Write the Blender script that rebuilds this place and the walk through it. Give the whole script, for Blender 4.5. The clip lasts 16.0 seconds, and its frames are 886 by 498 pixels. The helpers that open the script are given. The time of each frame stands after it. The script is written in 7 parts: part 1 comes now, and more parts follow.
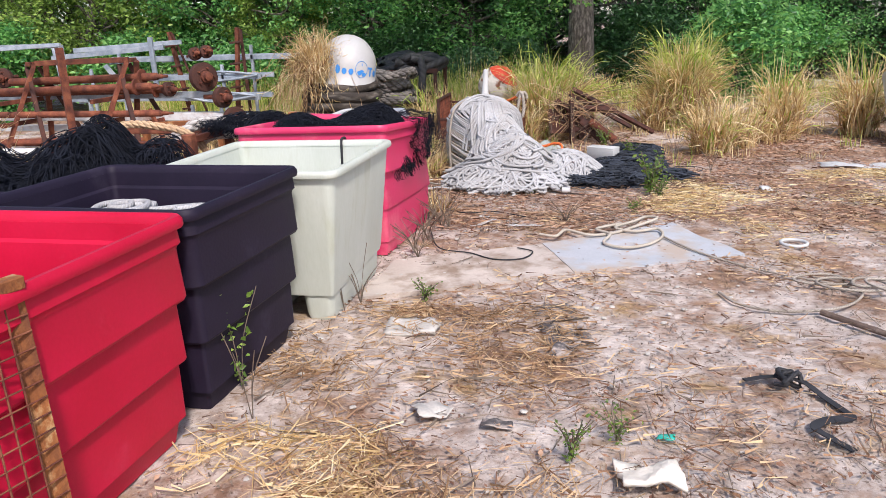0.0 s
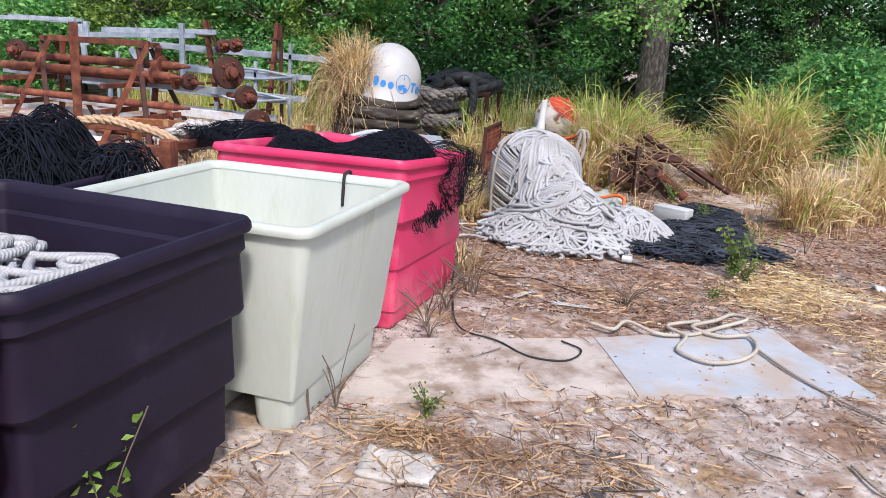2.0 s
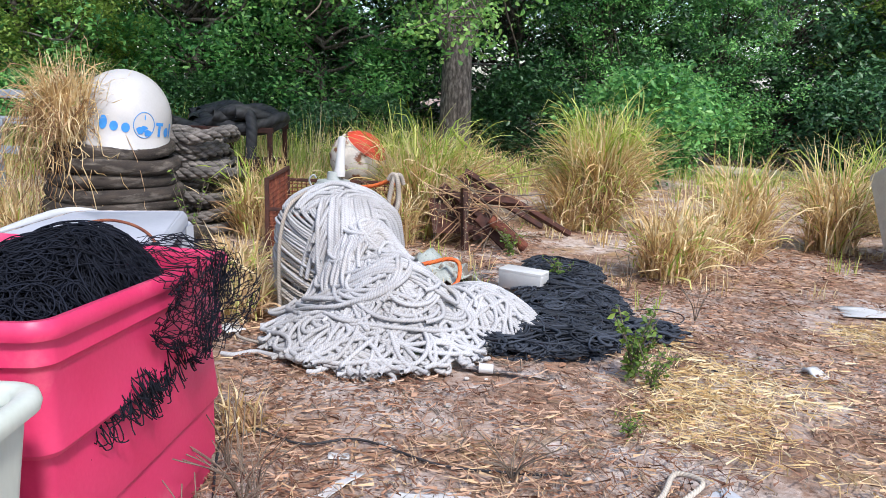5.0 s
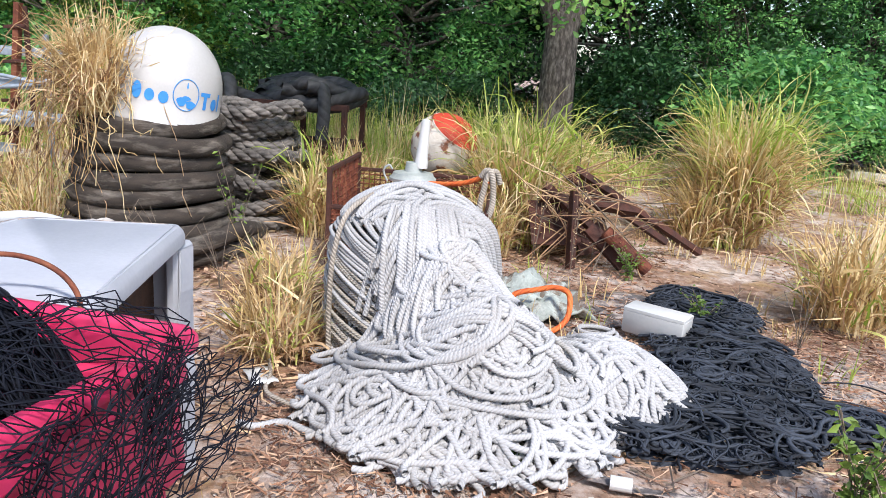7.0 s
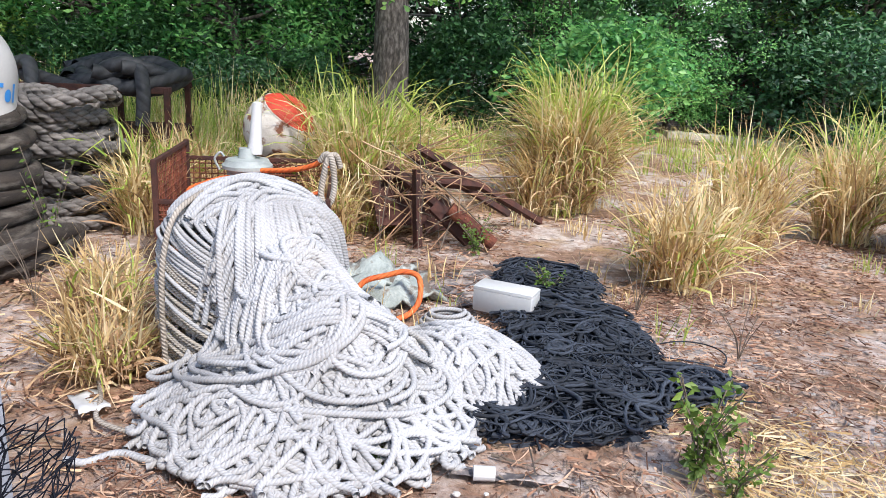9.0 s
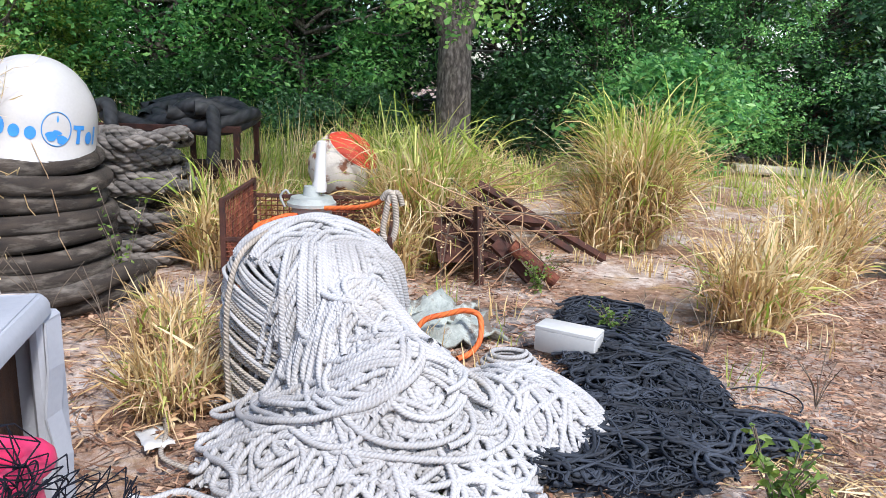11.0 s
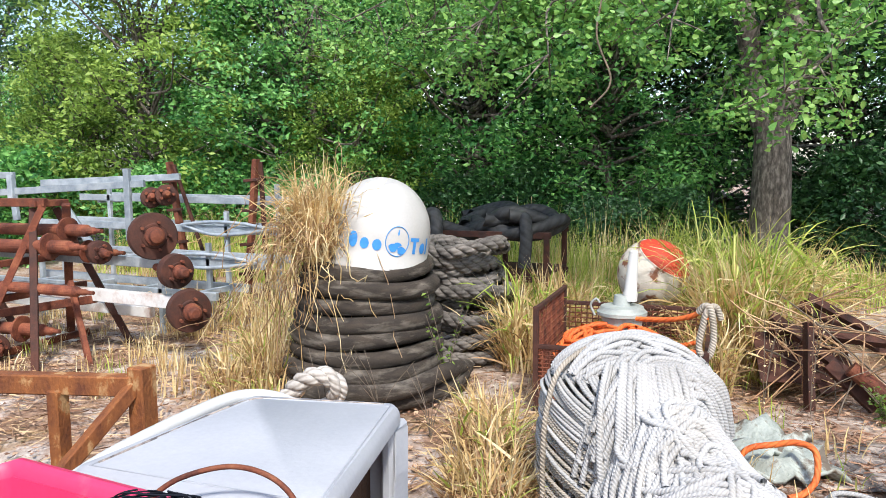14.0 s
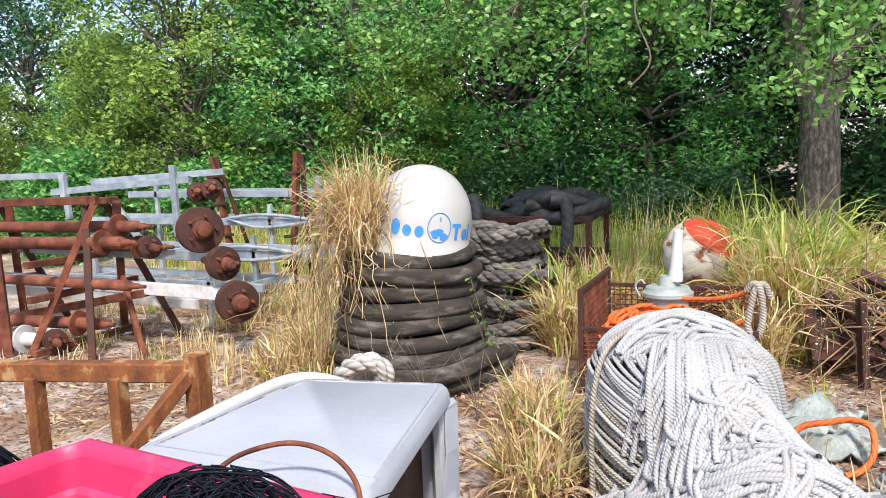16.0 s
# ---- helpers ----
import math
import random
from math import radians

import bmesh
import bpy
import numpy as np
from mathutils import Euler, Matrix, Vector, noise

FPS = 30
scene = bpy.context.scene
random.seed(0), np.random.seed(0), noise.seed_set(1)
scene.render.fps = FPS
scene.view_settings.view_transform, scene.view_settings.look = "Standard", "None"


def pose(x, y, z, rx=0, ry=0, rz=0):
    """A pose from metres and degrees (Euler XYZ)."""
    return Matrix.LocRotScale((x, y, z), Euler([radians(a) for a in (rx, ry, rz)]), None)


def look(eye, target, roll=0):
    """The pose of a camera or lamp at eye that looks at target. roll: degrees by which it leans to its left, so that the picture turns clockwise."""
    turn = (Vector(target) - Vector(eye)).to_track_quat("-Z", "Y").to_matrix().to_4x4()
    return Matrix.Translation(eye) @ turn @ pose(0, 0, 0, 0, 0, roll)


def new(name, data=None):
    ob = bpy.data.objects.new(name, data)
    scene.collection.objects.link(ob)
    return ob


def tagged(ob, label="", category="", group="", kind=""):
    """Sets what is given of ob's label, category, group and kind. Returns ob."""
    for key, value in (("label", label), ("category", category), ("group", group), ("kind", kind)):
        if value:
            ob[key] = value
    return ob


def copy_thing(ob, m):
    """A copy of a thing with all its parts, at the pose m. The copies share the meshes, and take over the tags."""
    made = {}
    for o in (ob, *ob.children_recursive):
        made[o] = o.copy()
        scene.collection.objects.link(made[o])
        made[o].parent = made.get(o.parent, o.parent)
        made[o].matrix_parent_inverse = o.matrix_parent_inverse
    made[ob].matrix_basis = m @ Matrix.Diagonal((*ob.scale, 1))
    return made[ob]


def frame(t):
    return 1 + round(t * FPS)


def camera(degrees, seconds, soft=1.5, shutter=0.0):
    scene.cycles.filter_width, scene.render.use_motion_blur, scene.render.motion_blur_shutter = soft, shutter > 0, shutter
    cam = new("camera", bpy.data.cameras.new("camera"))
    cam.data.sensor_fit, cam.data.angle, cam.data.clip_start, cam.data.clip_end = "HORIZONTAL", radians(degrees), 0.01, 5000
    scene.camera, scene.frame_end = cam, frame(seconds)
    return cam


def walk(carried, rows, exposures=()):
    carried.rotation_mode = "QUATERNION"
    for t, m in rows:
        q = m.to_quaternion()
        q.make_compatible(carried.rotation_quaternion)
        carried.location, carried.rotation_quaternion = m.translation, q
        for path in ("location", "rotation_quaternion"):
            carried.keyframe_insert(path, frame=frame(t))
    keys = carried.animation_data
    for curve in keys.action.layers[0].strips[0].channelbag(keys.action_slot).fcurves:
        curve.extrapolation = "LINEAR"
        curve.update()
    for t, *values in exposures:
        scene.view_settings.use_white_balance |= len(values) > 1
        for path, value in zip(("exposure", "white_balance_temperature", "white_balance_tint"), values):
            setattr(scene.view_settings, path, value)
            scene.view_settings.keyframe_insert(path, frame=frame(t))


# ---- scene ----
cam = camera(61.6, 16.0, soft=0.6)
PATH = [
    (0, (1.857, -2.368, 1.651), (1.499, -0.484, 1.083), -2.5),
    (0.5, (1.822, -2.059, 1.626), (1.727, -0.123, 1.132), -0.1),
    (1, (1.7, -1.678, 1.67), (1.55, 0.281, 1.292), 1.0),
    (1.5, (1.724, -1.338, 1.628), (1.268, 0.561, 1.2), 1.9),
    (2, (1.648, -0.977, 1.604), (1.193, 0.9, 1.084), 3.8),
    (2.5, (1.487, -0.627, 1.656), (1.13, 1.277, 1.157), 2.0),
    (3, (1.39, -0.248, 1.629), (0.999, 1.665, 1.195), 0.9),
    (3.5, (1.224, 0.085, 1.621), (0.778, 1.999, 1.253), 0.6),
    (4, (1.153, 0.415, 1.62), (0.944, 2.37, 1.256), -0.3),
    (4.2, (1.197, 0.538, 1.6), (1.165, 2.5, 1.215), -0.5),
    (6.3, (1.416, 2.261, 1.549), (1.478, 4.211, 1.109), 3.1),
    (6.5, (1.388, 2.371, 1.529), (1.355, 4.323, 1.092), 3.3),
    (7, (1.215, 2.598, 1.491), (1.057, 4.533, 1.011), 4.0),
    (7.5, (1.129, 2.698, 1.507), (1.097, 4.63, 0.994), 3.2),
    (8, (1.197, 2.735, 1.512), (1.406, 4.648, 0.969), 2.7),
    (8.2, (1.206, 2.74, 1.515), (1.463, 4.639, 0.942), 3.0),
    (10.3, (1.23, 2.746, 1.602), (1.428, 4.685, 1.156), 2.3),
    (10.5, (1.224, 2.759, 1.593), (1.397, 4.699, 1.142), 2.1),
    (11, (1.226, 2.776, 1.582), (1.312, 4.722, 1.127), 1.9),
    (11.5, (1.228, 2.775, 1.578), (1.221, 4.729, 1.151), 1.6),
    (12, (1.172, 2.766, 1.681), (0.848, 4.726, 1.448), 0.3),
    (12.5, (1.126, 2.754, 1.707), (0.532, 4.661, 1.616), -0.2),
    (13, (1.12, 2.754, 1.699), (0.476, 4.644, 1.586), -0.3),
    (13.5, (1.121, 2.748, 1.69), (0.452, 4.624, 1.514), -0.3),
    (14, (1.128, 2.742, 1.69), (0.434, 4.606, 1.476), -0.4),
    (14.5, (1.135, 2.737, 1.69), (0.424, 4.594, 1.469), -1.1),
    (15, (1.133, 2.744, 1.686), (0.425, 4.601, 1.457), -1.6),
    (15.5, (1.131, 2.74, 1.684), (0.387, 4.581, 1.451), -1.9),
    (16, (1.121, 2.714, 1.665), (0.328, 4.534, 1.425), -2.3),
]
walk(cam, [(t, look(e, g, r)) for t, e, g, r in PATH], exposures=[(0.0, 0.52, 6500, 17), (3.5, 0.54, 6050, 15), (7.0, 0.76, 6250, 13), (11.5, 0.76, 6100, 13), (12.6, 0.86, 6450, 9), (16.0, 0.82, 6500, 11)])

# ---- world and sun ----
SUN_EL, SUN_AZ = radians(50), radians(152)          # azimuth from +y, clockwise
world = bpy.data.worlds.new("sky")
scene.world = world
world.use_nodes = True
wn, wl = world.node_tree.nodes, world.node_tree.links
sky = wn.new("ShaderNodeTexSky")
sky.sky_type, sky.sun_disc = "NISHITA", False
sky.sun_elevation, sky.sun_rotation = SUN_EL, SUN_AZ
sky.air_density, sky.dust_density = 1.0, 1.5
wtc = wn.new("ShaderNodeTexCoord")
cl = wn.new("ShaderNodeTexNoise")
cl.inputs["Scale"].default_value, cl.inputs["Detail"].default_value = 2.6, 7
wl.new(wtc.outputs["Generated"], cl.inputs["Vector"])
clr = wn.new("ShaderNodeValToRGB")
clr.color_ramp.elements[0].position, clr.color_ramp.elements[1].position = 0.56, 0.72
wl.new(cl.outputs["Fac"], clr.inputs[0])
wm = wn.new("ShaderNodeMixRGB")
wm.inputs[2].default_value = (8.5, 8.7, 9.0, 1)
wl.new(clr.outputs[0], wm.inputs[0])
wl.new(sky.outputs[0], wm.inputs[1])
wl.new(wm.outputs[0], wn["Background"].inputs[0])
wn["Background"].inputs[1].default_value = 0.15

sun = new("sun", bpy.data.lights.new("sun", "SUN"))
sun.data.energy, sun.data.angle, sun.data.color = 2.9, radians(6), (1.0, 0.95, 0.88)
sd = Vector((math.sin(SUN_AZ) * math.cos(SUN_EL), math.cos(SUN_AZ) * math.cos(SUN_EL), math.sin(SUN_EL)))
sun.matrix_world = look(sd * 50, (0, 0, 0))


# ---- materials ----
def mat(name, stops, rough=0.6, metal=0.0, scale=6.0, bump=0.2, fine=60.0, dirt=None, dirt_scale=2.5, dirt_at=(0.5, 0.7),
        island=0.0, objvar=0.0, translucent=0.0, spec=0.5, rope=None, stretch=(1, 1, 1), lay=0.66):
    """Two-scale noise between the colours of stops, with dirt or wear in patches, grain as bump, and variation by piece."""
    m = bpy.data.materials.new(name)
    m.use_nodes = True
    n, l = m.node_tree.nodes, m.node_tree.links
    b = n["Principled BSDF"]
    tc, mp = n.new("ShaderNodeTexCoord"), n.new("ShaderNodeMapping")
    mp.inputs["Scale"].default_value = stretch
    l.new(tc.outputs["Object"], mp.inputs[0])
    n1, n2 = n.new("ShaderNodeTexNoise"), n.new("ShaderNodeTexNoise")
    n1.inputs["Scale"].default_value, n1.inputs["Detail"].default_value = scale, 6
    n2.inputs["Scale"].default_value, n2.inputs["Detail"].default_value = fine, 4
    l.new(mp.outputs[0], n1.inputs["Vector"]), l.new(mp.outputs[0], n2.inputs["Vector"])
    add = n.new("ShaderNodeMath")
    add.operation = "MULTIPLY_ADD"
    l.new(n2.outputs["Fac"], add.inputs[0])
    add.inputs[1].default_value = 0.35
    l.new(n1.outputs["Fac"], add.inputs[2])
    fac = add.outputs[0]
    if island:
        g, s = n.new("ShaderNodeNewGeometry"), n.new("ShaderNodeMath")
        s.operation = "MULTIPLY_ADD"
        l.new(g.outputs["Random Per Island"], s.inputs[0])
        s.inputs[1].default_value = island
        sub = n.new("ShaderNodeMath")
        sub.operation = "ADD"
        sub.inputs[1].default_value = -island / 2
        l.new(fac, sub.inputs[0]), l.new(sub.outputs[0], s.inputs[2])
        fac = s.outputs[0]
    ramp = n.new("ShaderNodeValToRGB")
    e = ramp.color_ramp.elements
    lo, hi = 0.45, 0.9
    while len(e) < len(stops):
        e.new(0.5)
    for i, c in enumerate(stops):
        e[i].position = lo + (hi - lo) * i / max(1, len(stops) - 1)
        e[i].color = (*c, 1)
    l.new(fac, ramp.inputs[0])
    col = ramp.outputs[0]
    if dirt:
        n3, r3, mx = n.new("ShaderNodeTexNoise"), n.new("ShaderNodeValToRGB"), n.new("ShaderNodeMixRGB")
        n3.inputs["Scale"].default_value, n3.inputs["Detail"].default_value, n3.inputs["Roughness"].default_value = dirt_scale, 9, 0.65
        l.new(mp.outputs[0], n3.inputs["Vector"])
        r3.color_ramp.elements[0].position, r3.color_ramp.elements[1].position = dirt_at
        l.new(n3.outputs["Fac"], r3.inputs[0]), l.new(r3.outputs[0], mx.inputs[0])
        l.new(col, mx.inputs[1])
        mx.inputs[2].default_value = (*dirt, 1)
        col = mx.outputs[0]
    if objvar:
        oi, hs, mr = n.new("ShaderNodeObjectInfo"), n.new("ShaderNodeHueSaturation"), n.new("ShaderNodeMapRange")
        mr.inputs["To Min"].default_value, mr.inputs["To Max"].default_value = 1 - objvar, 1 + objvar
        l.new(oi.outputs["Random"], mr.inputs["Value"]), l.new(mr.outputs[0], hs.inputs["Value"])
        l.new(col, hs.inputs["Color"])
        col = hs.outputs[0]
    height = n2.outputs["Fac"]
    if rope:
        # laid strands: dark lay lines that wind along the rope's length
        uv, sx, a, w, c2 = n.new("ShaderNodeUVMap"), n.new("ShaderNodeSeparateXYZ"), n.new("ShaderNodeMath"), n.new("ShaderNodeMath"), n.new("ShaderNodeMath")
        a.operation, w.operation, c2.operation = "MULTIPLY_ADD", "SINE", "MULTIPLY_ADD"
        k = n.new("ShaderNodeMath")
        k.operation = "MULTIPLY"
        k.inputs[1].default_value = rope * 2 * math.pi
        l.new(uv.outputs[0], sx.inputs[0]), l.new(sx.outputs[0], k.inputs[0])
        l.new(sx.outputs[1], a.inputs[0])
        a.inputs[1].default_value = 2 * math.pi * 3
        l.new(k.outputs[0], a.inputs[2]), l.new(a.outputs[0], w.inputs[0])
        l.new(w.outputs[0], c2.inputs[0])
        c2.inputs[1].default_value = c2.inputs[2].default_value = 0.5
        height = c2.outputs[0]
        dk, mr2 = n.new("ShaderNodeMixRGB"), n.new("ShaderNodeMapRange")
        dk.blend_type = "MULTIPLY"
        dk.inputs[2].default_value = (lay, lay * 0.98, lay * 0.95, 1)
        mr2.inputs["From Min"].default_value, mr2.inputs["From Max"].default_value = 0.35, 0.0
        l.new(height, mr2.inputs["Value"]), l.new(mr2.outputs[0], dk.inputs[0]), l.new(col, dk.inputs[1])
        col = dk.outputs[0]
    if bump:
        bp = n.new("ShaderNodeBump")
        bp.inputs["Strength"].default_value = bump
        bp.inputs["Distance"].default_value = 0.006 if rope else 0.01
        l.new(height, bp.inputs["Height"]), l.new(bp.outputs[0], b.inputs["Normal"])
    l.new(col, b.inputs["Base Color"])
    b.inputs["Metallic"].default_value = metal
    b.inputs["Specular IOR Level"].default_value = spec
    rr = n.new("ShaderNodeMapRange")
    rr.inputs["To Min"].default_value, rr.inputs["To Max"].default_value = max(0.05, rough - 0.12), min(1, rough + 0.12)
    l.new(n1.outputs["Fac"], rr.inputs["Value"]), l.new(rr.outputs[0], b.inputs["Roughness"])
    if translucent:
        t, mxs = n.new("ShaderNodeBsdfTranslucent"), n.new("ShaderNodeMixShader")
        mxs.inputs[0].default_value = translucent
        l.new(col, t.inputs["Color"]), l.new(b.outputs[0], mxs.inputs[1]), l.new(t.outputs[0], mxs.inputs[2])
        l.new(mxs.outputs[0], n["Material Output"].inputs[0])
    return m


M_RED = mat("red plastic", [(0.44, 0.003, 0.028), (0.54, 0.006, 0.042)], 0.5, spec=0.3, scale=3, bump=0.06, dirt=(0.60, 0.05, 0.10), dirt_scale=3.5, dirt_at=(0.62, 0.95))
M_PINK = mat("faded red plastic", [(0.55, 0.022, 0.095), (0.63, 0.04, 0.13)], 0.45, scale=3, bump=0.06, dirt=(0.8, 0.24, 0.28), dirt_scale=2.5, dirt_at=(0.52, 0.85))
M_BLACK = mat("dark plastic", [(0.010, 0.0065, 0.017), (0.018, 0.012, 0.028)], 0.6, spec=0.25, scale=4, bump=0.08, dirt=(0.05, 0.042, 0.06), dirt_scale=4, dirt_at=(0.58, 0.95))
M_WHITE = mat("cream plastic", [(0.45, 0.485, 0.41), (0.545, 0.575, 0.515)], 0.45, scale=2.5, bump=0.06, dirt=(0.36, 0.37, 0.24), dirt_scale=3.0, dirt_at=(0.55, 0.82), stretch=(1.4, 1.4, 0.3))
M_ROPE = mat("white rope", [(0.34, 0.335, 0.33), (0.48, 0.485, 0.495)], 0.92, spec=0.15, scale=3, bump=0.4, rope=58, lay=0.86, dirt=(0.42, 0.38, 0.32), dirt_scale=2.2, dirt_at=(0.55, 0.85), island=0.25)
M_ROPE_OLD = mat("weathered rope and heap gap shade", [(0.28, 0.245, 0.20), (0.48, 0.43, 0.37)], 0.92, spec=0.15, scale=4, bump=0.6, rope=52, island=0.2)
M_ROPE_CREAM = mat("cream rope", [(0.40, 0.355, 0.29), (0.57, 0.52, 0.44)], 0.9, spec=0.15, scale=4, bump=0.5, rope=50, lay=0.8)
M_ROPE_TAN = mat("manila rope", [(0.42, 0.27, 0.15), (0.60, 0.42, 0.26)], 0.85, scale=5, bump=0.7, rope=12)
M_HAWSER = mat("grey hawser", [(0.055, 0.050, 0.046), (0.18, 0.165, 0.15)], 0.9, scale=7, bump=1.0, rope=16, dirt=(0.30, 0.27, 0.24), dirt_scale=5, dirt_at=(0.5, 0.75))
M_HAWSER_L = mat("pale hawser", [(0.34, 0.31, 0.28), (0.62, 0.59, 0.55)], 0.9, scale=7, bump=0.9, rope=16)
M_ORANGE = mat("orange rope", [(0.62, 0.10, 0.02), (0.78, 0.19, 0.04)], 0.7, scale=8, bump=0.5, rope=18)
M_NET = mat("black net twine", [(0.004, 0.005, 0.009), (0.013, 0.016, 0.026)], 0.85, spec=0.2, scale=9, bump=0.2, island=0.4)
M_NETG = mat("dark bunched net", [(0.006, 0.009, 0.015), (0.042, 0.053, 0.074)], 0.8, scale=7, bump=0.3, rope=22, island=0.5)
M_TWINE = mat("black cord", [(0.012, 0.012, 0.014), (0.03, 0.03, 0.034)], 0.7, scale=9, bump=0.4, rope=30)
M_RUST = mat("rusted steel", [(0.065, 0.019, 0.012), (0.175, 0.05, 0.026), (0.27, 0.10, 0.05)], 0.85, 0.15, scale=9, bump=0.5, fine=90, objvar=0.2, dirt=(0.05, 0.02, 0.015), dirt_scale=6, dirt_at=(0.5, 0.75))
M_RUSTD = mat("dark rusted steel", [(0.035, 0.014, 0.011), (0.10, 0.035, 0.022)], 0.8, 0.2, scale=10, bump=0.5, fine=90, dirt=(0.02, 0.014, 0.013), dirt_scale=7, dirt_at=(0.5, 0.8))
M_RUSTP = mat("rusted paint", [(0.12, 0.036, 0.014), (0.34, 0.12, 0.03)], 0.85, 0.05, scale=9, bump=0.6, fine=80, dirt=(0.40, 0.24, 0.11), dirt_scale=9, dirt_at=(0.53, 0.60), stretch=(1, 1, 0.6))
M_GALV = mat("galvanised steel", [(0.24, 0.285, 0.33), (0.40, 0.45, 0.50)], 0.5, 0.4, scale=8, bump=0.1, dirt=(0.5, 0.53, 0.55), dirt_scale=4, dirt_at=(0.45, 0.8), objvar=0.15)
M_ALU = mat("chalky aluminium", [(0.58, 0.58, 0.58), (0.72, 0.72, 0.72)], 0.6, 0.2, scale=6, bump=0.15, dirt=(0.30, 0.13, 0.07), dirt_scale=4, dirt_at=(0.52, 0.75))
M_DOME = mat("white fibreglass", [(0.40, 0.392, 0.38), (0.48, 0.475, 0.465)], 0.4, scale=3, bump=0.05, dirt=(0.52, 0.48, 0.42), dirt_scale=3, dirt_at=(0.55, 0.9))
M_BLUE = mat("blue lettering paint", [(0.03, 0.20, 0.55), (0.05, 0.27, 0.65)], 0.5, scale=9, bump=0.0)
M_HOSE = mat("dark rubber hose", [(0.020, 0.016, 0.013), (0.065, 0.050, 0.038)], 0.9, scale=6, bump=0.8, fine=120, dirt=(0.21, 0.185, 0.155), dirt_scale=4, dirt_at=(0.50, 0.72), stretch=(1, 1, 4))
M_HOSEB = mat("black corrugated hose", [(0.012, 0.013, 0.015), (0.045, 0.047, 0.05)], 0.7, scale=9, bump=0.9, rope=9)
M_VINYL = mat("grey vinyl", [(0.31, 0.325, 0.36), (0.39, 0.405, 0.44)], 0.6, scale=3, bump=0.12, dirt=(0.34, 0.36, 0.40), dirt_scale=5, dirt_at=(0.55, 0.85))
M_BROWN = mat("rotted plywood", [(0.022, 0.012, 0.008), (0.085, 0.040, 0.020)], 0.9, scale=5, bump=0.5, stretch=(6, 6, 1))
M_WPLAS = mat("white plastic", [(0.48, 0.49, 0.48), (0.57, 0.57, 0.56)], 0.45, scale=4, bump=0.05, dirt=(0.55, 0.53, 0.48), dirt_scale=4, dirt_at=(0.58, 0.85))
M_GLASSF = mat("smoked acrylic", [(0.06, 0.064, 0.052), (0.12, 0.125, 0.105)], 0.35, scale=4, bump=0.05, dirt=(0.20, 0.205, 0.18), dirt_scale=2, dirt_at=(0.5, 0.85))
M_BUOY = mat("rusty white buoy paint", [(0.50, 0.45, 0.38), (0.66, 0.62, 0.56)], 0.7, scale=5, bump=0.4, dirt=(0.20, 0.075, 0.035), dirt_scale=6.5, dirt_at=(0.50, 0.58))
M_BUOYR = mat("orange red buoy paint", [(0.46, 0.04, 0.018), (0.58, 0.065, 0.03)], 0.65, scale=6, bump=0.3, dirt=(0.62, 0.25, 0.15), dirt_scale=5, dirt_at=(0.6, 0.8))
M_LAMP = mat("grey green casting", [(0.24, 0.27, 0.26), (0.38, 0.41, 0.39)], 0.6, scale=8, bump=0.2)
M_BOARD = mat("weathered panel", [(0.36, 0.385, 0.41), (0.47, 0.485, 0.51)], 0.75, scale=3, bump=0.25, dirt=(0.42, 0.35, 0.29), dirt_scale=2.2, dirt_at=(0.47, 0.60))
M_BOARD2 = mat("sandy mat", [(0.42, 0.36, 0.31), (0.56, 0.49, 0.43)], 0.85, scale=3, bump=0.3, dirt=(0.25, 0.185, 0.135), dirt_scale=2.8, dirt_at=(0.46, 0.62))
M_STONE = mat("concrete lump", [(0.36, 0.34, 0.31), (0.56, 0.53, 0.48)], 0.9, scale=8, bump=0.6)
M_SLAB = mat("pale plank", [(0.42, 0.38, 0.30), (0.58, 0.53, 0.44)], 0.85, scale=4, bump=0.3)
M_BARK = mat("bark", [(0.026, 0.021, 0.018), (0.11, 0.093, 0.078), (0.27, 0.238, 0.205)], 0.95, scale=22, bump=1.0, fine=60, stretch=(1, 1, 0.35))
M_TWIG = mat("twig", [(0.10, 0.075, 0.055), (0.2, 0.16, 0.12)], 0.95, scale=9, bump=0.3)
LEAF = [(0.05, 0.19, 0.055), (0.14, 0.39, 0.10), (0.28, 0.56, 0.16)]
M_LEAF = mat("oak leaves", LEAF, 0.45, scale=0.5, bump=0, island=0.6, translucent=0.42)
M_LEAF2 = mat("yellow green leaves", [(0.10, 0.18, 0.03), (0.21, 0.35, 0.06), (0.36, 0.50, 0.11)], 0.5, scale=0.5, bump=0, island=0.6, translucent=0.42)
# darker copy of the leaves: understory shade put into the base colour
M_LEAF_SHADE = mat("green leaves darkened as shade", [(0.018, 0.060, 0.026), (0.042, 0.125, 0.045), (0.085, 0.205, 0.065)], 0.45, scale=0.5, bump=0, island=0.5, translucent=0.25)
M_LEAF4 = mat("sunlit oak leaves", [(0.07, 0.20, 0.04), (0.16, 0.37, 0.075), (0.30, 0.52, 0.13)], 0.45, scale=0.5, bump=0, island=0.6, translucent=0.42)
M_WEED = mat("weed leaves", [(0.07, 0.14, 0.02), (0.2, 0.3, 0.05)], 0.5, scale=2, bump=0, island=0.5, translucent=0.35)
M_DRY = mat("dry grass", [(0.52, 0.35, 0.15), (0.82, 0.63, 0.32), (0.94, 0.82, 0.53)], 0.75, scale=2, bump=0, island=0.6, translucent=0.45)
M_GREEN = mat("green grass", [(0.23, 0.34, 0.045), (0.46, 0.57, 0.10), (0.70, 0.72, 0.25)], 0.6, scale=2, bump=0, island=0.6, translucent=0.45)
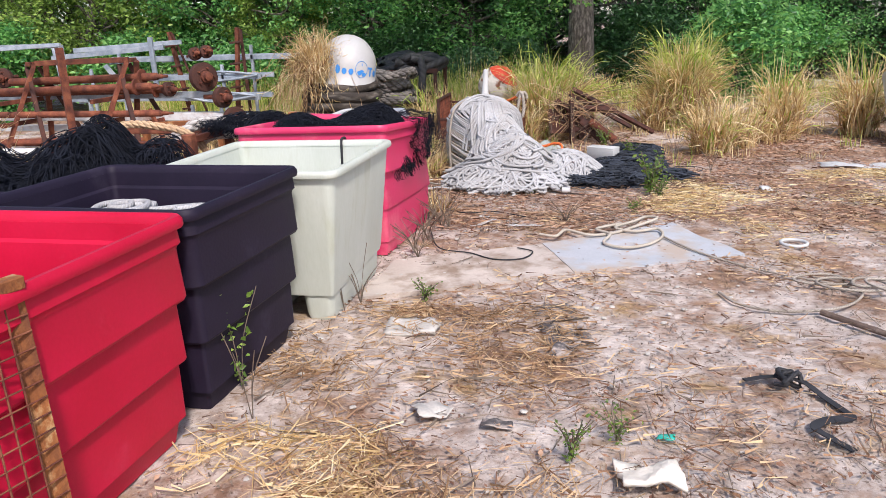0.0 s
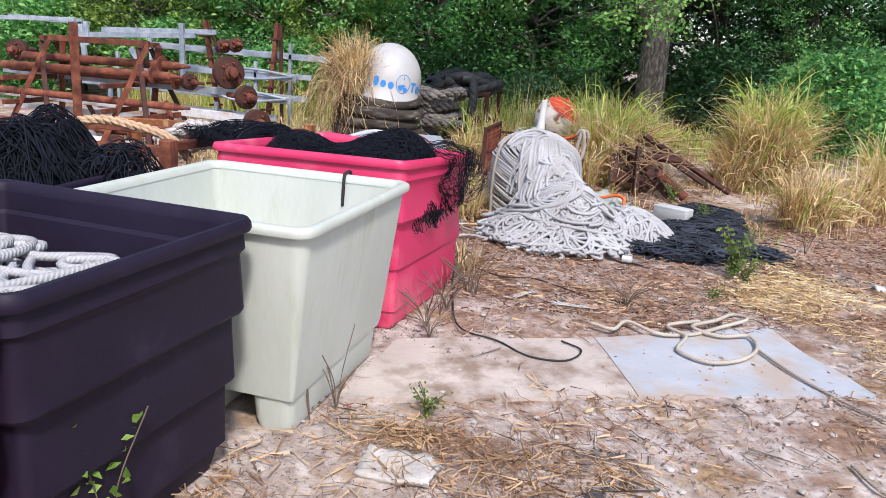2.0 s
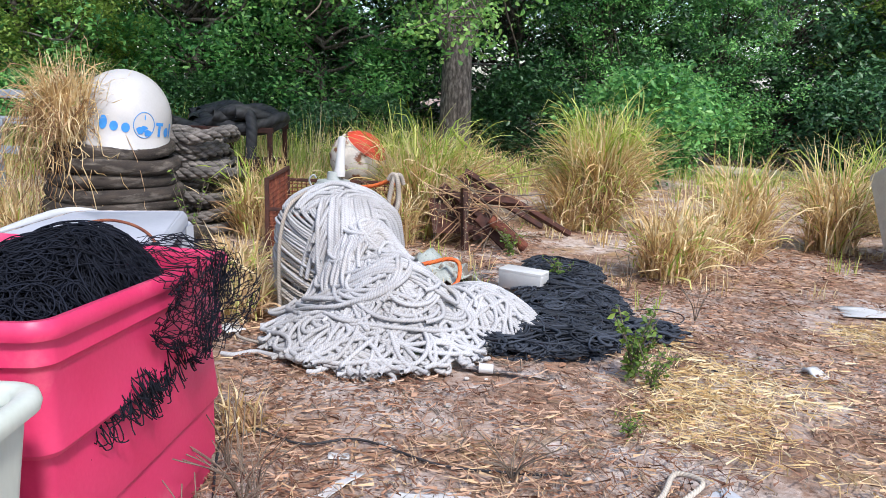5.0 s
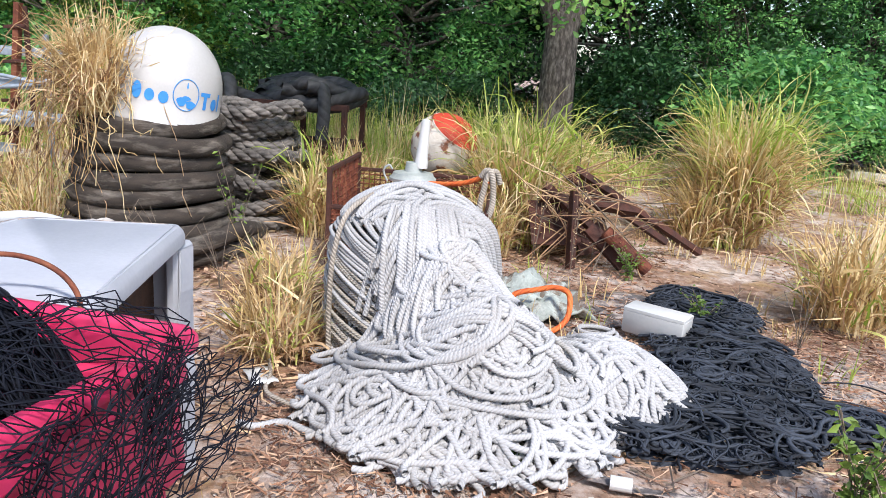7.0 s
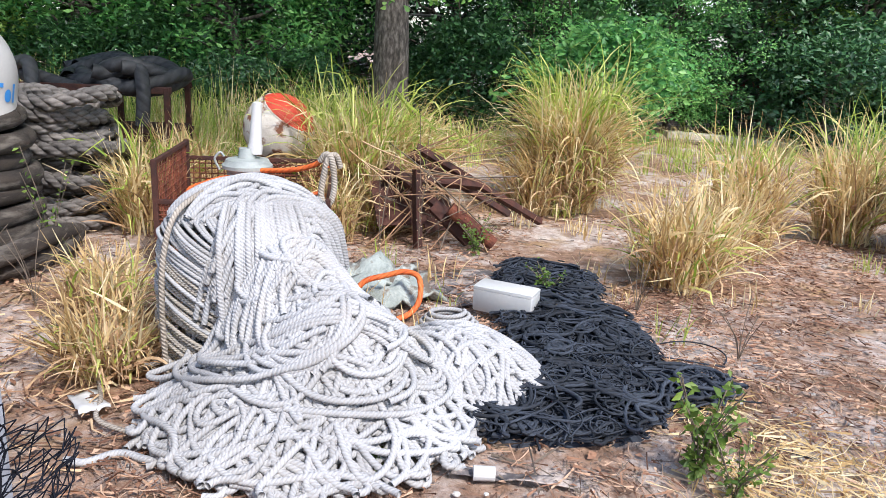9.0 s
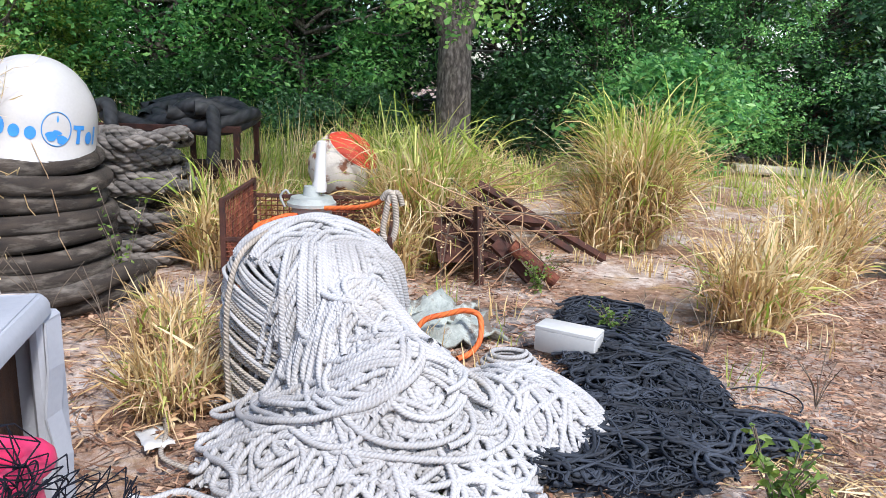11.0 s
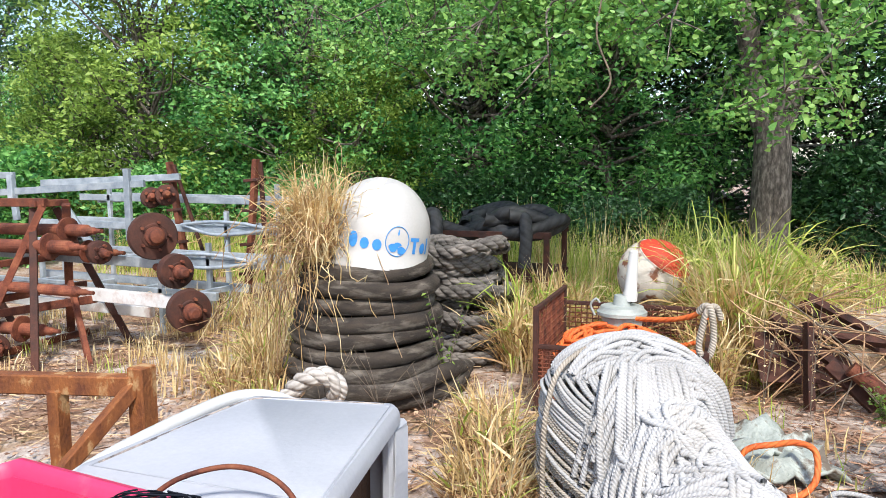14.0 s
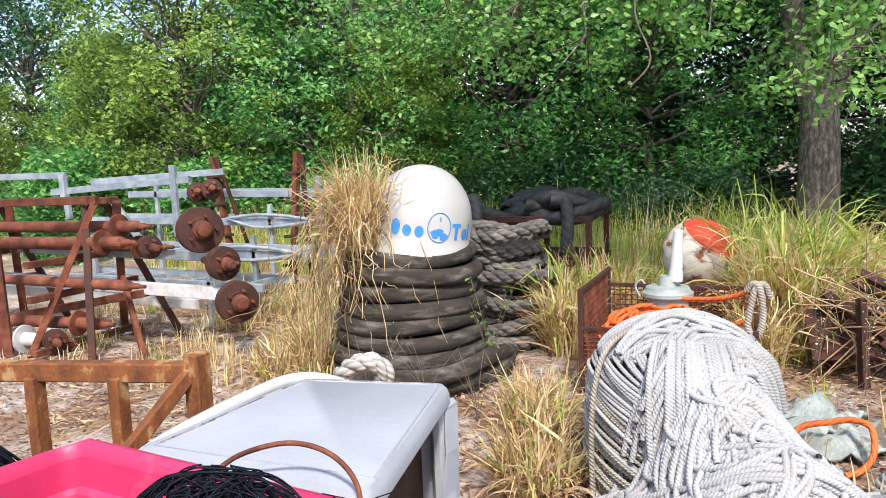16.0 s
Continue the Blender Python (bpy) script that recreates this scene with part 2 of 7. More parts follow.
M_OLD = mat("old brown grass", [(0.26, 0.15, 0.075), (0.48, 0.31, 0.17), (0.66, 0.48, 0.29)], 0.8, scale=2, bump=0, island=0.6, translucent=0.3)
M_STRAW = mat("straw litter", [(0.16, 0.08, 0.045), (0.34, 0.20, 0.11), (0.56, 0.40, 0.23)], 0.85, scale=1, bump=0, island=0.7)
M_LITTER = mat("dead leaf litter", [(0.13, 0.06, 0.035), (0.32, 0.17, 0.10), (0.50, 0.33, 0.22)], 0.85, scale=1, bump=0, island=0.7)
M_STEEL = mat("dull steel", [(0.15, 0.15, 0.16), (0.3, 0.3, 0.31)], 0.5, 0.6, scale=10, bump=0.1)
M_FENCE = mat("weathered fence wire", [(0.03, 0.032, 0.03), (0.075, 0.078, 0.07)], 0.7, 0.2, scale=6, bump=0.1)
M_TEAL = mat("teal plastic", [(0.02, 0.42, 0.33), (0.03, 0.5, 0.4)], 0.5, bump=0.1)
M_SACK = mat("grey cloth", [(0.05, 0.044, 0.044), (0.17, 0.15, 0.145)], 0.9, scale=14, bump=0.8, dirt=(0.44, 0.37, 0.32), dirt_scale=9, dirt_at=(0.46, 0.58))
M_CAR = mat("white car paint", [(0.72, 0.73, 0.75), (0.8, 0.8, 0.81)], 0.3, bump=0)
M_CARR = mat("red car paint", [(0.32, 0.02, 0.02), (0.4, 0.03, 0.03)], 0.3, bump=0)
M_TYRE = mat("tyre rubber", [(0.018, 0.018, 0.018), (0.04, 0.04, 0.04)], 0.85, bump=0.3)
M_WIN = mat("car glass", [(0.02, 0.025, 0.03), (0.03, 0.035, 0.04)], 0.1, bump=0)


def ground_material():
    """Pale sand and grey dirt, with brown humus and patches of straw."""
    m = bpy.data.materials.new("sandy ground")
    m.use_nodes = True
    n, l = m.node_tree.nodes, m.node_tree.links
    b = n["Principled BSDF"]
    tc = n.new("ShaderNodeTexCoord")

    def nz(scale, detail=8, rough=0.6):
        t = n.new("ShaderNodeTexNoise")
        t.inputs["Scale"].default_value, t.inputs["Detail"].default_value, t.inputs["Roughness"].default_value = scale, detail, rough
        l.new(tc.outputs["Object"], t.inputs["Vector"])
        return t.outputs["Fac"]

    def ramp(src, *stops):
        r = n.new("ShaderNodeValToRGB")
        e = r.color_ramp.elements
        while len(e) < len(stops):
            e.new(0.5)
        for i, (p, c) in enumerate(stops):
            e[i].position, e[i].color = p, (*c, 1)
        l.new(src, r.inputs[0])
        return r.outputs[0]

    def mix(f, a, c):
        x = n.new("ShaderNodeMixRGB")
        l.new(f, x.inputs[0]), l.new(a, x.inputs[1]), l.new(c, x.inputs[2])
        return x.outputs[0]
    sand = ramp(nz(9), (0.32, (0.33, 0.265, 0.225)), (0.68, (0.70, 0.62, 0.56)))
    humus = ramp(nz(14), (0.3, (0.15, 0.085, 0.055)), (0.7, (0.42, 0.275, 0.19)))
    straw = ramp(nz(24), (0.35, (0.25, 0.15, 0.07)), (0.7, (0.50, 0.35, 0.18)))
    # the trodden strip is paler, the ground towards the trees darker
    sx, mr = n.new("ShaderNodeSeparateXYZ"), n.new("ShaderNodeMapRange")
    l.new(tc.outputs["Object"], sx.inputs[0]), l.new(sx.outputs[1], mr.inputs["Value"])
    mr.inputs["From Min"].default_value, mr.inputs["From Max"].default_value = 1.5, 5.0
    mr.inputs["To Min"].default_value, mr.inputs["To Max"].default_value = -0.02, 0.03
    ad = n.new("ShaderNodeMath")
    l.new(nz(1.3, 12, 0.76), ad.inputs[0]), l.new(mr.outputs[0], ad.inputs[1])
    c = mix(ramp(ad.outputs[0], (0.455, (0, 0, 0)), (0.57, (1, 1, 1))), sand, humus)
    c = mix(ramp(nz(1.7, 9, 0.7), (0.54, (0, 0, 0)), (0.66, (1, 1, 1))), c, straw)
    speck = ramp(nz(38, 8, 0.75), (0.55, (0, 0, 0)), (0.66, (1, 1, 1)))
    dark = ramp(nz(30), (0.3, (0.09, 0.06, 0.045)), (0.7, (0.2, 0.14, 0.1)))
    c = mix(speck, c, dark)
    l.new(c, b.inputs["Base Color"])
    b.inputs["Roughness"].default_value = 0.95
    b.inputs["Specular IOR Level"].default_value = 0.2
    bp = n.new("ShaderNodeBump")
    bp.inputs["Strength"].default_value, bp.inputs["Distance"].default_value = 0.8, 0.02
    l.new(nz(16, 12, 0.78), bp.inputs["Height"]), l.new(bp.outputs[0], b.inputs["Normal"])
    return m


M_GROUND = ground_material()

# ---- geometry helpers ----
def obj(name, vf, material, parent=None, uv=None, smooth=False, label=""):
    """One mesh object from vertices and faces; faces are lists or one array of equal width."""
    v, f = vf[0], vf[1]
    if uv is None and len(vf) > 2:
        uv = vf[2]
    me = bpy.data.meshes.new(name)
    if isinstance(f, np.ndarray):
        v = np.asarray(v, dtype=np.float32)
        k, w = f.shape
        me.vertices.add(len(v)), me.vertices.foreach_set("co", v.ravel())
        me.loops.add(k * w), me.loops.foreach_set("vertex_index", f.astype(np.int32).ravel())
        me.polygons.add(k), me.polygons.foreach_set("loop_start", np.arange(0, k * w, w, dtype=np.int32))
        me.polygons.foreach_set("loop_total", np.full(k, w, dtype=np.int32))
        me.update(calc_edges=True)
    else:
        me.from_pydata([tuple(p) for p in v], [], [tuple(q) for q in f])
    if uv is not None:
        layer = me.uv_layers.new(name="UVMap")
        layer.data.foreach_set("uv", np.asarray(uv, dtype=np.float32).ravel())
    if smooth:
        me.polygons.foreach_set("use_smooth", np.ones(len(me.polygons), dtype=bool))
    for x in material if isinstance(material, (list, tuple)) else [material]:
        me.materials.append(x)
    o = new(name, me)
    if parent:
        o.parent = parent
    if label:
        o["label"] = label
    return o


def join(*items):
    v, f, k = [], [], 0
    for a in items:
        v += [tuple(p) for p in a[0]]
        f += [tuple(int(i) + k for i in q) for q in a[1]]
        k = len(v)
    return v, f


def thing(name, label, category, at=(0, 0, 0), rz=0, group=""):
    o = new(name)
    o.empty_display_size = 0.1
    o.matrix_basis = pose(*at, 0, 0, rz)
    return tagged(o, label, category, group)


def bm_out(bm):
    bm.verts.ensure_lookup_table()
    out = [v.co.copy() for v in bm.verts], [[v.index for v in f.verts] for f in bm.faces]
    bm.free()
    return out


def box(c, s, rz=0, bevel=0.01, rx=0, ry=0):
    bm = bmesh.new()
    bmesh.ops.create_cube(bm, size=1)
    bmesh.ops.scale(bm, vec=s, verts=bm.verts)
    if bevel:
        bmesh.ops.bevel(bm, geom=list(bm.edges), offset=min(bevel, min(s) * 0.3), segments=2, affect="EDGES", profile=0.6)
    bmesh.ops.transform(bm, matrix=pose(*c, rx, ry, rz), verts=bm.verts)
    bm.verts.index_update()
    return bm_out(bm)


def beam(a, b, w, h, bevel=0.004, roll=0):
    """A bar of section w x h from a to b."""
    a, b = Vector(a), Vector(b)
    d = b - a
    m = Matrix.Translation((a + b) / 2) @ d.to_track_quat("X", "Z").to_matrix().to_4x4() @ pose(0, 0, 0, roll)
    bm = bmesh.new()
    bmesh.ops.create_cube(bm, size=1)
    bmesh.ops.scale(bm, vec=(d.length, w, h), verts=bm.verts)
    if bevel:
        bmesh.ops.bevel(bm, geom=list(bm.edges), offset=bevel, segments=1, affect="EDGES")
    bmesh.ops.transform(bm, matrix=m, verts=bm.verts)
    bm.verts.index_update()
    return bm_out(bm)


def angle_iron(a, b, w, t=0.008, roll=0):
    """An L section from a to b."""
    a, b = Vector(a), Vector(b)
    m = (b - a).to_track_quat("X", "Z").to_matrix().to_4x4() @ pose(0, 0, 0, roll)
    sec = [(0, 0), (w, 0), (w, t), (t, t), (t, w), (0, w)]
    v = [tuple(p + (m @ Vector((0, y, z)))) for p in (a, b) for y, z in sec]
    f = [(i, (i + 1) % 6, 6 + (i + 1) % 6, 6 + i) for i in range(6)] + [(5, 4, 3, 2, 1, 0), (6, 7, 8, 9, 10, 11)]
    return v, f


def lathe(profile, a, axis=(0, 0, 1), n=24):
    """Turned body: profile of (radius, distance along the axis) from the point a."""
    m = Matrix.Translation(a) @ Vector(axis).to_track_quat("Z", "Y").to_matrix().to_4x4()
    v, f = [], []
    for r, z in profile:
        v += [tuple(m @ Vector((r * math.cos(2 * math.pi * i / n), r * math.sin(2 * math.pi * i / n), z))) for i in range(n)]
    for j in range(len(profile) - 1):
        f += [(j * n + i, j * n + (i + 1) % n, (j + 1) * n + (i + 1) % n, (j + 1) * n + i) for i in range(n)]
    f += [tuple(range(n - 1, -1, -1)), tuple(range((len(profile) - 1) * n, len(profile) * n))]
    return v, f


def cyl(a, b, r, r2=None, n=14):
    d = Vector(b) - Vector(a)
    return lathe([(r, 0), (r if r2 is None else r2, d.length)], a, d, n)


def tubes(lines, radius, sides=6):
    """Round strands along polylines, with length (m) and turn as UV. radius: one, or one for each line."""
    vs, fs, us, k = [], [], [], 0
    ang = np.linspace(0, 2 * np.pi, sides, endpoint=False)
    for q, line in enumerate(lines):
        p = np.asarray(line, dtype=float)
        if len(p) < 2:
            continue
        r = radius[q] if isinstance(radius, (list, tuple, np.ndarray)) else radius
        t = np.gradient(p, axis=0)
        t /= np.linalg.norm(t, axis=1)[:, None] + 1e-9
        ref = np.array([0.31, 0.17, 0.94])
        a = np.cross(t, ref)
        a /= np.linalg.norm(a, axis=1)[:, None] + 1e-9
        b = np.cross(t, a)
        rg = p[:, None, :] + r * (a[:, None, :] * np.cos(ang)[None, :, None] + b[:, None, :] * np.sin(ang)[None, :, None])
        n = len(p)
        s = np.concatenate([[0], np.cumsum(np.linalg.norm(np.diff(p, axis=0), axis=1))])
        i, j = np.meshgrid(np.arange(n - 1), np.arange(sides), indexing="ij")
        j2 = (j + 1) % sides
        f = np.stack([i * sides + j, i * sides + j2, (i + 1) * sides + j2, (i + 1) * sides + j], -1).reshape(-1, 4) + k
        u = np.stack([np.stack([s[i], j / sides], -1), np.stack([s[i], (j + 1) / sides], -1),
                      np.stack([s[i + 1], (j + 1) / sides], -1), np.stack([s[i + 1], j / sides], -1)], 2).reshape(-1, 2)
        vs.append(rg.reshape(-1, 3)), fs.append(f), us.append(u)
        k += n * sides
    return np.concatenate(vs), np.concatenate(fs), np.concatenate(us)


def spline(points, n=12):
    """A smooth line through the points (Catmull-Rom)."""
    p = np.asarray(points, dtype=float)
    p = np.vstack([2 * p[0] - p[1], p, 2 * p[-1] - p[-2]])
    t = np.linspace(0, 1, n, endpoint=False)[:, None]
    out = []
    for i in range(1, len(p) - 2):
        a, b, c, d = p[i - 1:i + 3]
        out.append(0.5 * (2 * b + (c - a) * t + (2 * a - 5 * b + 4 * c - d) * t ** 2 + (3 * b - a - 3 * c + d) * t ** 3))
    return np.vstack(out + [p[-2:-1]])


def laid(line, r, pitch=0.30, strands=3):
    """The strands of a thick laid rope along a line."""
    p = np.asarray(line, dtype=float)
    s = np.concatenate([[0], np.cumsum(np.linalg.norm(np.diff(p, axis=0), axis=1))])
    n = max(8, int(s[-1] / 0.02))
    q = np.stack([np.interp(np.linspace(0, s[-1], n), s, p[:, k]) for k in range(3)], -1)
    t = np.gradient(q, axis=0)
    t /= np.linalg.norm(t, axis=1)[:, None] + 1e-9
    a = np.cross(t, np.array([0.31, 0.17, 0.94]))
    a /= np.linalg.norm(a, axis=1)[:, None] + 1e-9
    b = np.cross(t, a)
    u = np.linspace(0, s[-1], n) / pitch * 2 * np.pi
    return [q + r * 0.52 * (a * np.cos(u + k * 2 * np.pi / strands)[:, None] + b * np.sin(u + k * 2 * np.pi / strands)[:, None]) for k in range(strands)]


def ring(cx, cy, hx, hy, r, z, n=6):
    out = []
    for k, (sx, sy) in enumerate(((1, 1), (-1, 1), (-1, -1), (1, -1))):
        for i in range(n + 1):
            a = math.pi / 2 * (k + i / n)
            out.append((cx + sx * (hx - r) + r * math.cos(a), cy + sy * (hy - r) + r * math.sin(a), z))
    return out


def loft(rings, cap_first=True, cap_last=True):
    n = len(rings[0])
    v = [p for q in rings for p in q]
    f = [(j * n + i, j * n + (i + 1) % n, (j + 1) * n + (i + 1) % n, (j + 1) * n + i) for j in range(len(rings) - 1) for i in range(n)]
    if cap_first:
        f.append(tuple(range(n - 1, -1, -1)))
    if cap_last:
        f.append(tuple(range((len(rings) - 1) * n, len(rings) * n)))
    return v, f


def shade_auto(o, deg=35):
    """Smooth shading with sharp edges kept."""
    me = o.data
    bm = bmesh.new()
    bm.from_mesh(me)
    for f in bm.faces:
        f.smooth = True
    for e in bm.edges:
        e.smooth = len(e.link_faces) == 2 and e.calc_face_angle(0) < radians(deg)
    bm.to_mesh(me)
    bm.free()
    return o


def blades(n, base, height, lean, rng, width=0.009, segs=5, droop=0.6, centre=(0, 0), arc=None, rise=0.0):
    """Grass blades from within base metres of the centre: some stiff, some arching over, some snapped."""
    a = rng.uniform(0, 2 * np.pi, n)
    rad = base * np.sqrt(rng.uniform(0, 1, n))
    p = np.stack([centre[0] + rad * np.cos(a), centre[1] + rad * np.sin(a), -0.01 + rise * rng.uniform(0, 1, n) ** 0.8], -1)
    p[:, :2] += (p[:, :2] - np.array(centre)) * (lean * p[:, 2:] * 0.9)
    az = np.where(rng.uniform(0, 1, n) < 0.3, rng.uniform(0, 2 * np.pi, n), a + rng.normal(0, 0.7, n)) if arc is None else rng.normal(arc[0], arc[1], n)
    turn = rng.normal(0, 0.5, n)
    length = height * (0.18 + 1.0 * rng.beta(2.4, 1.2, n))
    tilt = np.abs(rng.normal(0, lean * 0.42, n)) + (rng.uniform(0.1, 0.9, n) if rise else 0)
    bend = droop * rng.uniform(0, 1, n) ** 1.4 * 1.75
    snap_at = np.where(rng.uniform(0, 1, n) < 0.28, rng.uniform(0.35, 0.85, n), 2.0)
    snap = rng.uniform(0.4, 2.0, n)
    w = width * rng.uniform(0.5, 1.3, n)
    twist = rng.uniform(-0.9, 0.9, n)
    v = np.empty((n, segs + 1, 2, 3))
    for k in range(segs + 1):
        t = k / segs
        e = tilt + bend * t ** 1.7 + np.where(t > snap_at, snap, 0)
        aa = az + turn * t
        hw = w * (1 - t ** 2.2) * 0.5 + 0.0006
        side = np.stack([-np.sin(aa), np.cos(aa), twist], -1) * hw[:, None]
        v[:, k, 0], v[:, k, 1] = p - side, p + side
        step = np.stack([np.sin(e) * np.cos(aa), np.sin(e) * np.sin(aa), np.cos(e)], -1) * (length / segs)[:, None]
        p = p + step
        p[:, 2] = np.maximum(p[:, 2], 0.008)
    i, j = np.meshgrid(np.arange(n), np.arange(segs), indexing="ij")
    o = i * (segs + 1) * 2 + j * 2
    f = np.stack([o, o + 1, o + 3, o + 2], -1).reshape(-1, 4)
    return v.reshape(-1, 3), f


def leaf_cloud(c, size, rng, up=1.0, wide=0.5, lobed=False):
    """Folded leaves, one at each point of c: of two faces, or of four with a rounded tip."""
    n = len(c)
    d = rng.normal(0, 1, (n, 3))
    d[:, 2] = d[:, 2] * 0.6 - 0.15
    d /= np.linalg.norm(d, axis=1)[:, None]
    nn = rng.normal(0, 0.7, (n, 3))
    nn[:, 2] += up
    nn[:, 1] -= 0.75
    nn[:, 0] += 0.25
    s = np.cross(d, nn)
    s /= np.linalg.norm(s, axis=1)[:, None] + 1e-9
    q = np.cross(s, d)
    L = (size * rng.uniform(0.6, 1.3, n))[:, None]
    rows = ((0.35, 0.32, 0.08), (0.78, 0.5, 0.1)) if lobed else ((0.55, 0.5, 0.12),)
    right = [c + d * L * a + s * L * wide * w + q * L * z for a, w, z in rows]
    left = [c + d * L * a - s * L * wide * w + q * L * z for a, w, z in rows]
    v = np.stack([c, *right, c + d * L, *left[::-1]], 1)
    k = v.shape[1]
    o = np.arange(n)[:, None] * k
    f = np.concatenate([o + np.array([[0, i, i + 1]]) for i in range(1, k - 1)])
    return v.reshape(-1, 3), f


def stack_np(*items):
    vs, fs, k = [], [], 0
    for v, f in items:
        vs.append(v), fs.append(f + k)
        k += len(v)
    return np.concatenate(vs), np.concatenate(fs)


# ---- ground ----
def make_ground():
    """One sheet to the horizon, fine near the path."""
    ax = np.concatenate([-np.geomspace(400, 5, 24), np.linspace(-4.8, 7, 170), np.geomspace(7.3, 400, 24)])
    ay = np.concatenate([-np.geomspace(400, 4, 24), np.linspace(-3.8, 12, 210), np.geomspace(12.3, 400, 24)])
    X, Y = np.meshgrid(ax, ay, indexing="ij")
    Z = 0.012 * np.sin(X * 2.1 + 1.3 * np.sin(Y * 1.3)) * np.sin(Y * 1.7 + 0.5)
    g = np.random.default_rng(3)
    Z += g.normal(0, 0.004, Z.shape)
    far = np.clip((np.abs(Y - 4) - 12) / 20, 0, 1)
    Z = Z * (1 - far) - 0.012
    n, m = X.shape
    i, j = np.meshgrid(np.arange(n - 1), np.arange(m - 1), indexing="ij")
    f = np.stack([i * m + j, (i + 1) * m + j, (i + 1) * m + j + 1, i * m + j + 1], -1).reshape(-1, 4)
    tagged(obj("ground", (np.stack([X, Y, Z], -1).reshape(-1, 3), f), M_GROUND, smooth=True),
           "pale trodden sand with brown litter and straw", "ground", kind="structure")


make_ground()


# ---- large plastic bins ----
def bin_rings(hx, hy, prof, r):
    """prof: (inset, z) from the foot outside, over the rim, to the floor inside."""
    return [ring(0, 0, hx - d, hy - d, max(0.02, r - d * 0.6), z) for d, z in prof]


def tiered_bin(at, hx, hy, h, material, label, rz=0, warp=None, taper_by=1.0):
    b = thing("fish_bin", label, "bin", at, rz, "large plastic bins")
    outer = [(0.128, 0.0), (0.118, 0.05), (0.108, 0.10 * h), (0.088, 0.108 * h), (0.086, 0.36 * h), (0.082, 0.362 * h), (0.062, 0.366 * h), (0.056, 0.376 * h), (0.064, 0.63 * h),
             (0.060, 0.634 * h), (0.034, 0.638 * h), (0.026, 0.652 * h), (0.036, 0.86 * h), (0.032, 0.872 * h), (0.020, 0.885 * h), (0.026, 0.955 * h)]
    outer = [(d if z > 0.6 * h else 0.03 + (d - 0.03) * taper_by, z) for d, z in outer]
    inner = [(0.05, 0.96 * h), (0.055, 0.885 * h), (0.068, 0.87 * h), (0.10, 0.63 * h), (0.11, 0.36 * h), (0.15, 0.10), (0.17, 0.06)]
    rim = [(0.02, 0.95 * h), (0.004, 0.952 * h), (0.0, 0.965 * h), (0.002, 0.985 * h), (0.012, h), (0.03, h), (0.042, 0.985 * h), (0.046, 0.95 * h)]
    shape = lambda rr: [[warp(*p) if warp else p for p in q] for q in rr]
    shade_auto(obj("body", loft(shape(bin_rings(hx, hy, outer + inner, 0.07))), material, b), 28)
    shade_auto(obj("rim", loft(shape(bin_rings(hx, hy, rim, 0.07)), False, False), material, b), 50)
    return b


def pink_warp(x, y, z):
    """The old bin leans out of square, its far end has sunk and its far rim has buckled upwards."""
    k = max(0, z - 0.5) / 0.43
    q = k * math.exp(-((x + 0.40) / 0.2) ** 2) * (1 if y > 0.3 else 0)
    return (x + 0.10 * y, y + 0.01 * x + 0.06 * q, z - 0.075 * y * min(1, z) + 0.07 * q)


tiered_bin((-0.33, -0.24, 0), 0.60, 0.61, 0.98, M_RED, "bright red moulded plastic bin with stepped sides", -3)
tiered_bin((-0.265, 0.92, 0), 0.61, 0.53, 0.98, M_BLACK, "black purple moulded plastic bin with stepped sides", -4.5)
tiered_bin((-0.05, 3.445, 0), 0.60, 0.605, 0.96, M_PINK, "faded pink red plastic bin with stepped sides", 0, pink_warp, 0.55)
tiered_bin((-1.75, 2.15, 0), 0.6, 0.6, 0.80, M_BLACK, "dark plastic bin half buried under net", 3)


def cream_bin():
    b = thing("fish_bin", "cream white plastic bin with moulded feet, stained green near the ground", "bin", (-0.04, 2.11, 0), -1.5, "large plastic bins")
    hx, hy, h = 0.60, 0.62, 0.925
    prof = [(0.15, 0.15), (0.118, 0.155), (0.11, 0.19), (0.03, 0.885), (0.03, 0.89), (0.05, 0.892), (0.13, 0.2), (0.15, 0.18)]
    shade_auto(obj("body", loft(bin_rings(hx, hy, prof, 0.085)), M_WHITE, b), 40)
    rim = [(0.025, 0.88), (0.004, 0.885), (0.0, 0.90), (0.004, 0.918), (0.016, h), (0.034, h), (0.05, 0.915), (0.054, 0.885)]
    shade_auto(obj("rim", loft(bin_rings(hx, hy, rim, 0.085), False, False), M_WHITE, b), 60)
    for x in (-1, 0, 1):
        rr = [ring(x * (hx - 0.225), 0, 0.10 - d, hy - 0.13 - d, 0.05, z) for d, z in ((0.02, -0.01), (0.01, 0.03), (0.0, 0.16))]
        shade_auto(obj("foot", loft(rr), M_WHITE, b), 40)


cream_bin()
tagged(obj("cord", tubes([spline([(0.200, 2.66, 0.76), (0.205, 2.655, 0.86), (0.205, 2.665, 0.925), (0.206, 2.70, 0.937), (0.207, 2.745, 0.93), (0.208, 2.755, 0.87)])], 0.009, 8), M_TWINE, smooth=True),
       "short black cord hung over the rim of a cream bin", "cord")


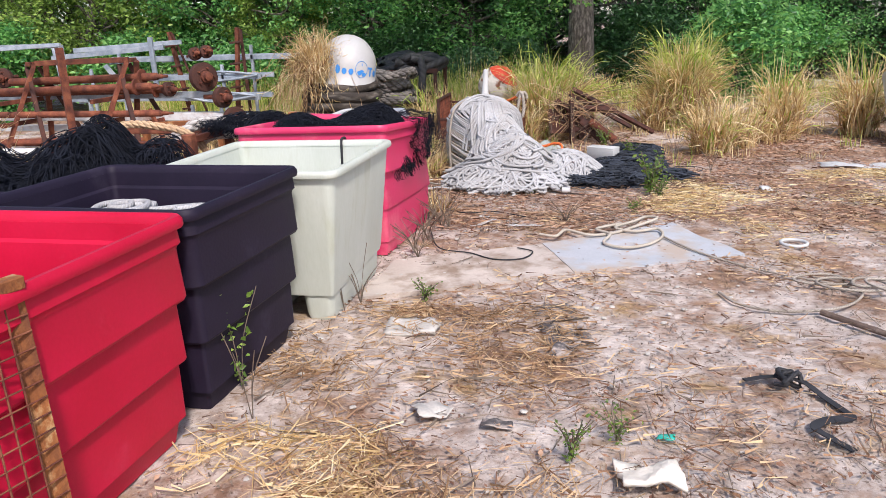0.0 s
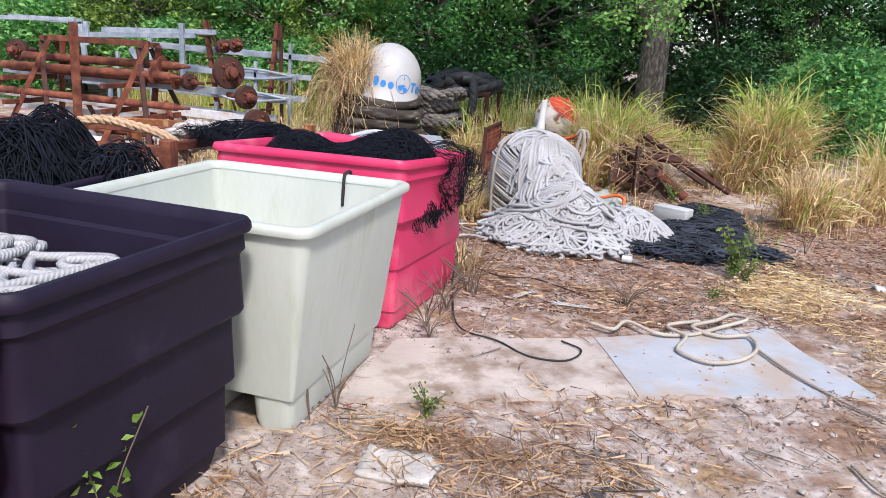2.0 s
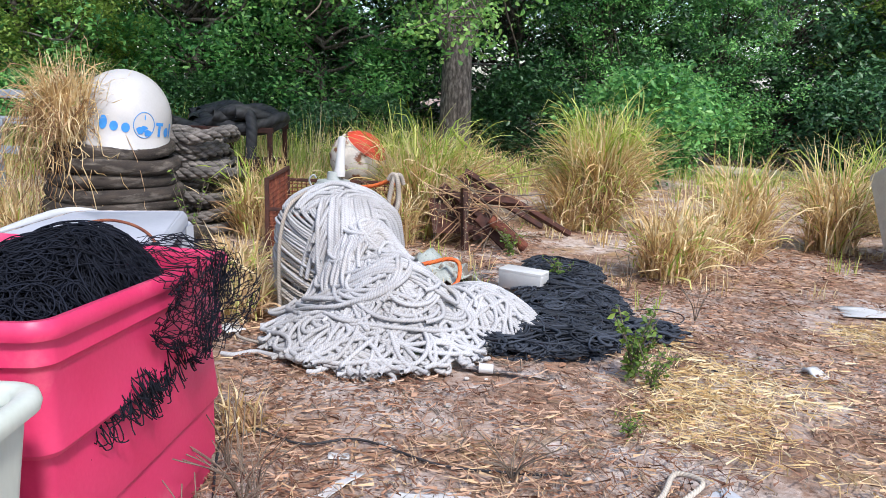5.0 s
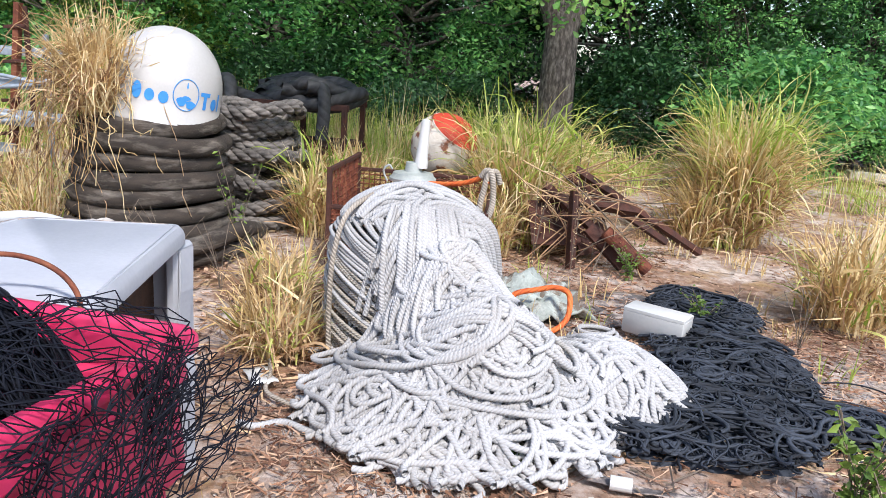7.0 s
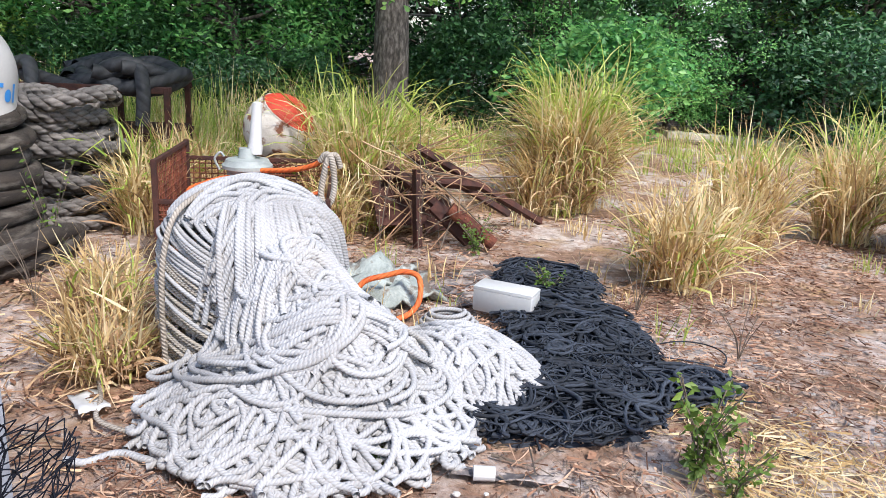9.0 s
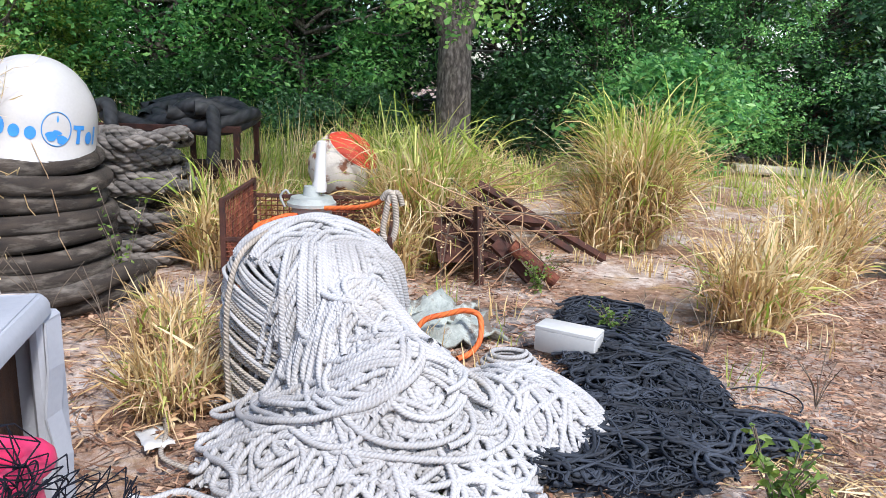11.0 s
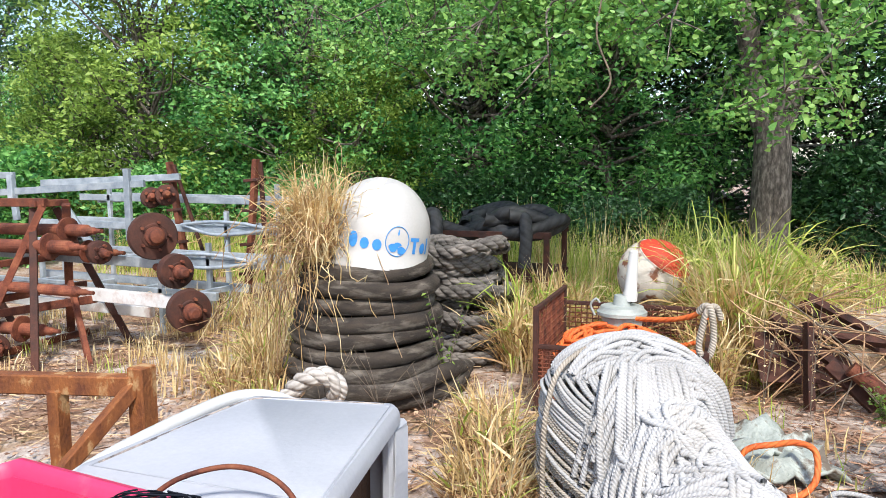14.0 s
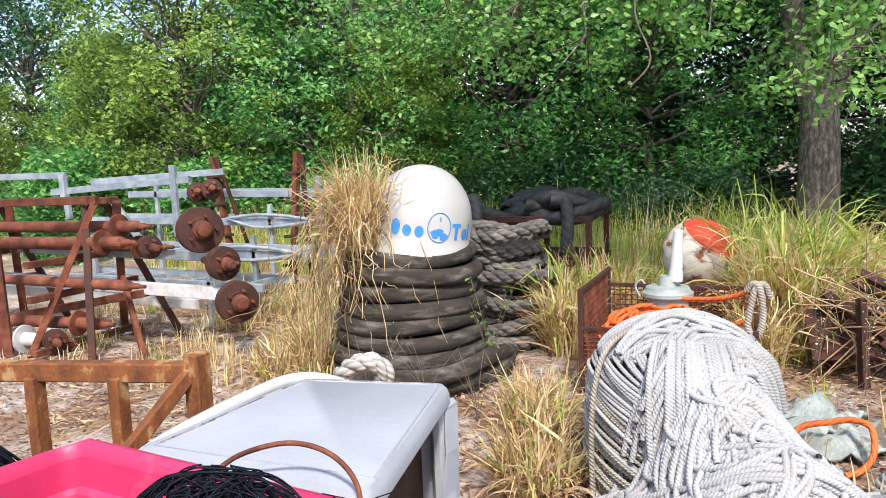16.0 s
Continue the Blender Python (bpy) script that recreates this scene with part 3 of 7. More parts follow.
# ---- strands wandering over a heap ----
def wander(hfun, start, heading, length, rng, curl=4.0, step=0.03, lift=0.015, keep=None, spread=0.04, bias=None):
    p, a, k = np.array(start, float), heading, rng.normal(0, curl)
    out, lay, stuck = [], rng.uniform(0, spread), 0
    for i in range(int(length / step)):
        h = hfun(p[0], p[1])
        out.append((p[0], p[1], h + lift + lay))
        k += rng.normal(0, curl * 0.35)
        k *= 0.93
        a += k * step
        q = p + step * np.array([math.cos(a), math.sin(a)])
        if keep is not None and not keep(q[0], q[1]):
            stuck += 1
            if stuck > 5 and len(out) > 6:
                break
            a += 0.45 if k >= 0 else -0.45
            q = p + step * 0.6 * np.array([math.cos(a), math.sin(a)])
        p = q
    return np.array(out)


def smooth_line(p, it=2):
    for _ in range(it):
        p[1:-1] = (p[:-2] + p[1:-1] * 2 + p[2:]) / 4
    return p


def mound(parts):
    """Height from several domes (x, y, rx, ry, h, power)."""
    def h(x, y):
        s = 0.0
        for cx, cy, rx, ry, hh, pw in parts:
            d = math.hypot((x - cx) / rx, (y - cy) / ry)
            if d < 1:
                s += (hh * (1 - d ** pw)) ** 4
        return s ** 0.25
    return h


def heap_core(hfun, x0, x1, y0, y1, n, drop, rough, rng):
    """A closed body just under the heap's strands."""
    xs, ys = np.linspace(x0, x1, n), np.linspace(y0, y1, n)
    v = [(x, y, max(-0.03, hfun(x, y) - drop + rng.normal(0, rough))) if hfun(x, y) > drop else (x, y, -0.03) for x in xs for y in ys]
    f = [(i * n + j, (i + 1) * n + j, (i + 1) * n + j + 1, i * n + j + 1) for i in range(n - 1) for j in range(n - 1)
         if max(v[i * n + j][2], v[(i + 1) * n + j][2], v[(i + 1) * n + j + 1][2], v[i * n + j + 1][2]) > -0.03]
    return v, f


def rope_heap():
    g = np.random.default_rng(11)
    r = 0.0142
    b = thing("rope_heap", "big heap of white laid rope spilling off a bale", "rope heap")
    cx, cy, bx, by, bh = 0.74, 6.33, 0.385, 0.42, 0.83
    H = mound([(cx, cy, bx * 0.97, by * 0.97, bh, 3.2), (0.98, 5.90, 0.36, 0.34, 0.60, 2.4), (1.16, 5.66, 0.42, 0.42, 0.44, 2.2), (1.10, 5.64, 0.70, 0.66, 0.22, 2.0), (1.70, 5.86, 0.46, 0.36, 0.25, 2.0), (0.78, 5.50, 0.36, 0.32, 0.15, 2.0)])
    inside = lambda x, y: H(x, y) > 0.004
    low = lambda x, y: inside(x, y) and math.hypot((x - cx) / bx, (y - cy) / by) > 0.96
    lines = []
    while len(lines) < 215:
        p = (g.uniform(0.35, 2.15), g.uniform(5.0, 6.3))
        if low(*p):
            lines.append(smooth_line(wander(H, p, g.uniform(0, 6.28), g.uniform(0.9, 2.4), g, 6.0, 0.03, r * 0.4, low, 0.07), 3))
    # swirls of big loops lying round the mound
    for i in range(215):
        c = np.array([1.06, 5.74]) + g.normal(0, 0.11, 2) * np.array([1.0, 1.3])
        ra, rb, ph = g.uniform(0.12, 0.46), g.uniform(0.07, 0.34), g.uniform(0, 6.28)
        a = ph + np.linspace(0, g.uniform(2.2, 5.6), 46)
        lay = g.uniform(0.0, 0.10)
        lines.append(smooth_line(np.array([(c[0] + ra * (1 + 0.1 * math.sin(3 * t + i)) * math.cos(t), c[1] + rb * math.sin(t), max(0, H(c[0] + ra * math.cos(t), c[1] + rb * math.sin(t))) + r + lay) for t in a]), 4))
    # loops strung along the tongue of the spill
    for i in range(80):
        x0, y0 = g.uniform(1.35, 1.95), 5.86 + g.normal(0, 0.10)
        a = np.linspace(0, g.uniform(3.5, 6), 40)
        ra, rb = g.uniform(0.06, 0.16), g.uniform(0.08, 0.2)
        lay = g.uniform(0, 0.03)
        lines.append(smooth_line(np.array([(x0 + ra * math.cos(t + i), y0 + rb * math.sin(t + i), max(0, H(x0 + ra * math.cos(t + i), y0 + rb * math.sin(t + i))) + r + lay) for t in a]), 2))
    # hanks from the bale's foot down over the mound
    for i in range(14):
        s = np.array([g.normal(0.88, 0.11), g.normal(6.02, 0.06)])
        e = np.array([1.12, 5.40]) + np.array([g.normal(0, 0.14), g.normal(0, 0.08)])
        m1 = s * 0.5 + e * 0.5 + g.normal(0, 0.08, 2)
        w = g.normal(0.10, 0.03)
        xy = spline([s, m1, e, e + (w, -0.04), m1 + (w * 0.9, 0.03) + g.normal(0, 0.04, 2), s + (w * 0.6, 0.0)], 14)
        lay = g.uniform(0.0, 0.08)
        lines.append(smooth_line(np.array([(x, y, max(H(x, y), 0) + r + lay) for x, y in xy]), 4))
    # strands drawn over the top of the bale and slanting down its sides
    def side(a, s, k):
        """A point on the bale: s from 0 at the crown to 1 at the ground."""
        q = min(1, s / 0.35)
        rr = math.sin(q * math.pi / 2)
        z = bh * (0.70 + 0.32 * math.cos(q * math.pi / 2)) if s < 0.35 else bh * 0.70 * (1 - (s - 0.35) / 0.65)
        swell = 1 + 0.05 * math.sin(min(1, max(0, (s - 0.3) / 0.7)) * math.pi)
        return (cx + (bx + k) * (0.42 + 0.58 * rr) * swell * math.cos(a), cy + (by + k) * rr * swell * math.sin(a), z + 0.02 + k * 0.6 - 0.10 * (1 - q) * math.cos(a) ** 2)
    for i in range(85):
        a0 = g.uniform(-1.15, 0.6)
        drift, end = g.normal(0.05, 0.25), g.uniform(0.45, 0.97)
        k, sw, fr = g.uniform(0.0, 0.04), g.normal(0, 0.12), g.uniform(4, 9)
        lines.append(np.array([side(a0 + drift * s ** 1.5 + sw * math.sin(fr * s + i), s, k) for s in np.linspace(g.uniform(0.16, 0.30), end, 30)]))
    # arches over the crown, one inside another, that leave a dark hollow
    for i in range(105):
        w = g.uniform(0.14, 0.85)
        a0, top, end, k = g.normal(-0.95, 0.12), max(0.15, 0.52 - 0.55 * w) + g.normal(0, 0.025), g.uniform(0.42, 0.72), g.uniform(0.02, 0.075)
        u = np.linspace(-1, 1, 40)
        lines.append(smooth_line(np.array([side(a0 + w * math.copysign(abs(t) ** 0.7, t), max(0.02, top) + (end - max(0.02, top)) * abs(t) ** 2.6, k) for t in u]), 2))
    for i in range(60):
        # strands laid over the crown from one shoulder to the other
        th, off, k = g.normal(0.5, 0.35), g.uniform(-0.30, 0.30), g.uniform(0.0, 0.05)
        u = np.linspace(-1, 1, 26) * math.sqrt(max(0.05, 0.36 ** 2 - off ** 2))
        px, py = cx + u * math.cos(th) - off * math.sin(th), cy + u * math.sin(th) + off * math.cos(th)
        q2 = np.clip(((px - cx) / bx) ** 2 + ((py - cy) / by) ** 2, 0, 0.98)
        lines.append(np.stack([px, py, 0.60 + 0.245 * np.sqrt(1 - q2) + k], -1))
    for i in range(22):
        a0 = g.normal(-1.25, 0.2)
        w, k, end = g.uniform(0.15, 0.4), g.uniform(0.05, 0.085), g.uniform(0.35, 0.8)
        u = np.linspace(-1, 1, 36)
        lines.append(np.array([side(a0 + w * t * (1 - 0.5 * abs(t)), end * (1 - abs(t) ** 2.2) + 0.17, k) for t in u]))
    tagged(obj("loose_rope", tubes(lines, r, 7), M_ROPE, b, smooth=True), kind="stuff")
    soiled = mat("soiled rope", [(0.30, 0.26, 0.21), (0.54, 0.50, 0.44)], 0.85, scale=3, bump=0.7, rope=52, spec=0.15, island=0.2)
    white = []
    for i in range(62):
        z0 = -0.20 + i * 0.0175
        a = np.linspace(0, 2 * np.pi, 72)
        z = np.clip(z0 - 0.24 * np.cos(a) - 0.05 * np.sin(a) + 0.012 * np.sin(a * 2 + i * 0.7) + g.normal(0, 0.008), 0.014, 0.80)
        rr = 1.0 + 0.05 * np.sin(np.clip(z / 0.62, 0, 1) * np.pi)
        rr = np.where(z > 0.60, rr * np.sqrt(np.clip(1 - ((z - 0.60) / 0.25) ** 2, 0.1, 1)), rr)
        wob = 0.006 * np.sin(a * 3 + i) + g.uniform(0.012, 0.030)
        w = np.stack([cx + (bx * rr + wob) * np.cos(a), cy + (by * rr + wob) * np.sin(a), z], -1)
        if z0 > 0.36 or (z0 > 0.15 and i % 3 == 0):
            white.append(w)
        else:
            obj("wrap", tubes([w], 0.0098, 6), soiled, b, smooth=True, label="brown-stained rope wound round the bale")
    tagged(obj("upper_wrap", tubes(white, 0.0100, 6), M_ROPE, b, smooth=True), kind="stuff")
    obj("lashing", tubes([spline([(0.60, 6.25, 0.87), (0.47, 6.05, 0.78), (0.42, 5.98, 0.60), (0.405, 5.965, 0.35), (0.41, 5.97, 0.02)])], 0.014, 6), M_ROPE_OLD, b, smooth=True)
    # core in the darker rope colour, painting shade into the gaps between strands
    obj("core", heap_core(H, 0.25, 2.25, 4.85, 6.85, 64, 0.045, 0.006, g), M_ROPE_OLD, b, smooth=True)
    tail = spline([(0.62, 5.26, 0.02), (0.50, 5.28, 0.02), (0.38, 5.34, 0.015), (0.28, 5.28, 0.015), (0.2, 5.30, 0.015)])
    obj("rope_end", tubes([tail], 0.016, 6), M_ROPE, b, smooth=True)


rope_heap()


def ground_net():
    g = np.random.default_rng(12)
    flat = mound([(2.15, 5.78, 0.66, 0.52, 0.055, 3), (2.46, 6.45, 0.44, 0.70, 0.065, 3), (2.55, 7.35, 0.38, 0.52, 0.05, 3), (2.72, 5.78, 0.46, 0.26, 0.035, 2)])
    H = lambda x, y: max(0, flat(x, y) * (1.05 + 0.9 * noise.noise(Vector((x * 3.3, y * 3.3, 2)))))
    inside = lambda x, y: H(x, y) > 0.016
    b = thing("bunched_net", "dark bunched fishing net spread on the ground", "net")
    lines = []
    while len(lines) < 640:
        p = (g.uniform(1.5, 3.4), g.uniform(5.2, 8.0))
        if inside(*p):
            lines.append(smooth_line(wander(H, p, g.uniform(0, 6.28), g.uniform(0.4, 1.3), g, 15, 0.025, 0.008, inside, 0.065)))
    tagged(obj("bunched_twine", tubes(lines, [0.0035 + 0.0085 * g.uniform() ** 2 for _ in lines], 5), M_NETG, b, smooth=True), kind="stuff")
    obj("core", heap_core(H, 1.5, 3.5, 5.1, 8.05, 50, 0.022, 0.008, g), M_NETG, b)
    stray = []
    for i in range(9):
        p0 = np.array([g.uniform(2.5, 3.0), g.uniform(5.3, 6.4)])
        stray.append(smooth_line(wander(lambda x, y: 0, p0, g.normal(-0.1, 0.6), g.uniform(0.3, 0.7), g, 4.0, 0.03, 0.006)))
    obj("stray_twine", tubes(stray, 0.0042, 5), M_NETG, b, smooth=True)


ground_net()


def net_sheet(fun, nu, nv, r=0.0028, rng=None, jitter=0.01):
    """Diamond mesh over the surface fun(u, v)."""
    P = np.array([[fun(i / nu, j / nv) for j in range(nv + 1)] for i in range(nu + 1)], dtype=float)
    P += rng.normal(0, jitter, P.shape)
    lines = []
    for i in range(-nv, nu + 1):
        a = [(i + k, k) for k in range(nv + 1) if 0 <= i + k <= nu]
        c = [(i + k, nv - k) for k in range(nv + 1) if 0 <= i + k <= nu]
        for s in (a, c):
            if len(s) > 1:
                lines.append(np.array([P[x][y] for x, y in s]))
    return tubes(lines, r, 3)


def bin_net():
    g = np.random.default_rng(13)
    b = thing("fishing_net", "black knotted fishing net heaped in and over a pink bin", "net")
    H = mound([(0.0, 3.36, 0.54, 0.48, 0.36, 4), (-0.38, 3.28, 0.30, 0.40, 0.42, 2.4), (0.16, 3.55, 0.36, 0.44, 0.40, 2.4), (0.10, 3.86, 0.40, 0.24, 0.42, 2.6), (0.30, 3.62, 0.26, 0.36, 0.38, 2.4)])
    inside = lambda x, y: H(x, y) > 0.02 and -0.58 < x < 0.54 and 2.95 < y < 4.02
    lines = []
    while len(lines) < 1500:
        p = (g.uniform(-0.57, 0.54), g.uniform(2.96, 3.98))
        if inside(*p):
            w = wander(H, p, g.uniform(0, 6.28), g.uniform(0.3, 0.8), g, 20, 0.015, 0.0, inside, 0.10)
            w[:, 2] += 0.53
            lines.append(w)
    tagged(obj("heaped_twine", tubes(lines, 0.0024, 3), M_NET, b), kind="stuff")
    v, f = heap_core(H, -0.50, 0.46, 3.04, 3.93, 34, 0.05, 0.03, g)
    obj("core", ([(x, y, z + 0.53) for x, y, z in v], f), M_NET, b)
    # the part that hangs over the far end and corner
    def drape(u, v):
        y = 3.40 + 0.58 * u
        rim = 0.545 + 0.10 * (y - 3.56)
        if v < 0.25:
            return (rim - 0.30 * (1 - v / 0.25), y, 0.955 + 0.04 * math.sin(v * 12))
        s = (v - 0.25) / 0.75
        low = 0.33 * math.sin(math.pi * min(1, 0.15 + 0.62 * u)) + 0.04
        return (rim + 0.030 + 0.075 * u * u * math.sin(s * 2.2) + 0.02 * math.sin(u * 11 + s * 5), y + 0.05 * math.sin(s * 6 + u * 4) + 0.10 * s * u, 0.96 - s * low)
    obj("hanging_mesh", net_sheet(drape, 20, 32, 0.0016, g, 0.010), M_NET, b)
    lines = []
    ok = lambda y, z: 3.46 < y < 3.86 and 0.70 + 0.4 * max(0, y - 3.70) + 0.07 * math.sin(y * 17) < z < 0.99
    while len(lines) < 60:
        p = (g.uniform(3.4, 3.86), g.uniform(0.55, 0.98))
        if ok(*p):
            w = wander(lambda y, z: 0, p, g.uniform(0, 6.28), g.uniform(0.25, 0.7), g, 24, 0.014, 0.0, ok, 0.07)
            lines.append(np.stack([0.605 + 0.10 * (w[:, 0] - 3.56) - 0.05 * (0.93 - w[:, 1]) + w[:, 2], w[:, 0], w[:, 1]], -1))
    tagged(obj("hanging_twine", tubes(lines, 0.0016, 3), M_NET, b), kind="stuff")

    def over_rim(u, v):
        x = -1.38 + 0.80 * u
        return (x, 3.50 + 0.40 * v + 0.05 * math.sin(u * 9), 0.925 + 0.03 * math.sin(u * 7 + v * 4) + 0.03 * math.sin(v * 11))
    H2 = mound([(-1.0, 3.86, 0.42, 0.26, 0.17, 2.4), (-0.72, 3.62, 0.26, 0.34, 0.19, 2.4), (-1.3, 3.95, 0.25, 0.2, 0.12, 2.4)])
    lines = []
    while len(lines) < 420:
        p = (g.uniform(-1.5, -0.5), g.uniform(3.3, 4.15))
        if H2(*p) > 0.02:
            w = wander(H2, p, g.uniform(0, 6.28), g.uniform(0.3, 0.8), g, 20, 0.015, 0.0, lambda x, y: H2(x, y) > 0.02, 0.07)
            w[:, 2] += 0.79
            lines.append(w)
    tagged(obj("spilled_twine", tubes(lines, 0.0026, 3), M_NET, b), kind="stuff")
    obj("rim_mesh", net_sheet(over_rim, 30, 24, 0.0018, g, 0.010), M_NET, b)
    return b


bin_net()


def net_heap():
    g = np.random.default_rng(14)
    b = thing("fishing_net", "large heap of black fishing net beside the bins", "net")
    H = mound([(-1.60, 2.30, 0.50, 0.50, 0.92, 3.0), (-2.25, 1.95, 0.75, 0.75, 0.88, 2.6), (-1.7, 2.8, 0.5, 0.45, 0.88, 2.6), (-1.2, 2.75, 0.35, 0.4, 0.84, 2.6)])
    smooth = H
    H = lambda x, y: smooth(x, y) * (1 + 0.16 * noise.noise(Vector((x * 3.1, y * 3.1, 5)))) if smooth(x, y) > 0.05 else smooth(x, y)
    inside = lambda x, y: H(x, y) > 0.3
    lines = []
    while len(lines) < 1000:
        p = (g.uniform(-3.0, -1.05), g.uniform(1.2, 3.2))
        if inside(*p):
            lines.append(wander(H, p, g.uniform(0, 6.28), g.uniform(0.4, 1.1), g, 22, 0.018, 0.01, inside, 0.17))
    tagged(obj("heaped_twine", tubes(lines, 0.0042, 3), M_NET, b), kind="stuff")
    obj("core", heap_core(H, -3.2, -0.95, 0.8, 3.35, 50, 0.03, 0.035, g), M_NET, b)


net_heap()


# ---- grey vinyl covered box ----
def vinyl_box():
    b = thing("seat_box", "open-sided box covered in torn grey vinyl, rotted inside", "box")
    c = [(-0.47, 4.15), (0.31, 4.10), (0.15, 4.97), (-0.385, 4.885)]
    def slab(z0, z1, grow=0.0, soft=0.02):
        m = np.mean(c, axis=0)
        q = [tuple(m + (np.array(p) - m) * (1 + grow)) for p in c]
        rings = []
        for s, z in ((0.93, z0), (1.0, z0 + 0.012), (1.0, z1 - soft), (0.985, z1 - 0.005), (0.95, z1)):
            rr = []
            for i in range(4):
                a, p, d = np.array(q[i - 1]), np.array(q[i]), np.array(q[(i + 1) % 4])
                for t in np.linspace(0, 1, 5):
                    p0, p1 = p + (a - p) * 0.06 * (1 - t), p + (d - p) * 0.06 * t
                    rr.append((*(m + ((p0 * (1 - t) + p1 * t) - m) * s), z + (0.012 if s < 0.97 and z > z0 else 0)))
            rings.append(rr)
        return loft(rings)
    shade_auto(obj("top_panel", slab(0.84, 0.90), M_VINYL, b), 50)
    obj("back_panel", beam((0.13, 4.94, 0.42), (-0.37, 4.86, 0.42), 0.03, 0.84), M_VINYL, b)
    obj("side_panel", beam((-0.375, 4.85, 0.42), (-0.455, 4.18, 0.42), 0.03, 0.84), M_WPLAS, b)
    obj("front_panel", beam((-0.47, 4.18, 0.42), (0.27, 4.13, 0.42), 0.03, 0.84), M_VINYL, b)
    obj("corner_post", beam((0.135, 4.93, 0.0), (0.135, 4.93, 0.85), 0.045, 0.14, 0.012, 90), M_VINYL, b, label="corner post with peeling vinyl")
    obj("corner_post", beam((0.29, 4.15, 0.0), (0.29, 4.15, 0.85), 0.045, 0.08, 0.012, 90), M_VINYL, b)
    obj("lining", beam((0.05, 4.90, 0.40), (0.05, 4.2, 0.40), 0.02, 0.80), M_BROWN, b, label="dark rotted plywood lining")
    flap = [(0.165, 4.88, 0.84), (0.172, 4.86, 0.70), (0.158, 4.85, 0.55), (0.175, 4.865, 0.40), (0.165, 4.86, 0.2), (0.17, 4.87, 0.02)]
    v = [(x, y, z) for x, y, z in flap] + [(x + 0.012, y + 0.07, z) for x, y, z in flap] + [(x - 0.006, y, z) for x, y, z in flap] + [(x + 0.006, y + 0.07, z) for x, y, z in flap]
    f = [(i, i + 1, i + 7, i + 6) for i in range(5)] + [(i + 12, i + 18, i + 19, i + 13) for i in range(5)] + [(i, i + 12, i + 13, i + 1) for i in range(5)] + [(i + 6, i + 7, i + 19, i + 18) for i in range(5)]
    obj("torn_flap", (v, f), M_VINYL, b)
    seam = [(0.27, 4.2, 0.911), (0.125, 4.92, 0.911), (-0.35, 4.845, 0.911), (-0.42, 4.20, 0.911)]
    obj("piping", tubes([np.array([*seam, seam[0]])], 0.0045, 6), M_VINYL, b, smooth=True)
    obj("edge_gap", tubes([spline([(-0.415, 4.22, 0.911), (-0.39, 4.5, 0.912), (-0.36, 4.80, 0.911), (-0.25, 4.868, 0.911), (0.10, 4.93, 0.910)], 8)], 0.005, 5), M_SACK, b)
    arc = [(-0.49, 4.16, 0.85), (-0.49, 4.35, 0.875), (-0.465, 4.65, 0.895), (-0.43, 4.86, 0.90), (-0.34, 4.94, 0.885), (-0.22, 4.955, 0.85)]
    obj("rounded_edge", tubes([spline(arc)], 0.026, 8), M_WPLAS, b, smooth=True, label="white rounded moulding")


vinyl_box()
tagged(obj("cable", tubes([spline([(-0.09, 4.02, 0.93), (-0.02, 4.07, 0.985), (0.09, 4.12, 1.01), (0.20, 4.13, 0.99), (0.29, 4.09, 0.94), (0.33, 4.02, 0.86)])], 0.0065, 6), M_RUST, smooth=True),
       "rust-brown cable arched over the net", "cable")


# ---- dome on a stack of hose ----
def hose_stack():
    g = np.random.default_rng(15)
    b = thing("hose_stack", "stack of thick dark ribbed hose coils, dusty and mossy", "hose")
    for i in range(8):
        z = 0.065 + i * 0.122
        R = 0.60 - 0.018 * i + g.normal(0, 0.012)
        cx, cy = -1.57 + 0.014 * i + g.normal(0, 0.012), 8.06 + g.normal(0, 0.012)
        a = np.linspace(0, 2 * np.pi, 73)
        tilt = 0.014 * np.sin(a + g.uniform(0, 6)) + 0.01 * np.sin(3 * a + i)
        p = np.stack([cx + R * np.cos(a), cy + R * np.sin(a), z + tilt], -1)
        obj("coil", tubes([p], 0.067, 12), M_HOSE, b, smooth=True)
    for k, (x, y) in enumerate(((-1.1, 7.25), (-1.0, 7.15))):
        p = spline([(-1.7, 7.36, 0.06), (-1.25, 7.26 - k * 0.1, 0.06 + 0.1 * k), (-0.90, 7.42 - k * 0.1, 0.07 + 0.1 * k), (-0.70, 7.85 - k * 0.1, 0.10 + 0.12 * k), (-0.75, 8.3, 0.1)])
        obj("loose_turn", tubes([p], 0.062, 12), M_HOSE, b, smooth=True)


hose_stack()


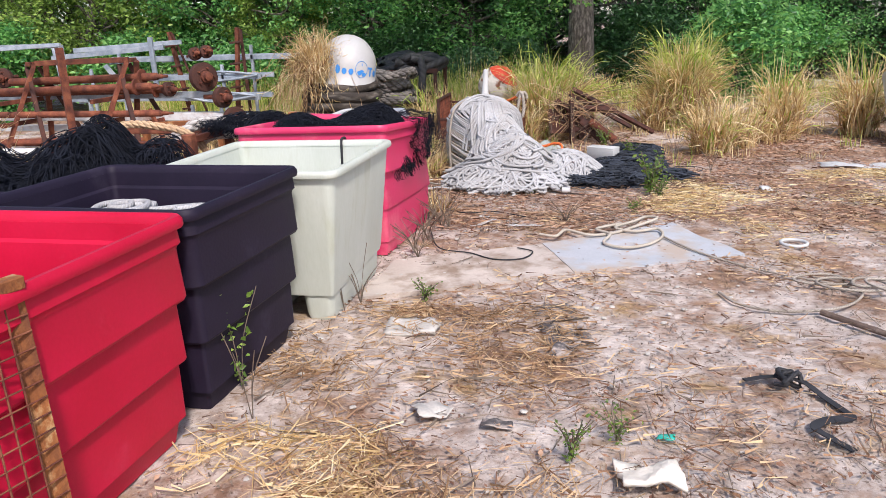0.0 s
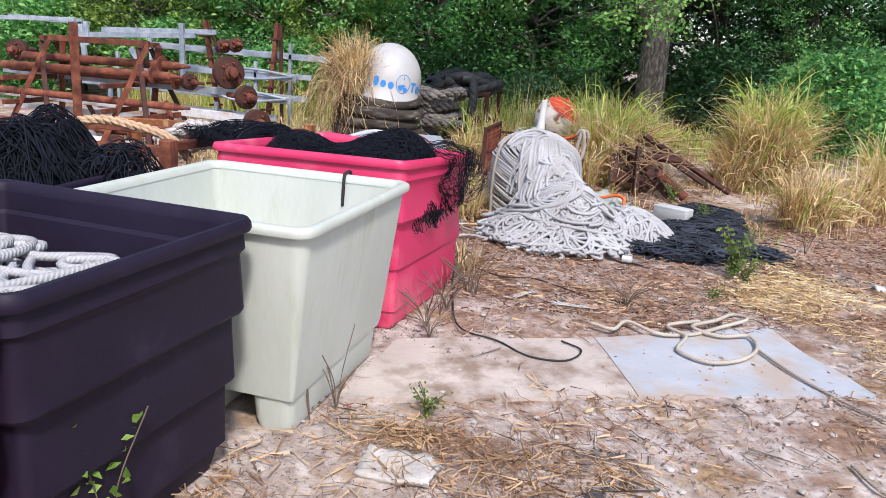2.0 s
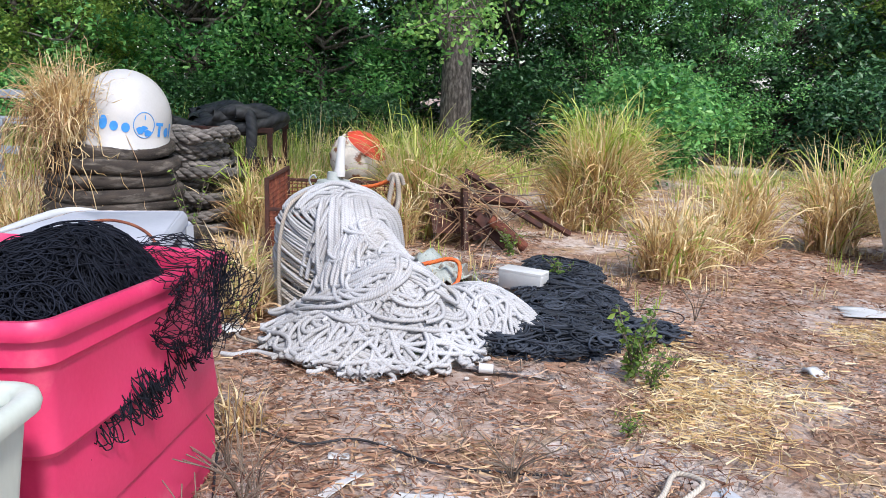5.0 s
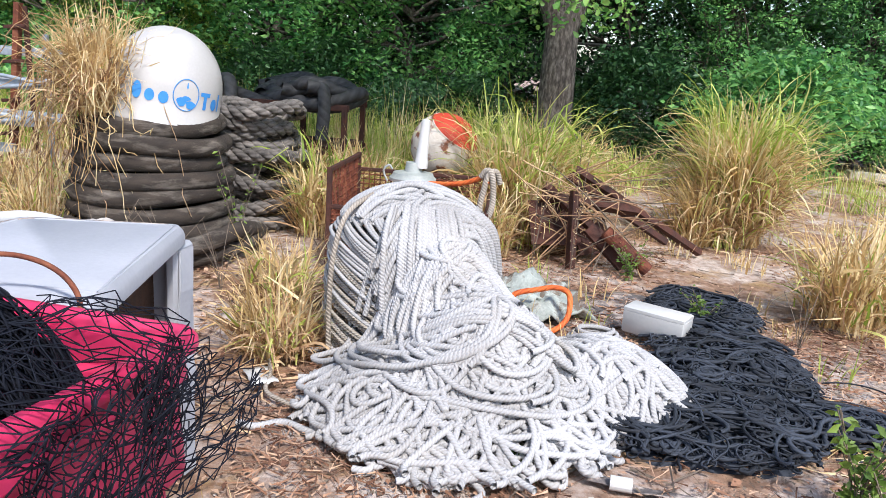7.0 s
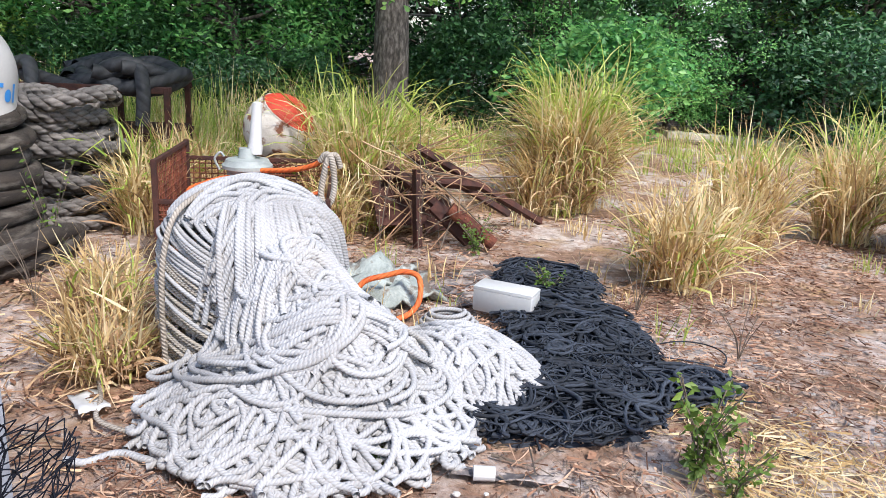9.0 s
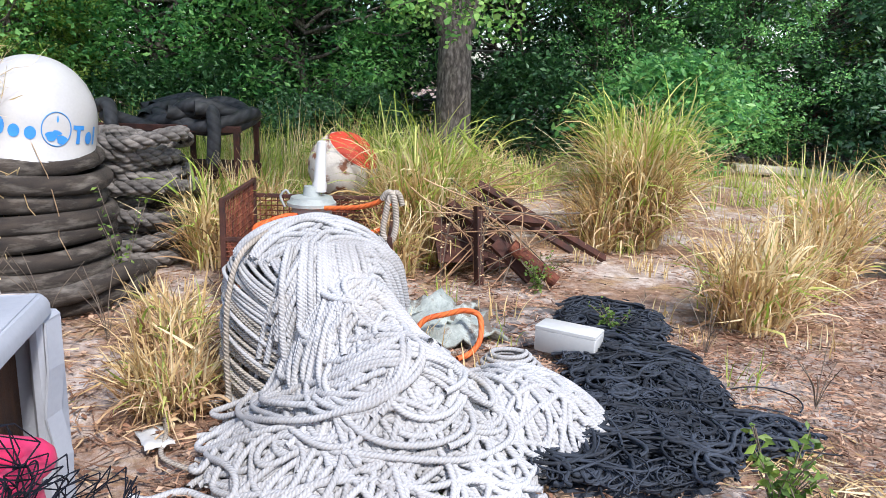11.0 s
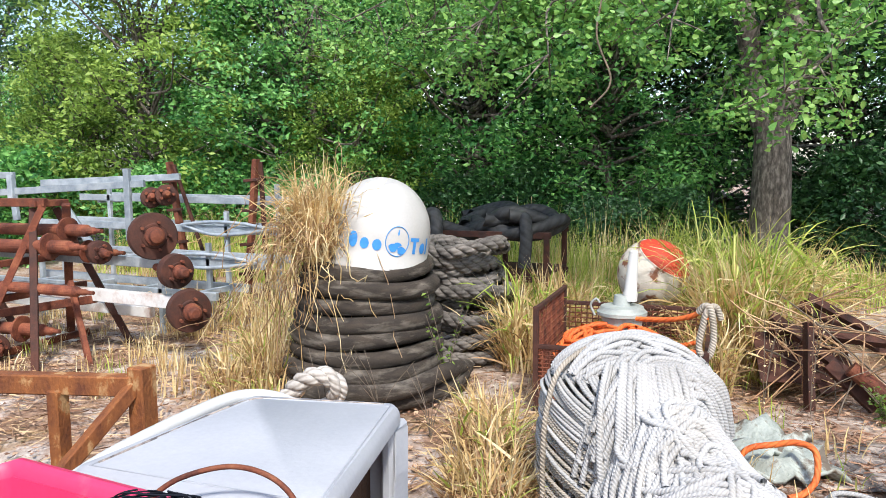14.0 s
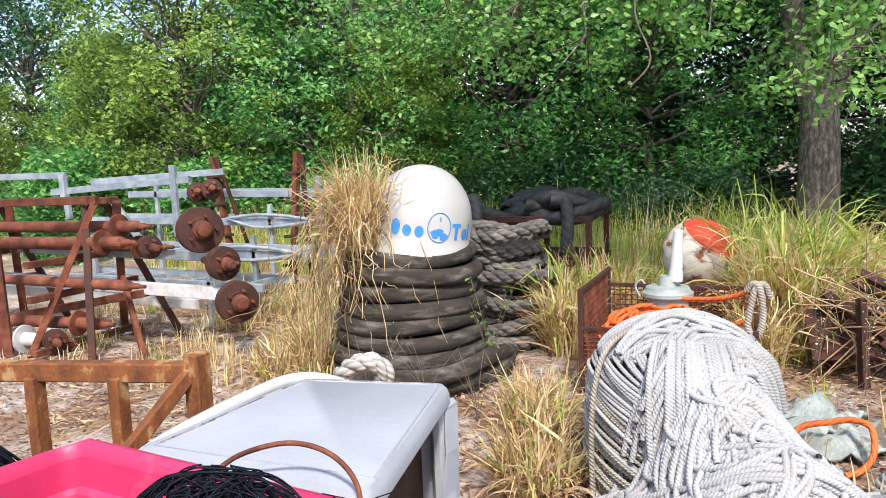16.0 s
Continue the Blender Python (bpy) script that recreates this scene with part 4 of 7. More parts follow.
def radome():
    d = Vector((-0.43, 0.90, 0)).normalized()
    b = thing("antenna_dome", "white fibreglass antenna dome with faded blue lettering, standing on coiled hose", "dome")
    b.matrix_basis = Matrix.Translation((-1.40, 8.0, 0.965)) @ Matrix.Rotation(radians(9), 4, d)
    R = 0.40
    prof = [(R * 0.9, -0.02), (R + 0.004, -0.02), (R + 0.006, 0.0), (R, 0.005), (R, 0.20)] + [(R * math.cos(t), 0.24 + 0.43 * math.sin(t)) for t in np.linspace(0.05, 1.5, 14)]
    shade_auto(obj("shell", lathe(prof, (0, 0, 0), n=56), M_DOME, b), 60)
    obj("base_ring", lathe([(R + 0.002, -0.035), (R + 0.008, -0.032), (R + 0.008, -0.02), (R, -0.018)], (0, 0, 0), n=56), M_STEEL, b)
    c0 = math.atan2(-0.288, 0.264) + 0.05
    def srf(s, z, off=0.004):
        """A point on the shell, s metres round from the badge."""
        a = c0 + s / R
        r = R if z < 0.24 else R * math.sqrt(max(0, 1 - ((z - 0.24) / 0.43) ** 2))
        return ((r + off) * math.cos(a), (r + off) * math.sin(a), z)
    def patch(name, s0, s1, z0, z1, cut=0.0):
        n = 5
        v = [srf(s0 + (s1 - s0) * i / n, z, o) for o in (-0.002, 0.004) for z in (z0, z1) for i in range(n + 1)]
        m = n + 1
        f = [(2 * m + i, 2 * m + i + 1, 3 * m + i + 1, 3 * m + i) for i in range(n)]
        return obj(name, (v, f), M_BLUE, b)
    zb = 0.135
    def blob(sc, zc, rs, rz2):
        """A flat painted oval."""
        rim = [srf(sc + rs * math.cos(t), zb + zc + rz2 * math.sin(t), 0.0045) for t in np.linspace(0, 2 * np.pi, 20, endpoint=False)]
        obj("lettering", ([*rim, srf(sc, zb + zc, 0.0045)], [(k, (k + 1) % 20, 20) for k in range(20)]), M_BLUE, b)
    for sc, zc, rs, rz2 in ((-0.335, 0.060, 0.034, 0.060), (-0.245, 0.043, 0.034, 0.042), (-0.152, 0.043, 0.034, 0.042), (0.245, 0.043, 0.034, 0.042)):
        blob(sc, zc, rs, rz2)
    for s0, s1, z0, z1 in ((0.108, 0.195, 0.094, 0.122), (0.137, 0.166, 0, 0.094), (0.295, 0.32, 0, 0.122)):
        patch("lettering", s0, s1, zb + z0, zb + z1)
    ringp = [srf(0.092 * math.cos(t), zb + 0.085 + 0.11 * math.sin(t), 0.003) for t in np.linspace(0, 2 * np.pi, 41)]
    obj("badge_ring", tubes([np.array(ringp)], 0.0035, 5), M_BLUE, b)
    for k, (s, z, rs, rz2) in enumerate(((-0.03, zb + 0.035, 0.035, 0.032), (0.035, zb + 0.02, 0.035, 0.028), (0.0, zb + 0.062, 0.03, 0.016), (0.0, zb + 0.15, 0.006, 0.022))):
        rim = [srf(s + rs * math.cos(t) * (1 + 0.2 * math.sin(3 * t + k)), z + rz2 * math.sin(t), 0.005) for t in np.linspace(0, 2 * np.pi, 16, endpoint=False)]
        obj("badge_shape", ([*rim, srf(s, z, 0.005)], [(i, (i + 1) % 16, 16) for i in range(16)]), M_BLUE, b)


radome()


# ---- grey hawsers and black hose in a rack behind ----
def coil_heap(name, label, cat, c, R, layers, r, material, seed, turns=3, squash=1.0, sides=10):
    g = np.random.default_rng(seed)
    b = thing(name, label, cat)
    for i in range(layers):
        a = np.linspace(0, 2 * np.pi * turns, 50 * turns)
        rr = R * (1 + 0.10 * np.sin(a * 2 + i) + 0.12 * g.normal())
        ox, oy = g.normal(0, 0.05, 2)
        p = np.stack([c[0] + ox + rr * np.cos(a), c[1] + oy + rr * squash * np.sin(a), c[2] + r + i * r * 1.75 + 0.55 * r * np.sin(2 * a + i * 2.1) + (a / a[-1]) * r * 0.6], -1)
        obj("turn", tubes(laid(p, r), r * 0.56, 7), material, b, smooth=True)
    return b


coil_heap("hawser_coil", "coiled thick grey braided mooring rope", "rope", (-1.10, 9.05, 0.0), 0.36, 8, 0.060, M_HAWSER, 21, turns=1)
coil_heap("hawser_coil", "upper coil of weathered grey braided rope", "rope", (-1.04, 9.0, 0.82), 0.33, 2, 0.062, M_HAWSER, 22, turns=1)


def hose_rack():
    b = thing("steel_rack", "low rusted steel rack holding black hose", "rack")
    for x in (-2.1, -1.4, -0.65):
        for y in (10.8, 11.8):
            obj("post", beam((x, y, 0), (x, y, 0.98), 0.06, 0.06, 0.006, 0), M_RUSTD, b)
    for y in (10.8, 11.8):
        obj("rail", beam((-2.15, y, 0.95), (-0.6, y, 0.95), 0.05, 0.07), M_RUSTD, b)
        obj("rail", beam((-2.15, y, 0.45), (-0.6, y, 0.45), 0.05, 0.06), M_RUSTD, b)
    obj("deck", box((-1.38, 11.3, 0.50), (1.5, 1.0, 0.03)), M_RUSTD, b)
    h = thing("hose_heap", "heap of black corrugated hose over the rack", "hose")
    g = np.random.default_rng(23)
    for k in range(7):
        R = g.uniform(0.25, 0.45)
        a = np.linspace(g.uniform(0, 6), g.uniform(7, 10), 50)
        p = np.stack([-1.25 + 0.2 * g.normal() + R * 1.25 * np.cos(a), 11.2 + 0.1 * g.normal() + R * np.sin(a), 0.98 + 0.05 * k * 0.6 + 0.07 * np.sin(a * 2 + k)], -1)
        obj("hose", tubes([p], 0.075, 10), M_HOSEB, h, smooth=True)
    for x in (-0.95, -2.0):
        p = spline([(x - 0.3, 11.1, 1.1), (x, 10.85, 1.18), (x + 0.1, 10.68, 1.0), (x + 0.08, 10.66, 0.6)])
        obj("hose", tubes([p], 0.07, 10), M_HOSEB, h, smooth=True)


hose_rack()


# ---- wire crate with orange rope, lantern and buoy behind the heap ----
def wire_crate():
    b = thing("wire_crate", "open rusted wire mesh crate", "crate", (-0.04, 7.72, 0), 0)
    w, d, tall = 1.12, 1.0, (0.46, 0.48, 0.60, 0.72)
    P = [(0, 0), (w, 0), (w, d), (0, d)]
    for i in range(4):
        (x0, y0), (x1, y1), h = P[i], P[(i + 1) % 4], tall[i]
        obj("corner_post", beam((x0, y0, 0), (x0, y0, max(h, tall[i - 1]) + 0.02), 0.035, 0.035, 0.003), M_RUSTD, b)
        obj("top_rail", beam((x0, y0, h), (x1, y1, h), 0.03, 0.03, 0.003), M_RUSTD, b)
        L = math.hypot(x1 - x0, y1 - y0)
        lines = [[(x0 + (x1 - x0) * t, y0 + (y1 - y0) * t, 0.03), (x0 + (x1 - x0) * t, y0 + (y1 - y0) * t, h)] for t in np.linspace(0, 1, int(L / 0.045) + 1)[1:-1]]
        lines += [[(x0, y0, z), (x1, y1, z)] for z in np.linspace(0.04, h, 15)[:-1]]
        obj("mesh_panel", tubes(lines, 0.005, 4), M_RUST, b)


wire_crate()


def orange_rope():
    g = np.random.default_rng(24)
    H = mound([(0.4, 8.3, 0.45, 0.42, 0.16, 2)])
    inside = lambda x, y: 0.06 < x < 0.98 and 7.92 < y < 8.7
    b = thing("orange_rope", "tangled orange rope piled in the wire crate", "rope")
    lines = []
    for i in range(26):
        w = wander(H, (g.uniform(0.1, 0.9), g.uniform(7.95, 8.5)), g.uniform(0, 6.28), 1.2, g, 8, 0.035, 0.31, inside, 0.08)
        lines.append(smooth_line(w))
    lines.append(spline([(0.6, 8.1, 0.62), (0.85, 7.95, 0.66), (1.0, 7.86, 0.72), (1.06, 7.84, 0.78), (1.07, 7.8, 0.7)]))
    for q in lines:
        obj("strand", tubes([q], 0.018, 6), M_ORANGE, b, smooth=True)
    obj("rope_bed", heap_core(H, 0.1, 0.95, 7.95, 8.7, 16, 0.0, 0.02, g), M_ROPE_OLD, b).location.z = 0.30


orange_rope()
tagged(obj("rope_loop", tubes([spline([(1.02, 7.84, 0.74), (1.06, 7.82, 0.79), (1.10, 7.80, 0.76), (1.12, 7.78, 0.6), (1.10, 7.77, 0.48), (1.06, 7.78, 0.46), (1.03, 7.79, 0.52), (1.05, 7.80, 0.66), (1.08, 7.81, 0.77), (1.13, 7.83, 0.78), (1.16, 7.84, 0.70)])], 0.022, 8), M_ROPE_OLD, smooth=True),
       "pale rope loop hung over the crate's corner", "rope")
tagged(obj("orange_hose", tubes([spline([(1.25, 7.0, 0.06), (1.32, 7.02, 0.15), (1.45, 7.02, 0.19), (1.56, 7.0, 0.22), (1.64, 6.95, 0.20), (1.64, 6.85, 0.1), (1.58, 6.75, 0.05), (1.50, 6.7, 0.03)])], 0.017, 8), M_ORANGE, smooth=True),
       "bent orange rope lying on scrap sheets", "rope")


def lantern():
    b = thing("lantern", "grey cast marker lantern with a white plastic mast", "lantern", (0.45, 8.5, 0.06))
    shade_auto(obj("housing", lathe([(0.13, 0.30), (0.15, 0.32), (0.155, 0.50), (0.19, 0.51), (0.19, 0.535), (0.17, 0.55), (0.16, 0.575), (0.07, 0.585), (0.06, 0.66)], (0, 0, 0), n=24), M_LAMP, b))
    shade_auto(obj("mast", lathe([(0.055, 0.62), (0.055, 0.68), (0.048, 0.70), (0.036, 0.98), (0.034, 1.0), (0.015, 1.01)], (0.02, 0, 0), (0.06, 0, 1), 14), M_WPLAS, b))
    obj("stand", lathe([(0.11, -0.01), (0.11, 0.31)], (0, 0, 0), n=16), M_RUSTD, b)
    obj("bracket", tubes([spline([(-0.2, -0.05, 0.5), (-0.23, -0.06, 0.58), (-0.19, -0.06, 0.63), (-0.16, -0.06, 0.6)])], 0.01, 6), M_LAMP, b)


lantern()


def buoy():
    b = thing("buoy", "round steel buoy, orange top and rust-spotted white body", "buoy", (0.6, 9.45, 0.76), 0)
    R = 0.31
    ax = Vector((0.55, -0.25, 0.8)).normalized()
    ts = np.linspace(-math.pi / 2 + 0.05, 0.62, 16)
    shade_auto(obj("body", lathe([(R * math.cos(t), R * math.sin(t)) for t in ts], (0, 0, 0), ax, 32), M_BUOY, b), 60)
    ts = np.linspace(0.62, math.pi / 2 - 0.05, 10)
    shade_auto(obj("cap", lathe([(R * math.cos(t), R * math.sin(t)) for t in ts], (0, 0, 0), ax, 32), M_BUOYR, b), 60)
    obj("band", lathe([(R * 0.82, 0.17), (R * 0.84, 0.17), (R * 0.83, 0.185), (R * 0.80, 0.185)], (0, 0, 0), ax, 32), M_BUOY, b)
    obj("sinker", lathe([(0.22, -0.77), (0.24, -0.6), (0.2, -0.26)], (0, 0, 0), n=18), M_RUSTD, b)


buoy()


# ---- scrap: iron, white box, sheets ----
def scrap_iron():
    g = np.random.default_rng(25)
    for a, c, w in (((1.75, 8.6, 0.74), (2.95, 9.1, 0.03), 0.055), ((1.50, 8.6, 0.60), (2.25, 8.45, 0.04), 0.06), ((1.70, 8.75, 0.66), (2.6, 8.9, 0.14), 0.05), ((1.70, 8.45, 0.60), (1.72, 8.32, 0.0), 0.08),
                    ((1.50, 8.6, 0.5), (2.3, 8.75, 0.42), 0.07), ((1.85, 8.4, 0.3), (2.15, 8.35, 0.02), 0.08)):
        tagged(obj("steel_angle", angle_iron(a, c, w, 0.01, g.uniform(-40, 40)), M_RUSTD), "rusted steel angle leaning in a scrap pile", "scrap steel", "scrap iron")
    tagged(obj("steel_pipe", cyl((2.0, 8.35, 0.32), (2.35, 8.3, 0.05), 0.055), M_RUST, smooth=False), "short rusted pipe on the scrap pile", "scrap steel", "scrap iron")
    for i, (x, y, z, rx, rz) in enumerate(((1.62, 8.62, 0.30, -38, 14), (1.95, 8.80, 0.20, -28, 40))):
        tagged(obj("steel_sheet", box((x, y, z), (0.42 - 0.04 * i, 0.015, 0.40 - 0.05 * i), rz, 0.003, rx), M_RUSTD), "buckled rusted steel plate", "scrap steel", "scrap iron")
    dead = [spline([(g.uniform(1.35, 2.5), g.uniform(8.1, 8.9), 0.01), (g.uniform(1.4, 2.4), g.uniform(8.1, 8.9), g.uniform(0.25, 0.6)), (g.uniform(1.2, 2.6), g.uniform(8.0, 8.9), g.uniform(0.3, 1.0))], 8) for _ in range(26)]
    t = thing("dead_brush", "tangle of dry dead stems over the scrap iron", "brush")
    for q in dead:
        obj("dead_stem", tubes([q], g.uniform(0.003, 0.006), 4), M_TWIG if g.uniform() < 0.5 else M_STRAW, t)


scrap_iron()


def white_box():
    b = thing("foam_box", "white foam box lying on a grey sheet", "box", (2.14, 6.77, 0.05))
    b.matrix_basis = pose(2.14, 6.77, 0.055, 0, 0, -32)
    shade_auto(obj("body", loft([ring(0, 0, 0.180 - d, 0.080 - d, 0.010, z, 2) for d, z in ((0.008, 0), (0, 0.01), (0.0, 0.128), (0.002, 0.130))]), M_WPLAS, b), 40)
    shade_auto(obj("lid", loft([ring(0, 0, 0.181 - d, 0.081 - d, 0.010, z, 2) for d, z in ((0.003, 0.130), (0, 0.133), (0.0, 0.150), (0.008, 0.156))]), M_WPLAS, b), 40)


white_box()


def crumpled(name, label, cat, c, sx, sy, material, seed, amp=0.03, n=10, rz=0, thick=0.004):
    g = np.random.default_rng(seed)
    v = []
    for k in (0, 1):
        for i in range(n + 1):
            for j in range(n + 1):
                x, y = (i / n - 0.5) * sx, (j / n - 0.5) * sy
                e = 1 - 0.16 * noise.noise(Vector((i * 0.7 + seed, j * 0.7, 1)))
                z = amp * (0.6 + noise.noise(Vector((x * 7 + seed, y * 7, 0.3))) + 0.5 * noise.noise(Vector((x * 17, y * 17, seed))))
                v.append((x * e, y * e, max(0.004, z) - k * thick))
    m = (n + 1) ** 2
    f = [(i * (n + 1) + j, (i + 1) * (n + 1) + j, (i + 1) * (n + 1) + j + 1, i * (n + 1) + j + 1) for i in range(n) for j in range(n)]
    f += [tuple(reversed([q + m for q in t])) for t in f]
    rim = [i for i in range(n + 1)] + [i * (n + 1) + n for i in range(1, n + 1)] + [n * (n + 1) + j for j in range(n - 1, -1, -1)] + [i * (n + 1) for i in range(n - 1, 0, -1)]
    f += [(rim[i], rim[(i + 1) % len(rim)], rim[(i + 1) % len(rim)] + m, rim[i] + m) for i in range(len(rim))]
    ob = obj(name, (v, f), material, smooth=True)
    ob.matrix_basis = pose(*c, 0, 0, rz)
    return tagged(ob, label, cat)


M_FOAM = mat("broken foam", [(0.22, 0.25, 0.23), (0.46, 0.50, 0.46)], 0.9, scale=8, bump=0.7, dirt=(0.16, 0.13, 0.10), dirt_scale=7, dirt_at=(0.52, 0.62))
crumpled("foam_scrap", "broken grey green foam slab in pieces", "scrap", (1.50, 7.15, 0.02), 0.5, 0.45, M_FOAM, 3, 0.10, 9, 20, 0.02)
crumpled("foam_scrap", "broken pale foam slab under orange rope", "scrap", (1.42, 7.45, 0.02), 0.42, 0.4, M_FOAM, 5, 0.13, 9, 50, 0.02)
crumpled("rubber_mat", "grey sheet lying on the ground beside net", "sheet", (1.95, 7.35, 0.0), 0.75, 0.7, M_SACK, 6, 0.02, 9, 10)
tagged(obj("rope_coil", tubes([
       np.array([(1.78 + (0.19 - 0.0012 * k) * math.cos(k * 0.3), 6.60 + (0.12 - 0.0005 * k) * math.sin(k * 0.3), 0.02 + 0.0012 * k) for k in range(85)])], 0.014, 6), M_ROPE, smooth=True),
       "small loose coil of white rope", "rope")


# ---- panels, ropes and litter on the ground ----
def flat_sheet(name, label, corners, z, material, thick=0.012):
    n = 12
    c = [np.array(p) for p in corners]
    top, g = [], np.random.default_rng(len(name))
    for i in range(n + 1):
        for j in range(n + 1):
            u, w = i / n, j / n
            p = (c[0] * (1 - u) + c[1] * u) * (1 - w) + (c[3] * (1 - u) + c[2] * u) * w
            edge = 0.03 * noise.noise(Vector((p[0] * 3, p[1] * 3, 0)))
            top.append((p[0] + edge, p[1] + edge, z + 0.01 * noise.noise(Vector((p[0] * 2, p[1] * 2, 4)))))
    m = len(top)
    v = top + [(x, y, q - thick - 0.02) for x, y, q in top]
    f = [(i * (n + 1) + j, (i + 1) * (n + 1) + j, (i + 1) * (n + 1) + j + 1, i * (n + 1) + j + 1) for i in range(n) for j in range(n)]
    rim = [i for i in range(n + 1)] + [i * (n + 1) + n for i in range(1, n + 1)] + [n * (n + 1) + j for j in range(n - 1, -1, -1)] + [i * (n + 1) for i in range(n - 1, 0, -1)]
    f += [(rim[(i + 1) % len(rim)], rim[i], rim[i] + m, rim[(i + 1) % len(rim)] + m) for i in range(len(rim))]
    return tagged(obj(name, (v, f), material), label, "panel")


flat_sheet("ground_panel", "flat grey weathered panel on the sand", [(1.85, 2.54), (3.04, 3.02), (2.62, 3.92), (1.58, 3.26)], 0.014, M_BOARD)
flat_sheet("ground_panel", "sand-covered mat beside the cream bin", [(0.47, 1.98), (1.90, 2.56), (1.63, 3.28), (0.50, 2.78)], 0.008, M_BOARD2)
tagged(obj("white_rope", tubes([spline([(1.55, 3.45, 0.03), (1.68, 3.40, 0.03), (1.76, 3.55, 0.04), (1.95, 3.42, 0.035), (2.15, 3.5, 0.035), (2.35, 3.72, 0.04), (2.5, 3.86, 0.06), (2.42, 3.95, 0.05), (2.3, 3.75, 0.06), (2.15, 3.60, 0.05), (2.3, 3.52, 0.04), (2.48, 3.60, 0.04), (2.5, 3.40, 0.035), (2.38, 3.18, 0.035), (2.2, 3.08, 0.035), (2.05, 3.2, 0.035), (2.1, 3.4, 0.05), (2.0, 3.55, 0.05), (2.2, 3.72, 0.05)], 8)], 0.0125, 6), M_ROPE_CREAM, smooth=True),
       "cream rope lying in loops on the panel", "rope")
tagged(obj("thin_rope", tubes([spline([(2.5, 3.42, 0.03), (2.65, 3.1, 0.03), (2.85, 2.85, 0.02), (3.0, 2.72, 0.012), (3.2, 2.55, 0.012), (3.4, 2.42, 0.012), (3.55, 2.28, 0.012), (3.48, 2.1, 0.012), (3.3, 1.95, 0.012), (3.0, 1.9, 0.012), (2.8, 2.0, 0.012), (2.72, 2.2, 0.012)], 10)], 0.0085, 6), M_ROPE_OLD, smooth=True),
       "thin dirty rope trailing over the sand", "rope")
tagged(obj("rope_coil", tubes([np.array([(3.36 + (0.15 + 0.06 * math.sin(k * 0.23)) * math.cos(k * 0.31) + 0.005 * k, 2.45 + (0.10 + 0.05 * math.cos(k * 0.17)) * math.sin(k * 0.31) - 0.003 * k, 0.015 + 0.0007 * k) for k in range(75)])], 0.0095, 6), M_ROPE_OLD, smooth=True),
       "loose coil of dirty pale rope on the ground", "rope")
tagged(obj("plastic_ring", tubes([np.array([(3.43 + 0.09 * math.cos(a), 3.29 + 0.09 * math.sin(a), 0.02) for a in np.linspace(0, 2 * np.pi, 30)])], 0.013, 8), M_WPLAS, smooth=True),
       "white plastic ring on the ground", "ring")
tagged(obj("black_cord", tubes([spline([(0.48, 4.25, 0.02), (0.54, 3.95, 0.015), (0.64, 3.55, 0.015), (0.74, 3.2, 0.012), (0.85, 3.02, 0.02), (1.05, 2.95, 0.02), (1.25, 2.8, 0.02), (1.45, 2.82, 0.02), (1.52, 3.0, 0.02), (1.4, 3.1, 0.02)], 10)], 0.0055, 6), M_TWINE, smooth=True),
       "black cord trailing from the bins", "cord")
tagged(obj("black_cord", tubes([spline([(0.6, 4.35, 0.02), (0.85, 4.2, 0.02), (1.1, 4.25, 0.02), (1.45, 4.05, 0.015), (1.75, 4.0, 0.012), (2.0, 3.98, 0.012)], 10)], 0.006, 6), M_TWINE, smooth=True),
       "thin black cord on brown litter", "cord")


def strap():
    p = spline([(2.62, 0.95, 0.03), (2.75, 0.98, 0.04), (2.86, 0.92, 0.05), (2.93, 0.84, 0.02), (2.98, 0.74, 0.012), (2.99, 0.66, 0.02), (2.88, 0.62, 0.02), (2.82, 0.56, 0.02), (2.86, 0.48, 0.02), (2.92, 0.40, 0.015)], 6)
    t = np.gradient(p, axis=0)
    s = np.stack([-t[:, 1], t[:, 0], 0 * t[:, 0]], -1)
    s /= np.linalg.norm(s, axis=1)[:, None]
    rows = [p + s * 0.02, p - s * 0.02 + (0, 0, 0.006), p - s * 0.02 + (0, 0, 0.001), p + s * 0.02 - (0, 0, 0.005)]
    n = len(p)
    v = np.concatenate(rows)
    f = [(r * n + i, r * n + i + 1, ((r + 1) % 4) * n + i + 1, ((r + 1) % 4) * n + i) for r in range(4) for i in range(n - 1)]
    tagged(obj("webbing_strap", (v, f), M_TWINE), "black webbing strap dropped on the sand", "strap")
    g = np.random.default_rng(8)
    tagged(obj("knotted_end", tubes([spline(np.array([2.80, 0.95, 0.04]) + g.normal(0, 0.032, (14, 3)) * (1, 1, 0.5) + (0, 0, 0.02), 6)], 0.012, 6), M_TWINE, smooth=True), "knotted black strap end", "strap")


strap()
tagged(obj("wooden_pole", cyl((3.22, 1.88, 0.018), (3.95, 0.95, 0.018), 0.018, 0.015, 10), mat("wet brown wood", [(0.07, 0.045, 0.035), (0.17, 0.12, 0.09)], 0.8, scale=9, bump=0.5, dirt=(0.35, 0.28, 0.23), dirt_scale=5, dirt_at=(0.55, 0.7))), "dark wooden pole on the ground", "pole")
crumpled("grey_cloth", "crumpled grey cloth pressed into the sand", "cloth", (1.76, 1.66, -0.004), 0.26, 0.60, M_SACK, 9, 0.016, 26, 12)
crumpled("grey_rag", "grey rag on the sand", "cloth", (1.79, 1.27, 0.0), 0.10, 0.24, M_SACK, 12, 0.03, 14, -20)
